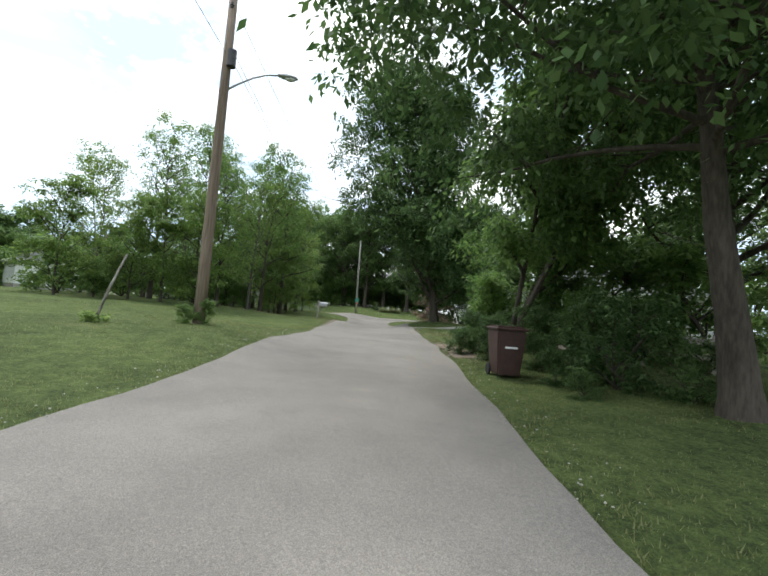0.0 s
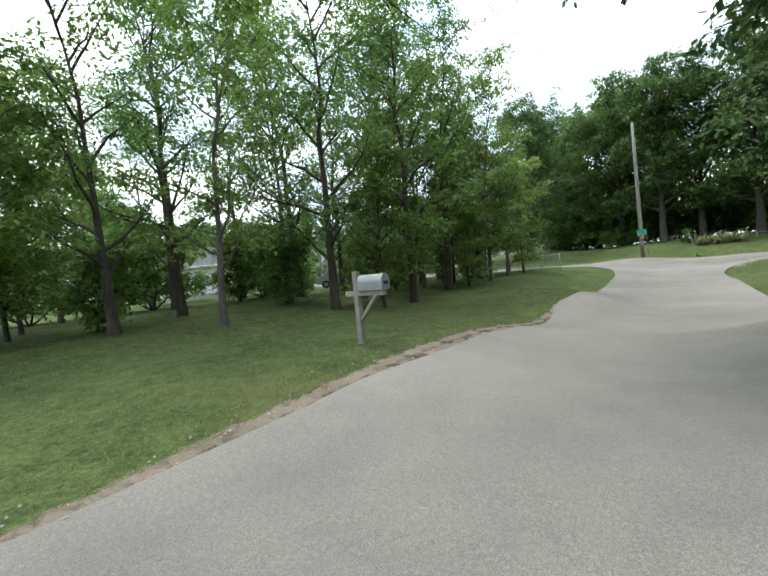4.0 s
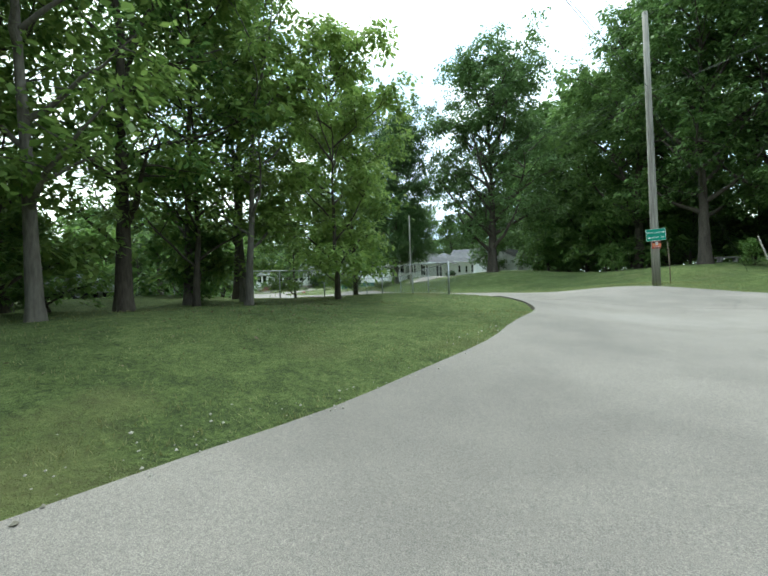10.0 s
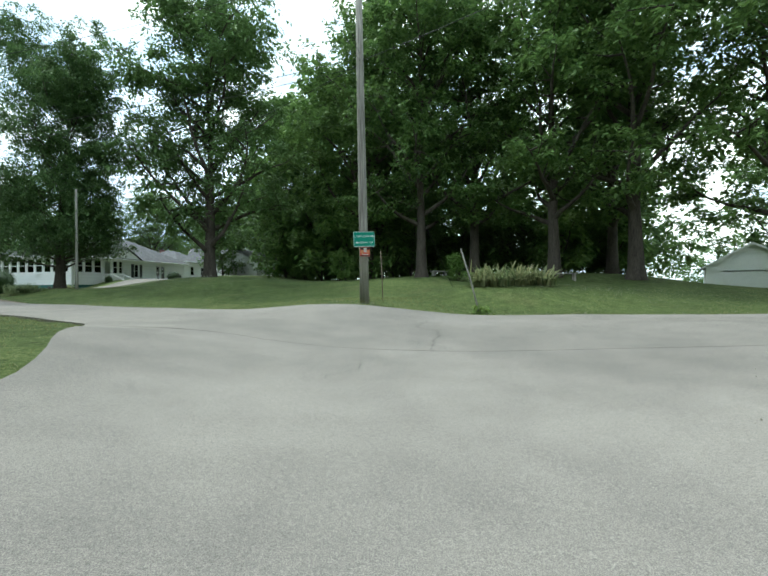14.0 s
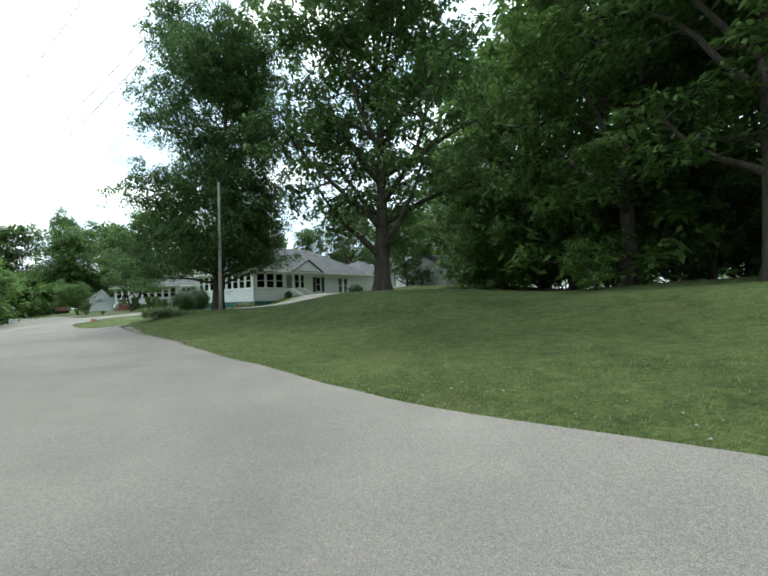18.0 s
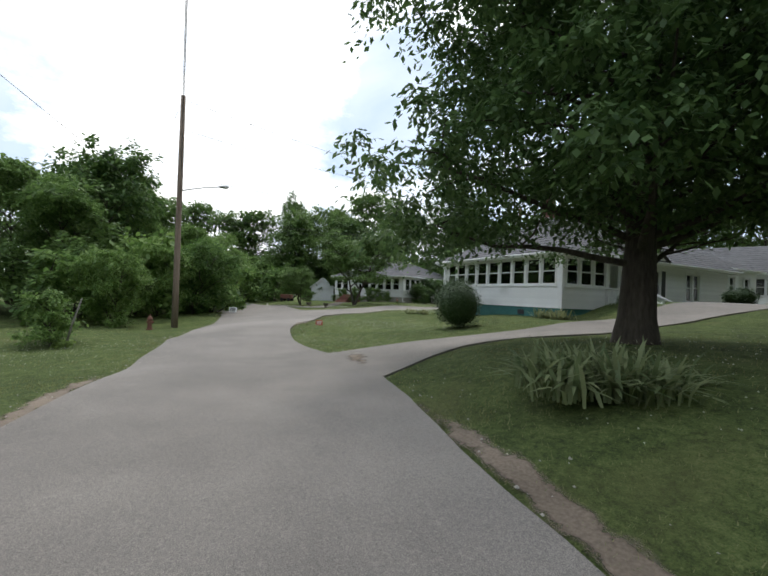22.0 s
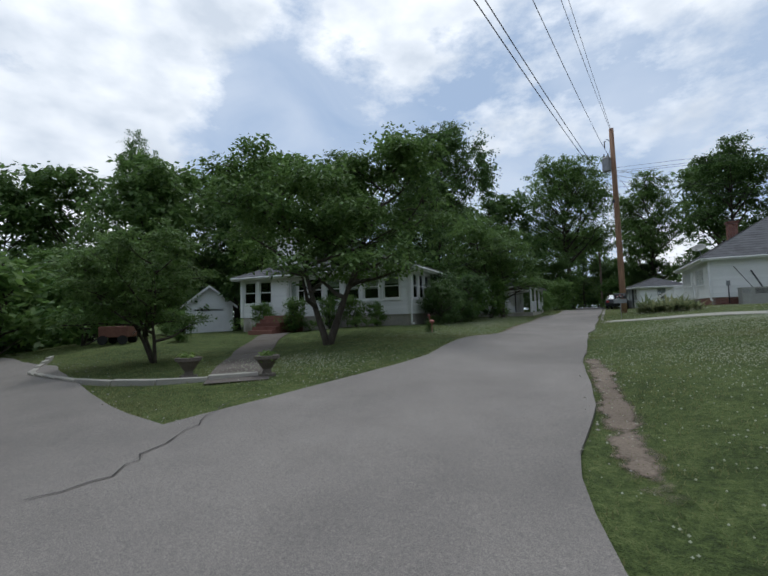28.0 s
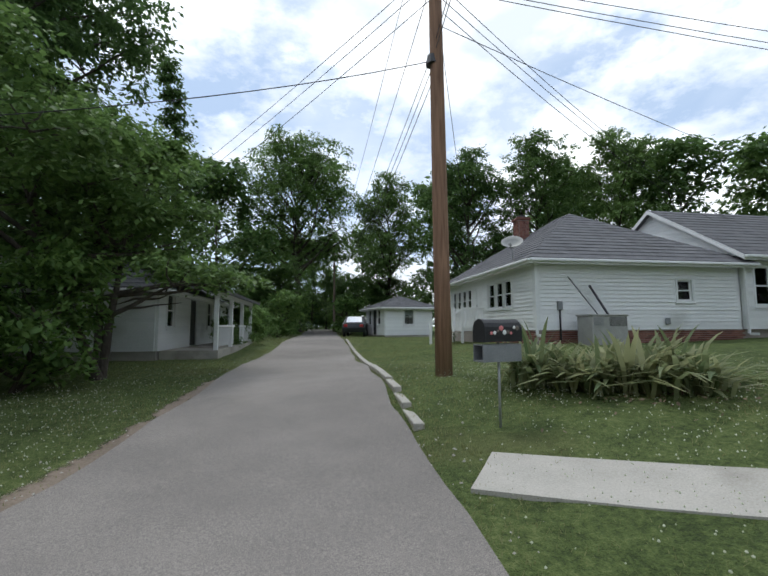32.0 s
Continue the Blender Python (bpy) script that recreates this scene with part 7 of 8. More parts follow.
def ac_unit(x, y, turn):
    t = thing("air_conditioner", pose(x, y, ground_z(x, y), 0, 0, turn), "beige outdoor air conditioning unit against a house", "air conditioner")
    part("cabinet", boxm(-0.62, -0.4, 0.0, 0.62, 0.4, 0.92, 0.02), M_ACBOX, t)
    part("top_cover", boxm(-0.65, -0.43, 0.92, 0.65, 0.43, 0.97, 0.015), M_ACBOX, t)
    part("pad", boxm(-0.75, -0.5, -0.15, 0.75, 0.5, 0.0), M_CONC, t)
    # Flat dark plate; the shade behind the slats is put into its colour.
    part("grille_recess", boxm(-0.02, -0.402, 0.6, 0.58, -0.39, 0.88), M_DKSTEEL, t)
    for k in range(14):
        part("grille_slat", boxm(0.0 + k * 0.041, -0.415, 0.61, 0.016 + k * 0.041, -0.403, 0.87), M_ACBOX, t)
    part("side_panel", boxm(-0.58, -0.412, 0.62, -0.25, -0.402, 0.86), M_TRANS, t)
    for k in range(8):
        part("grille_slat", boxm(-0.57, -0.42, 0.63 + k * 0.028, -0.26, -0.413, 0.642 + k * 0.028), M_ACBOX, t)


ac_unit(-33.55, 64.35, 0)
for a, b, r in (((-33.0, 64.2, ground_z(-33, 64.2)), (-34.2, 65.1, 2.5), 0.018), ((-32.7, 64.3, ground_z(-32.7, 64.3)), (-33.4, 65.1, 2.2), 0.04)):
    ob = rod([a, b], r, M_DKSTEEL, "leaning_pipe", None, 8)
    tagged(ob, "dark pipe leaning against a white wall", "pipe", "leaning pipes")


def dish(x, y, z):
    t = thing("satellite_dish", pose(x, y, z, 0, 0, 0), "grey satellite dish on a roof edge", "satellite dish")
    rod([(0, 0, 0), (0, 0, 0.35), (-0.08, -0.1, 0.6)], 0.022, M_STEEL, "mast", t, 8)
    bm = bmesh.new()
    bmesh.ops.create_uvsphere(bm, u_segments=20, v_segments=12, radius=0.6)
    bmesh.ops.delete(bm, geom=[v for v in bm.verts if v.co.z > -0.36], context="VERTS")
    bmesh.ops.translate(bm, verts=bm.verts, vec=(0, 0, 0.6))
    bmesh.ops.solidify(bm, geom=bm.faces[:], thickness=0.015)
    put(part("reflector", bm, M_ACBOX, t, smooth=True), pose(-0.05, -0.1, 0.68, 48, 0, -30) @ Matrix.Diagonal((0.95, 0.8, 1, 1)))
    rod([(-0.06, -0.1, 0.52), (-0.3, -0.42, 0.62)], 0.014, M_STEEL, "feed_arm", t, 6)
    part("feed_horn", boxm(-0.36, -0.5, 0.58, -0.26, -0.4, 0.68, 0.01), M_ACBOX, t)


dish(-35.45, 66.6, 3.15)


def board_rails(x, y, turn):
    t = thing("board_fence", gpose(x, y, turn), "low fence of two pale weathered boards", "fence")
    for z in (0.28, 0.62):
        part("board", boxm(-1.6, -0.02, z, 1.6, 0.02, z + 0.14, 0.004), M_OLDWOOD, t)
    for s in (-1.4, 0.1, 1.45):
        part("post", boxm(s - 0.05, 0.02, -0.3, s + 0.05, 0.12, 0.85, 0.006), M_OLDWOOD, t)


board_rails(-11.4, -46.6, -62)


def leaning_stake(x, y, lean, h, label):
    t = thing("leaning_stake", gpose(x, y), label, "stake")
    rod([(0, 0, -0.2), (lean[0] * h * 0.5, lean[1] * h * 0.5, h * 0.5), (lean[0] * h, lean[1] * h, h)], [0.035, 0.03, 0.022], M_POLEG, "stick", t, 7)
    rng = np.random.default_rng(int(abs(x * 9)))
    v, f = leaf_cloud(np.array([[0.02, 0, 0.1]]), np.array([0.32]), 360, 0.13, rng, 0.2, 0.7)
    mesh_np("weed", v, f, M_LEAFL, t)


leaning_stake(-23.9, -42.6, (0.3, 0.15), 1.7, "thin leaning stick with weeds at its foot in a lawn")
leaning_stake(-36.6, 20.6, (0.35, 0.2), 1.6, "thin leaning stake beside a sapling in a lawn")
leaning_stake(0.3, 11.0, (-0.24, 0.2), 2.25, "thin leaning stick on a grassy bank")
for x, y, s, lab in ((-21.7, -41.2, 0.32, "weeds growing round the foot of a pole"), (-22.0, -41.5, 0.25, "weeds growing round the foot of a pole"), (-36.9, 20.3, 0.75, "small leafy sapling in a lawn"), (-38.2, 20.6, 0.5, "small leafy sapling in a lawn")):
    plant(T_BUSH, x, y, s, None, lab)

# bushes along the lanes and houses
trees_at(T_SCRUB, [(-48.7, 53.4, 0.95), (-48.6, 55.6, 1.25), (-48.9, 54.5, 0.8)], "dark leafy shrub in front of a white house", "house shrubs")
for spots, lab, grp in (
    ([(-10.6, -42.5, 1.1), (-10.2, -39.8, 1.2), (-9.2, -37.5, 1.3), (-10.9, -44.9, 0.8), (-8.0, -39.0, 1.2), (-8.6, -46.6, 1.3), (-7.6, -43.2, 1.6)], "dense dark shrub crowding the edge of the lane", "roadside shrubs"),
    ([(-52.0, 50.6, 0.65), (-53.6, 50.4, 0.7), (-55.6, 50.3, 0.75), (-57.5, 50.2, 0.7), (-48.3, 58.0, 1.2), (-47.9, 60.2, 1.1), (-51.0, 50.7, 0.5)], "leafy shrub in front of a white house", "house shrubs"),
    ([(-46.6, 71.5, 0.6), (-46.5, 74.0, 0.75), (-46.4, 76.8, 0.8), (-46.2, 80, 0.9), (-45.8, 84, 1.4), (-46.5, 90, 1.6), (-39.6, 93, 1.5), (-39.3, 100, 1.7), (-45.4, 96, 1.6), (-43.6, 118, 2.4), (-41.5, 120, 2.2), (-39.5, 118, 2.2)], "rounded green shrub beside the lane", "lane shrubs"),
    ([(-52.5, 31.6, 2.0), (-55.5, 33.5, 2.1), (-50.5, 26, 2.2), (-59, 35, 2.2), (-47.5, 22.5, 1.6), (-63, 36.0, 2.2), (-66, 41.8, 2.0), (-62, 43.5, 1.6)], "tangled green bush at the edge of the road", "hedge bushes"),
    ([(-4, 33, 2.4), (0.5, 31.5, 2.2), (4, 33.5, 2.4), (9, 31.5, 2.4), (14, 30, 2.4), (18, 27.5, 2.2), (-8, 37.5, 2.2), (11.5, 25.5, 1.8), (-3.5, 27.8, 0.9), (2.2, 19.2, 0.6), (-11, 46, 1.6)], "dark undergrowth below tall trees", "undergrowth"),
    ([(-26, -15, 1.3), (-22, -3, 1.2), (-28, 3, 1.5), (-31, -6, 1.6), (-33, -20, 1.6), (-24, -23.4, 0.9), (-35, -10, 1.8), (-25.5, 8.5, 1.5), (-30, 11, 1.5), (-29.5, -24.6, 1.0), (-34, 2, 1.8), (-22.6, -16.4, 1.1), (-20.8, -7.4, 1.1), (-18.6, -3.6, 1.0), (-17.4, -0.6, 0.9), (-27, -12, 1.6), (-25, -2.5, 1.6), (-22.6, 3.5, 1.5), (-30, -16.5, 1.7)], "undergrowth bush in the roadside woods", "woods undergrowth"),
    ([(-58, 5, 2.4), (-50, 12, 2.0), (-54, 18, 2.2), (-48, 2, 2.0), (-62, -8, 2.4), (-46, -20, 2.0), (-50, -42, 2.2), (-60, -52, 2.4), (-56, -5, 2.2), (-70, 38.5, 2.0)], "tangled bush at the far edge of a lawn", "far hedge"),
    ([(14, -18, 2.2), (16, -6, 2.4), (20, -26, 2.4), (6, -50, 2.4), (20, 8, 1.8), (28, 10, 2.2), (12, -36, 2.2), (36, 6, 2.4), (24, -8, 2.2), (4.5, -26.5, 1.0), (3, -13.5, 0.8)], "green bush behind the houses", "back hedge"),
    ([(-60, 57, 2.0), (-56, 62, 2.2), (-70, 48, 2.2), (-76, 46, 2.2), (-84, 47, 2.4), (-52, 64, 1.8), (-68, 47, 1.8), (-73, 45.8, 1.8), (-79, 47.5, 2.0), (-57, 44.5, 0.5), (-60.5, 46.5, 0.6), (-50.5, 62.0, 0.8)], "dark bush on the wooded slope", "slope bushes"),
):
    for x, y, s in spots:
        plant(T_BUSHF if s > 1.45 else T_BUSH, x, y, s, None, lab, grp)


for x, y, q in ((-70.5, 55, 1.5), (-71, 49.5, 1.5), (-76.5, 50, 1.6), (-82, 49, 1.6), (-61.5, 56, 1.4), (-57, 66, 1.3), (-88, 49, 1.6)):
    plant(T_HEDGE, x, y, q, None, "dark tangled thicket on the wooded slope", "slope bushes", 1.2)
for k in range(9):
    x = -7 + k * 3.0
    plant(T_HEDGE, x, 36.5 - 0.028 * (x + 9) ** 2 * 0.6 + (k % 3) * 0.7, 0.85 + 0.1 * (k % 4), None, "dark tangled undergrowth along the edge of the woods", "undergrowth", 1.25)
for x, y, s in ((-49.3, 27.2, 1.0), (-50.6, 30.0, 1.2), (-45.8, 24.0, 0.9), (-53.6, 31.0, 1.3)):
    plant(T_HEDGE, x, y, s, None, "tangled green bush at the edge of the road", "hedge bushes")


def flag_on_house():
    t = thing("flag", pose(-2.75, -28.1, ground_z(-2.75, -28.1) + 2.1, 0, 0, 100), "striped flag on a short staff beside a porch", "flag")
    rod([(0, 0, -0.2), (0.5, 0, 0.5)], 0.012, M_TRIM, "staff", t, 6)
    for k in range(7):
        part("stripe", boxm(0.1 + k * 0.012, -0.006, 0.28 - k * 0.09, 0.75, 0.006, 0.36 - k * 0.09), M_REDC if k % 2 == 0 else M_WHITE, t)
    part("canton", boxm(0.1, -0.01, -0.02, 0.42, 0.01, 0.36), M_BLUE, t)


flag_on_house()

# ---- paths, kerbs and bare ground ----
strip("path_front", [(-41.2, 55.8, 0.36, 0.5), (-38.5, 54.0, 0.33, 0.36), (-34, 51.8, 0.33, 0.36), (-27, 48.8, 0.36, 0.36)], M_CONC, 0.03, "pale concrete path crossing a lawn", "path", ragged=0.02, seed=21)
strip("path_garden", [(-47.6, 38.9, 0.6, 0.6), (-50.2, 41.8, 0.55, 0.55), (-53.0, 45.2, 0.55, 0.55), (-56.2, 49.5, 0.6, 0.6)], M_PATH, 0.03, "worn grey-brown path leading to front steps", "path", ragged=0.08, seed=22)
strip("drive_culvert", [(-10.4, -28.3, 0.5, 0.5), (-7.0, -27.4, 0.5, 0.5), (-3.5, -26.5, 0.5, 0.5)], M_CONC, 0.05, "pale concrete slab crossing a ditch", "path", ragged=0.02, seed=23)
strip("drive_house", [(-12.6, -41.5, 1.0, 1.0), (-9.5, -40.8, 1.2, 1.2), (-5.0, -39.5, 1.2, 1.2)], M_PATH, 0.028, "leaf-strewn earth drive entering a shady garden", "driveway", ragged=0.15, seed=24)
def bare_earth(pts, wide, label="patchy bare earth along the road edge", lift=0.024, material=None):
    """A sheet of soil along a road edge, thinning out to both sides."""
    c = smooth_line([(x, y, 0, 0) for x, y in pts], 0.3)
    t = np.gradient(c[:, :2], axis=0)
    t /= np.linalg.norm(t, axis=1, keepdims=True)
    nrm = np.stack([-t[:, 1], t[:, 0]], 1)
    ks = np.linspace(-1, 1, 7)
    rows = [c[:, :2] + nrm * wide * k for k in ks]
    v = np.stack([np.column_stack([r, hz(r[:, 0], r[:, 1]) + lift]) for r in rows], 1)
    n, m = v.shape[:2]
    i, j = np.meshgrid(np.arange(n - 1), np.arange(m - 1), indexing="ij")
    f = np.stack([i * m + j, i * m + j + 1, (i + 1) * m + j + 1, (i + 1) * m + j], -1).reshape(-1, 4)
    ob = mesh_np("bare_earth", v.reshape(-1, 3), f[:, ::-1], material or M_SCUFF)
    ends = np.minimum(1, np.minimum(np.arange(n), np.arange(n)[::-1]) / 7.0)
    cover = (1 - np.abs(ks)[None, :] ** 1.5) * ends[:, None]
    ob.data.attributes.new("cover", "FLOAT", "POINT").data.foreach_set("value", cover.ravel().astype(np.float32))
    tagged(ob, label, "soil", kind="structure")


for pts, wide in (([(-32.4, 26.1), (-33.8, 26.9), (-35.1, 27.8), (-36.4, 29.1), (-37.3, 30.3), (-38.2, 32)], 0.5), ([(-41.2, 35.6), (-41.4, 38), (-41.6, 41), (-41.9, 45)], 0.36), ([(-13.0, -37), (-11.3, -32), (-9.8, -28)], 0.6), ([(-16.5, -33), (-15.2, -28.5), (-14.1, -25), (-12.5, -19)], 0.8), ([(-15.0, -45.5), (-13.9, -42.5), (-13.0, -39.5), (-12.6, -37)], 0.9), ([(-28.6, 25.7), (-28.9, 26.7), (-28.4, 28.3)], 0.4), ([(-45.2, 50), (-44.9, 56), (-44.7, 63)], 0.35), ([(-4.2, 11.6), (-3.4, 11.6), (-2.4, 11.4)], 0.7), ([(-14.3, 16.9), (-19.5, 19.8), (-24, 22.4)], 0.3), ([(-17.8, 14.0), (-23.4, 17.0), (-30, 20.5)], 0.35), ([(-19.2, -41.5), (-16.6, -32), (-14.2, -24), (-11.6, -14)], 0.3)):
    bare_earth(pts, wide * 0.8)
bare_earth([(-2.4, -2.6), (-1.65, -0.8), (0.0, 1.3), (2.5, 2.6), (5, 2.4), (9, 1.2)], 0.95, "pale sandy gravel spilling over the road edge", 0.03, M_GRAVEL)
bare_earth([(-29.0, 25.9), (-27.6, 24.8), (-26.4, 24.0), (-25.2, 23.2)], 0.36, lift=0.062)


M_KERB = mat("old_tan_kerb", (0.16, 0.135, 0.10), (0.36, 0.315, 0.25), 2.2, 0.95, 0.5, fine=40, stain=(0.10, 0.08, 0.055), stain_at=0.55)


def kerb_line(pts, label, h=0.13, w=0.14, material=None):
    """Separate kerb stones laid along a line."""
    c = smooth_line([(x, y, 0, 0) for x, y in pts], 0.3)
    t = thing("kerb", pose(0, 0, 0), label, "kerb", kind="structure")
    i = 0
    rng = random.Random(3)
    while i + 3 < len(c):
        a, b = c[i, :2], c[i + 3, :2]
        L, ang = float(np.linalg.norm(b - a)), math.degrees(math.atan2(b[1] - a[1], b[0] - a[0]))
        z = ground_z(*a)
        put(part("kerb_stone", boxm(0.006, -w / 2, -0.2, L - 0.006, w / 2, h, 0.012), material or M_CONC, t), pose(a[0], a[1], z + rng.uniform(-0.012, 0.012), rng.uniform(-2, 2), 0, ang))
        i += 3


kerb_line([(-59.6, 41.3), (-55.5, 39.0), (-51.3, 37.9), (-49.0, 38.3), (-47.4, 39.7)], "low concrete kerb round a garden corner", 0.1)
kerb_line([(-41.45, 57.2), (-41.35, 60), (-41.3, 64), (-41.2, 70), (-41.0, 78)], "broken pale kerb stones beside the lane", 0.06)
kerb_line([(-12.2, -34.6), (-11.2, -31.6), (-10.6, -29.6)], "broken tan kerb stones among leaves beside the lane", 0.05, 0.3, M_KERB)


def red_cart(x, y):
    t = thing("garden_cart", gpose(x, y, 30), "small red garden cart by a path", "garden cart")
    part("tray", boxm(-0.6, -0.35, 0.3, 0.6, 0.35, 0.75, 0.02), M_HYD, t)
    for sx in (-0.4, 0.4):
        for sy in (-0.36, 0.36):
            bm = bmesh.new()
            bmesh.ops.create_cone(bm, cap_ends=True, segments=16, radius1=0.19, radius2=0.19, depth=0.08, matrix=pose(sx, sy, 0.19, 90, 0, 0))
            part("wheel", bm, M_TYRE, t)
    rod([(0.6, 0, 0.4), (1.1, 0, 0.9)], 0.018, M_STEEL, "handle", t, 6)


red_cart(-59.5, 43.6)


def road_cracks():
    """Dark open cracks and worn scars in the old asphalt."""
    rng = np.random.default_rng(8)
    chunks = []
    for x, y, ang, L in ((-3.4, 5.6, 2.6, 2.6), (-2.6, 4.6, 2.2, 1.6), (-1.5, 5.2, 0.3, 1.8), (1.5, 5.0, 0.2, 2.2), (3.2, 6.0, 0.1, 1.5), (-4.9, 3.0, 1.2, 1.4), (-0.4, 7.2, 0.2, 2.6), (2.6, 3.9, -0.3, 1.7)):
        n = 14
        a = ang + rng.normal(0, 0.5, n)
        p = np.cumsum(np.stack([np.cos(a), np.sin(a)], 1) * L / n, 0) + (x, y)
        w = rng.uniform(0.003, 0.010, n)
        z = hz(p[:, 0], p[:, 1]) + 0.058
        side = np.stack([-np.sin(a), np.cos(a)], 1) * w[:, None]
        v = np.concatenate([np.column_stack([p - side, z]), np.column_stack([p + side, z])])
        i = np.arange(n - 1)
        chunks.append((v, np.stack([i, i + 1, n + i + 1, n + i], 1)))
    for line in ([(-45.1, 34.2), (-45.7, 35.0), (-45.6, 35.5), (-46.0, 36.6), (-46.5, 37.7), (-46.6, 38.5)], [(-48.2, 34.2), (-47.0, 34.5), (-45.8, 34.85)], [(-2.6, 9.4), (-2.2, 8.2), (-2.7, 7.3), (-2.5, 6.2), (-3.0, 4.7)], [(-0.9, 7.7), (0.3, 7.2), (1.6, 7.0)], [(-0.3, 8.5), (0.9, 8.2), (2.2, 7.6)]):
        c = smooth_line([(x, y, 0, 0) for x, y in line], 0.16)[:, :2]
        n = len(c)
        c = c + rng.normal(0, 0.06, c.shape)
        d = np.gradient(c, axis=0)
        d /= np.linalg.norm(d, axis=1, keepdims=True)
        side = np.stack([-d[:, 1], d[:, 0]], 1) * rng.uniform(0.003, 0.013, n)[:, None]
        z = hz(c[:, 0], c[:, 1]) + 0.058
        v = np.concatenate([np.column_stack([c - side, z]), np.column_stack([c + side, z])])
        i = np.arange(n - 1)
        i = i[rng.random(n - 1) > 0.12]
        chunks.append((v, np.stack([i, i + 1, n + i + 1, n + i], 1)))
    v, f = merge(chunks)
    ob = mesh_np("road_cracks", v, f, mat("crack_tar", (0.05, 0.047, 0.043), (0.11, 0.10, 0.09), 9, 0.95, 0.3))
    tagged(ob, "dark open cracks in the old asphalt", "crack", kind="stuff")


road_cracks()

# ---- grass, clover and litter ----
LINES = [smooth_line(q, 0.8) for q in (ROAD_A, ROAD_B, ROAD_C, DRIVE_H)]


def on_road(x, y, margin=0.0):
    hit = np.zeros(len(x), bool)
    for c in LINES:
        for s in range(0, len(x), 20000):
            e = slice(s, s + 20000)
            d = (x[e, None] - c[:, 0]) ** 2 + (y[e, None] - c[:, 1]) ** 2
            k = d.argmin(1)
            t = np.gradient(c[:, :2], axis=0)[k]
            t /= np.linalg.norm(t, axis=1, keepdims=True)
            off = (x[e] - c[k, 0]) * -t[:, 1] + (y[e] - c[k, 1]) * t[:, 0]
            lon = (x[e] - c[k, 0]) * t[:, 0] + (y[e] - c[k, 1]) * t[:, 1]
            near = (np.abs(lon) < 1.0) & (np.sqrt(d[np.arange(len(k)), k]) < 9)
            hit[e] |= near & (off < c[k, 2] + margin) & (off > -c[k, 3] - margin)
    return hit


def scatter(line, a, b, n, rng, near=0.0, far=7.0, power=1.7):
    """Random spots on both sides of a road, thickest at its edge."""
    c = smooth_line(line, 0.8)
    t = np.gradient(c[:, :2], axis=0)
    t /= np.linalg.norm(t, axis=1, keepdims=True)
    k = rng.integers(int(a * len(c)), max(int(b * len(c)), 1), n)
    s = rng.choice([-1, 1], n)
    d = near + (far - near) * rng.random(n) ** power
    w = np.where(s > 0, c[k, 2], c[k, 3])
    x = c[k, 0] - t[k, 1] * s * (w + d) + rng.normal(0, 0.3, n)
    y = c[k, 1] + t[k, 0] * s * (w + d) + rng.normal(0, 0.3, n)
    ok = ~on_road(x, y, -0.08)
    return x[ok], y[ok]


def blades(x, y, h, rng, w=0.006, lean=0.5):
    n = len(x)
    z = hz(x, y) - 0.01
    a = rng.uniform(0, 6.28, n)
    L = h * rng.uniform(0.5, 1.3, n)
    o = L * rng.uniform(0.1, lean, n)
    ww = w * rng.uniform(0.7, 1.5, n)
    b0 = np.stack([x - np.sin(a) * ww, y + np.cos(a) * ww, z], 1)
    b1 = np.stack([x + np.sin(a) * ww, y - np.cos(a) * ww, z], 1)
    tip = np.stack([x + np.cos(a) * o, y + np.sin(a) * o, z + L], 1)
    return np.stack([b0, b1, tip], 1).reshape(-1, 3), np.arange(n * 3).reshape(n, 3)


def build_grass():
    rng = np.random.default_rng(77)
    chunks = []
    for line, a, b, n, far in ((ROAD_A, 0.12, 0.93, 52000, 9.0), (ROAD_B, 0.28, 0.78, 60000, 9.0), (ROAD_C, 0.08, 0.7, 60000, 8.0)):
        x, y = scatter(line, a, b, n, rng, -0.1, far)
        x, y = np.repeat(x, 3) + rng.normal(0, 0.035, len(x) * 3), np.repeat(y, 3) + rng.normal(0, 0.035, len(y) * 3)
        chunks.append(blades(x, y, 0.045, rng, 0.006, 1.2))
        x, y = scatter(line, a, b, n // 40, rng, -0.15, 1.2)
        x, y = np.repeat(x, 4) + rng.normal(0, 0.05, len(x) * 4), np.repeat(y, 4) + rng.normal(0, 0.05, len(y) * 4)
        chunks.append(blades(x, y, 0.065, rng, 0.006, 1.3))
    v, f = merge(chunks)
    tagged(mesh_np("grass", v, f, M_BLADE), "short green grass blades along lawns and verges", "grass", kind="stuff")


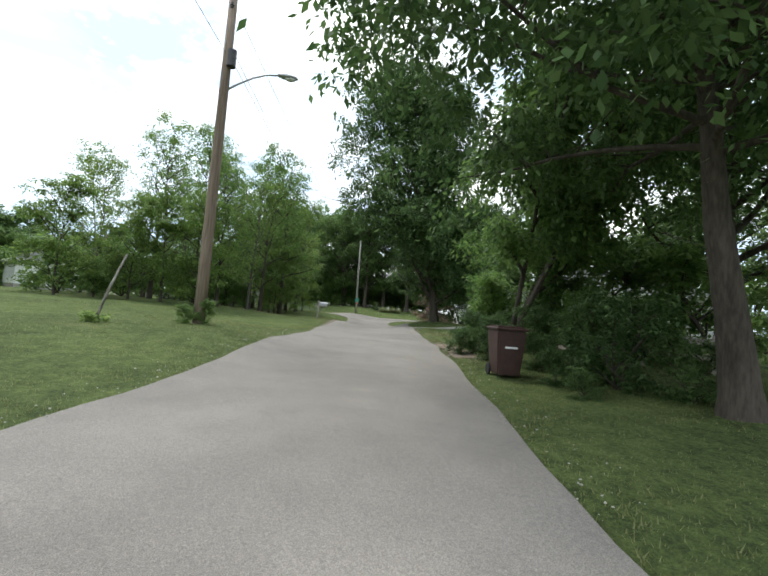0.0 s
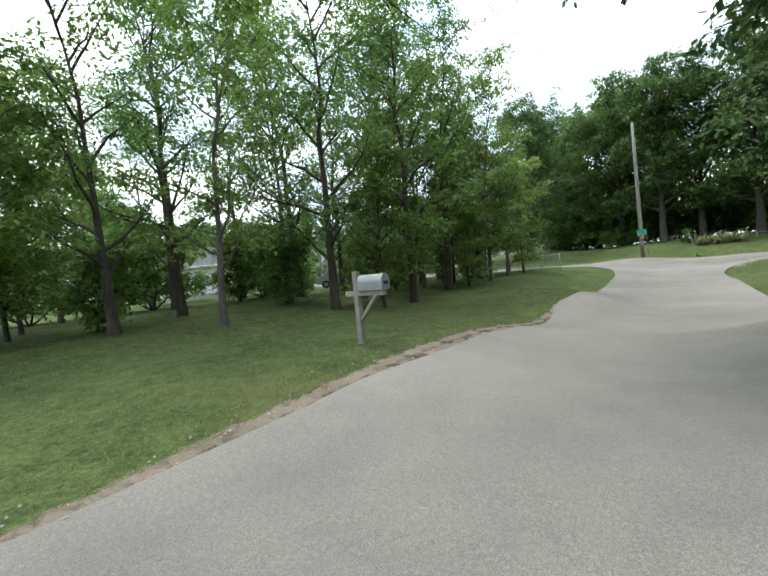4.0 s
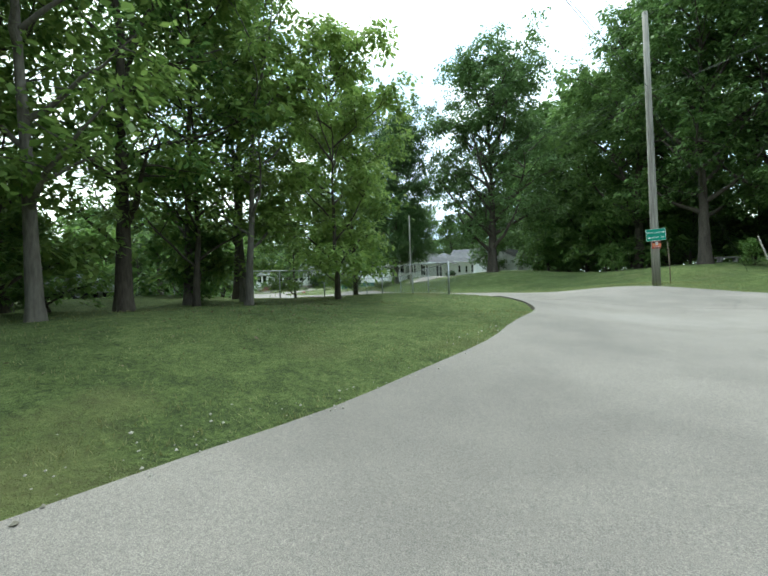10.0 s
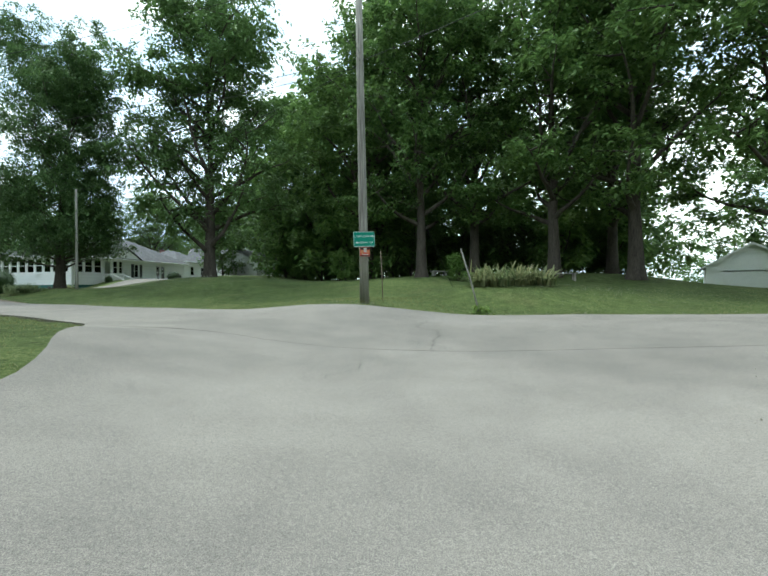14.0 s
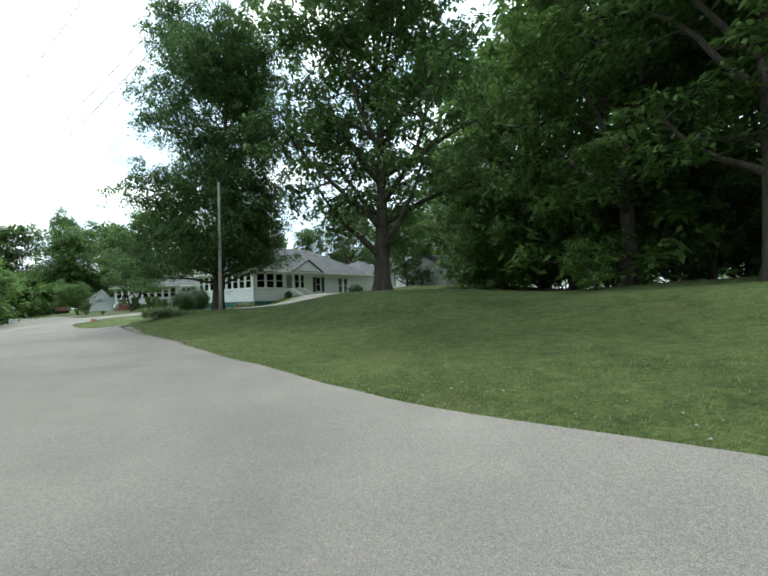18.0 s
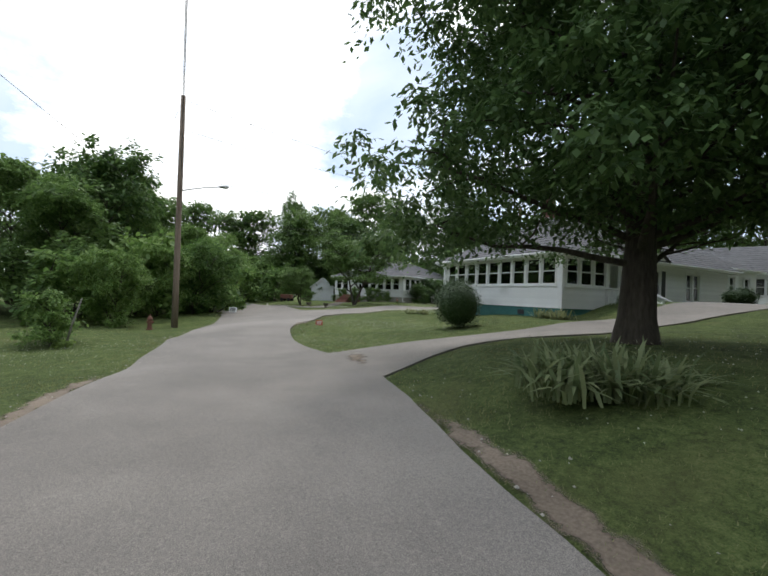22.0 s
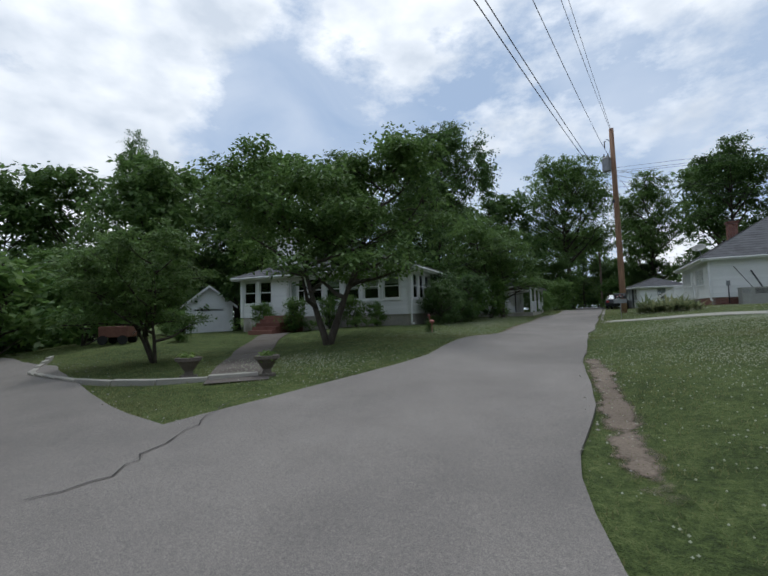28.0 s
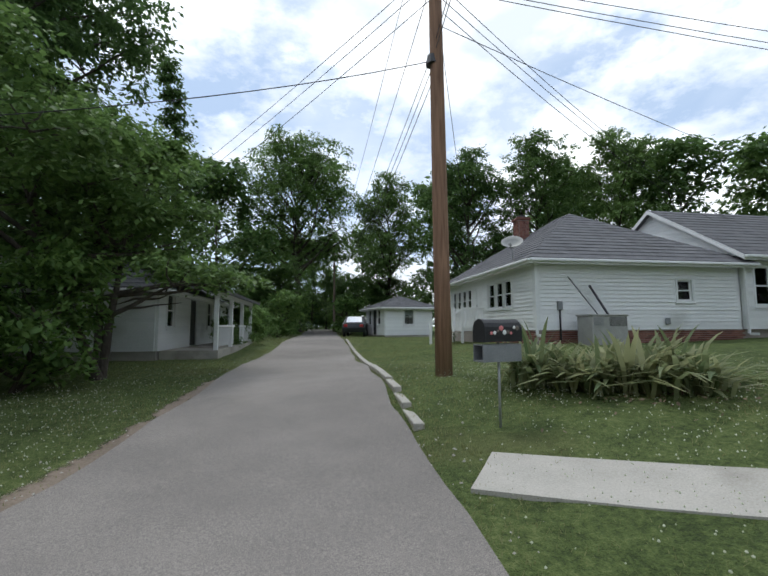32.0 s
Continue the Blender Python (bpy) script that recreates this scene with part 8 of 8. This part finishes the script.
def build_clover():
    rng = np.random.default_rng(78)
    xs, ys = [], []
    for cx, cy, rx, ry, n in ((-38.4, 46, 3.0, 9, 4200), (-34, 52, 5, 6, 1300), (-32.5, 30.5, 3.5, 2.6, 900), (-46.4, 53, 1.6, 7, 1500), (-47.5, 40.6, 1.8, 1.4, 500), (-16, 25, 6, 4, 450), (-36, 19, 4, 3, 350), (8, 14, 5, 2, 200), (-39.5, 58.5, 1.2, 2.0, 250), (-30, 26.5, 2.0, 1.4, 200)):
        n *= 3
        xs.append(cx + rng.normal(0, rx * 0.6, n))
        ys.append(cy + rng.normal(0, ry * 0.6, n))
    x, y = np.concatenate(xs), np.concatenate(ys)
    ok = ~on_road(x, y, 0.1)
    x, y = x[ok], y[ok]
    n = len(x)
    z = hz(x, y) + rng.uniform(0.05, 0.11, n)
    r = rng.uniform(0.006, 0.012, n)
    c = np.stack([x, y, z], 1)
    off = np.array([(1, 0, 0), (0, 1, 0), (-1, 0, 0), (0, -1, 0), (0, 0, 1.0), (0, 0, -0.8)])
    v = (c[:, None] + off[None] * r[:, None, None]).reshape(-1, 3)
    f = np.array([(0, 1, 4), (1, 2, 4), (2, 3, 4), (3, 0, 4), (1, 0, 5), (2, 1, 5), (3, 2, 5), (0, 3, 5)])
    faces = (np.arange(n)[:, None, None] * 6 + f).reshape(-1, 3)
    tagged(mesh_np("clover_flowers", v, faces, M_CLOVER), "small white clover blossoms dotted over the lawns", "flowers", kind="stuff")


def build_litter():
    rng = np.random.default_rng(79)
    xs, ys = [], []
    for cx, cy, rx, ry, n in ((-11.5, -41, 1.6, 4.5, 2200), (-10.4, -33, 0.9, 3.5, 900), (-13.2, -11, 2.2, 3.2, 350), (-12.2, -2, 1.6, 2.4, 150), (-38.2, 57.0, 1.2, 0.9, 250)):
        xs.append(cx + rng.normal(0, rx * 0.6, n))
        ys.append(cy + rng.normal(0, ry * 0.6, n))
    x, y = np.concatenate(xs), np.concatenate(ys)
    ok = ~on_road(x, y, -0.5)
    x, y = x[ok], y[ok]
    c = np.stack([x, y, hz(x, y) + 0.05], 1)
    v, f = leaf_cloud(c, np.full(len(c), 0.02), 1, 0.065, rng, 0, 0.2)
    tagged(mesh_np("fallen_leaves", v, f, M_LITTER), "dry fallen leaves scattered at the road edge", "leaves", kind="stuff")


def build_pebbles():
    """Loose grit and small stones along the road edges and over the junction."""
    rng = np.random.default_rng(80)
    xs, ys = [], []
    for line, a, b, n in ((ROAD_A, 0.12, 0.9, 2600), (ROAD_B, 0.3, 0.78, 2600), (ROAD_C, 0.08, 0.5, 1500)):
        x, y = scatter(line, a, b, n, rng, -0.25, 0.35, 1.0)
        xs.append(x)
        ys.append(y)
    k = rng.random(3200) ** 0.8 * 11
    xs.append(-2.0 + k + rng.normal(0, 0.35, 3200))
    ys.append(np.interp(k, [0, 1.5, 3.5, 6, 11], [-2.3, -0.2, 1.5, 2.6, 1.4]) + rng.normal(0.2, 0.45, 3200))
    x, y = np.concatenate(xs), np.concatenate(ys)
    n = len(x)
    r = rng.uniform(0.006, 0.02, n) * rng.uniform(0.6, 1.3, n)
    c = np.stack([x, y, hz(x, y) + 0.045 + r * 0.4], 1)
    off = np.array([(1, 0, 0), (0, 1, 0), (-1, 0, 0), (0, -1, 0), (0, 0, 0.7), (0, 0, -0.6)])
    off = off[None] * rng.uniform(0.6, 1.3, (n, 6, 1))
    v = (c[:, None] + off * r[:, None, None]).reshape(-1, 3)
    f = np.array([(0, 1, 4), (1, 2, 4), (2, 3, 4), (3, 0, 4), (1, 0, 5), (2, 1, 5), (3, 2, 5), (0, 3, 5)])
    tagged(mesh_np("pebbles", v, (np.arange(n)[:, None, None] * 6 + f).reshape(-1, 3), M_CONC), "loose pale grit along the road edge", "gravel", kind="stuff")


build_pebbles()
build_grass()
build_clover()
build_litter()

for proto in (T_MAPLE, T_OAK, T_WOOD, T_WOOD2, T_EDGE, T_SWEEP, T_DOG, T_LANE, T_DRIVE, T_NEAR, T_FORK, T_CROWN, T_FAR, T_SPRUCE, T_BUSH, T_SCRUB, T_BUSHF, T_HEDGE, T_DRY):
    forget(proto)
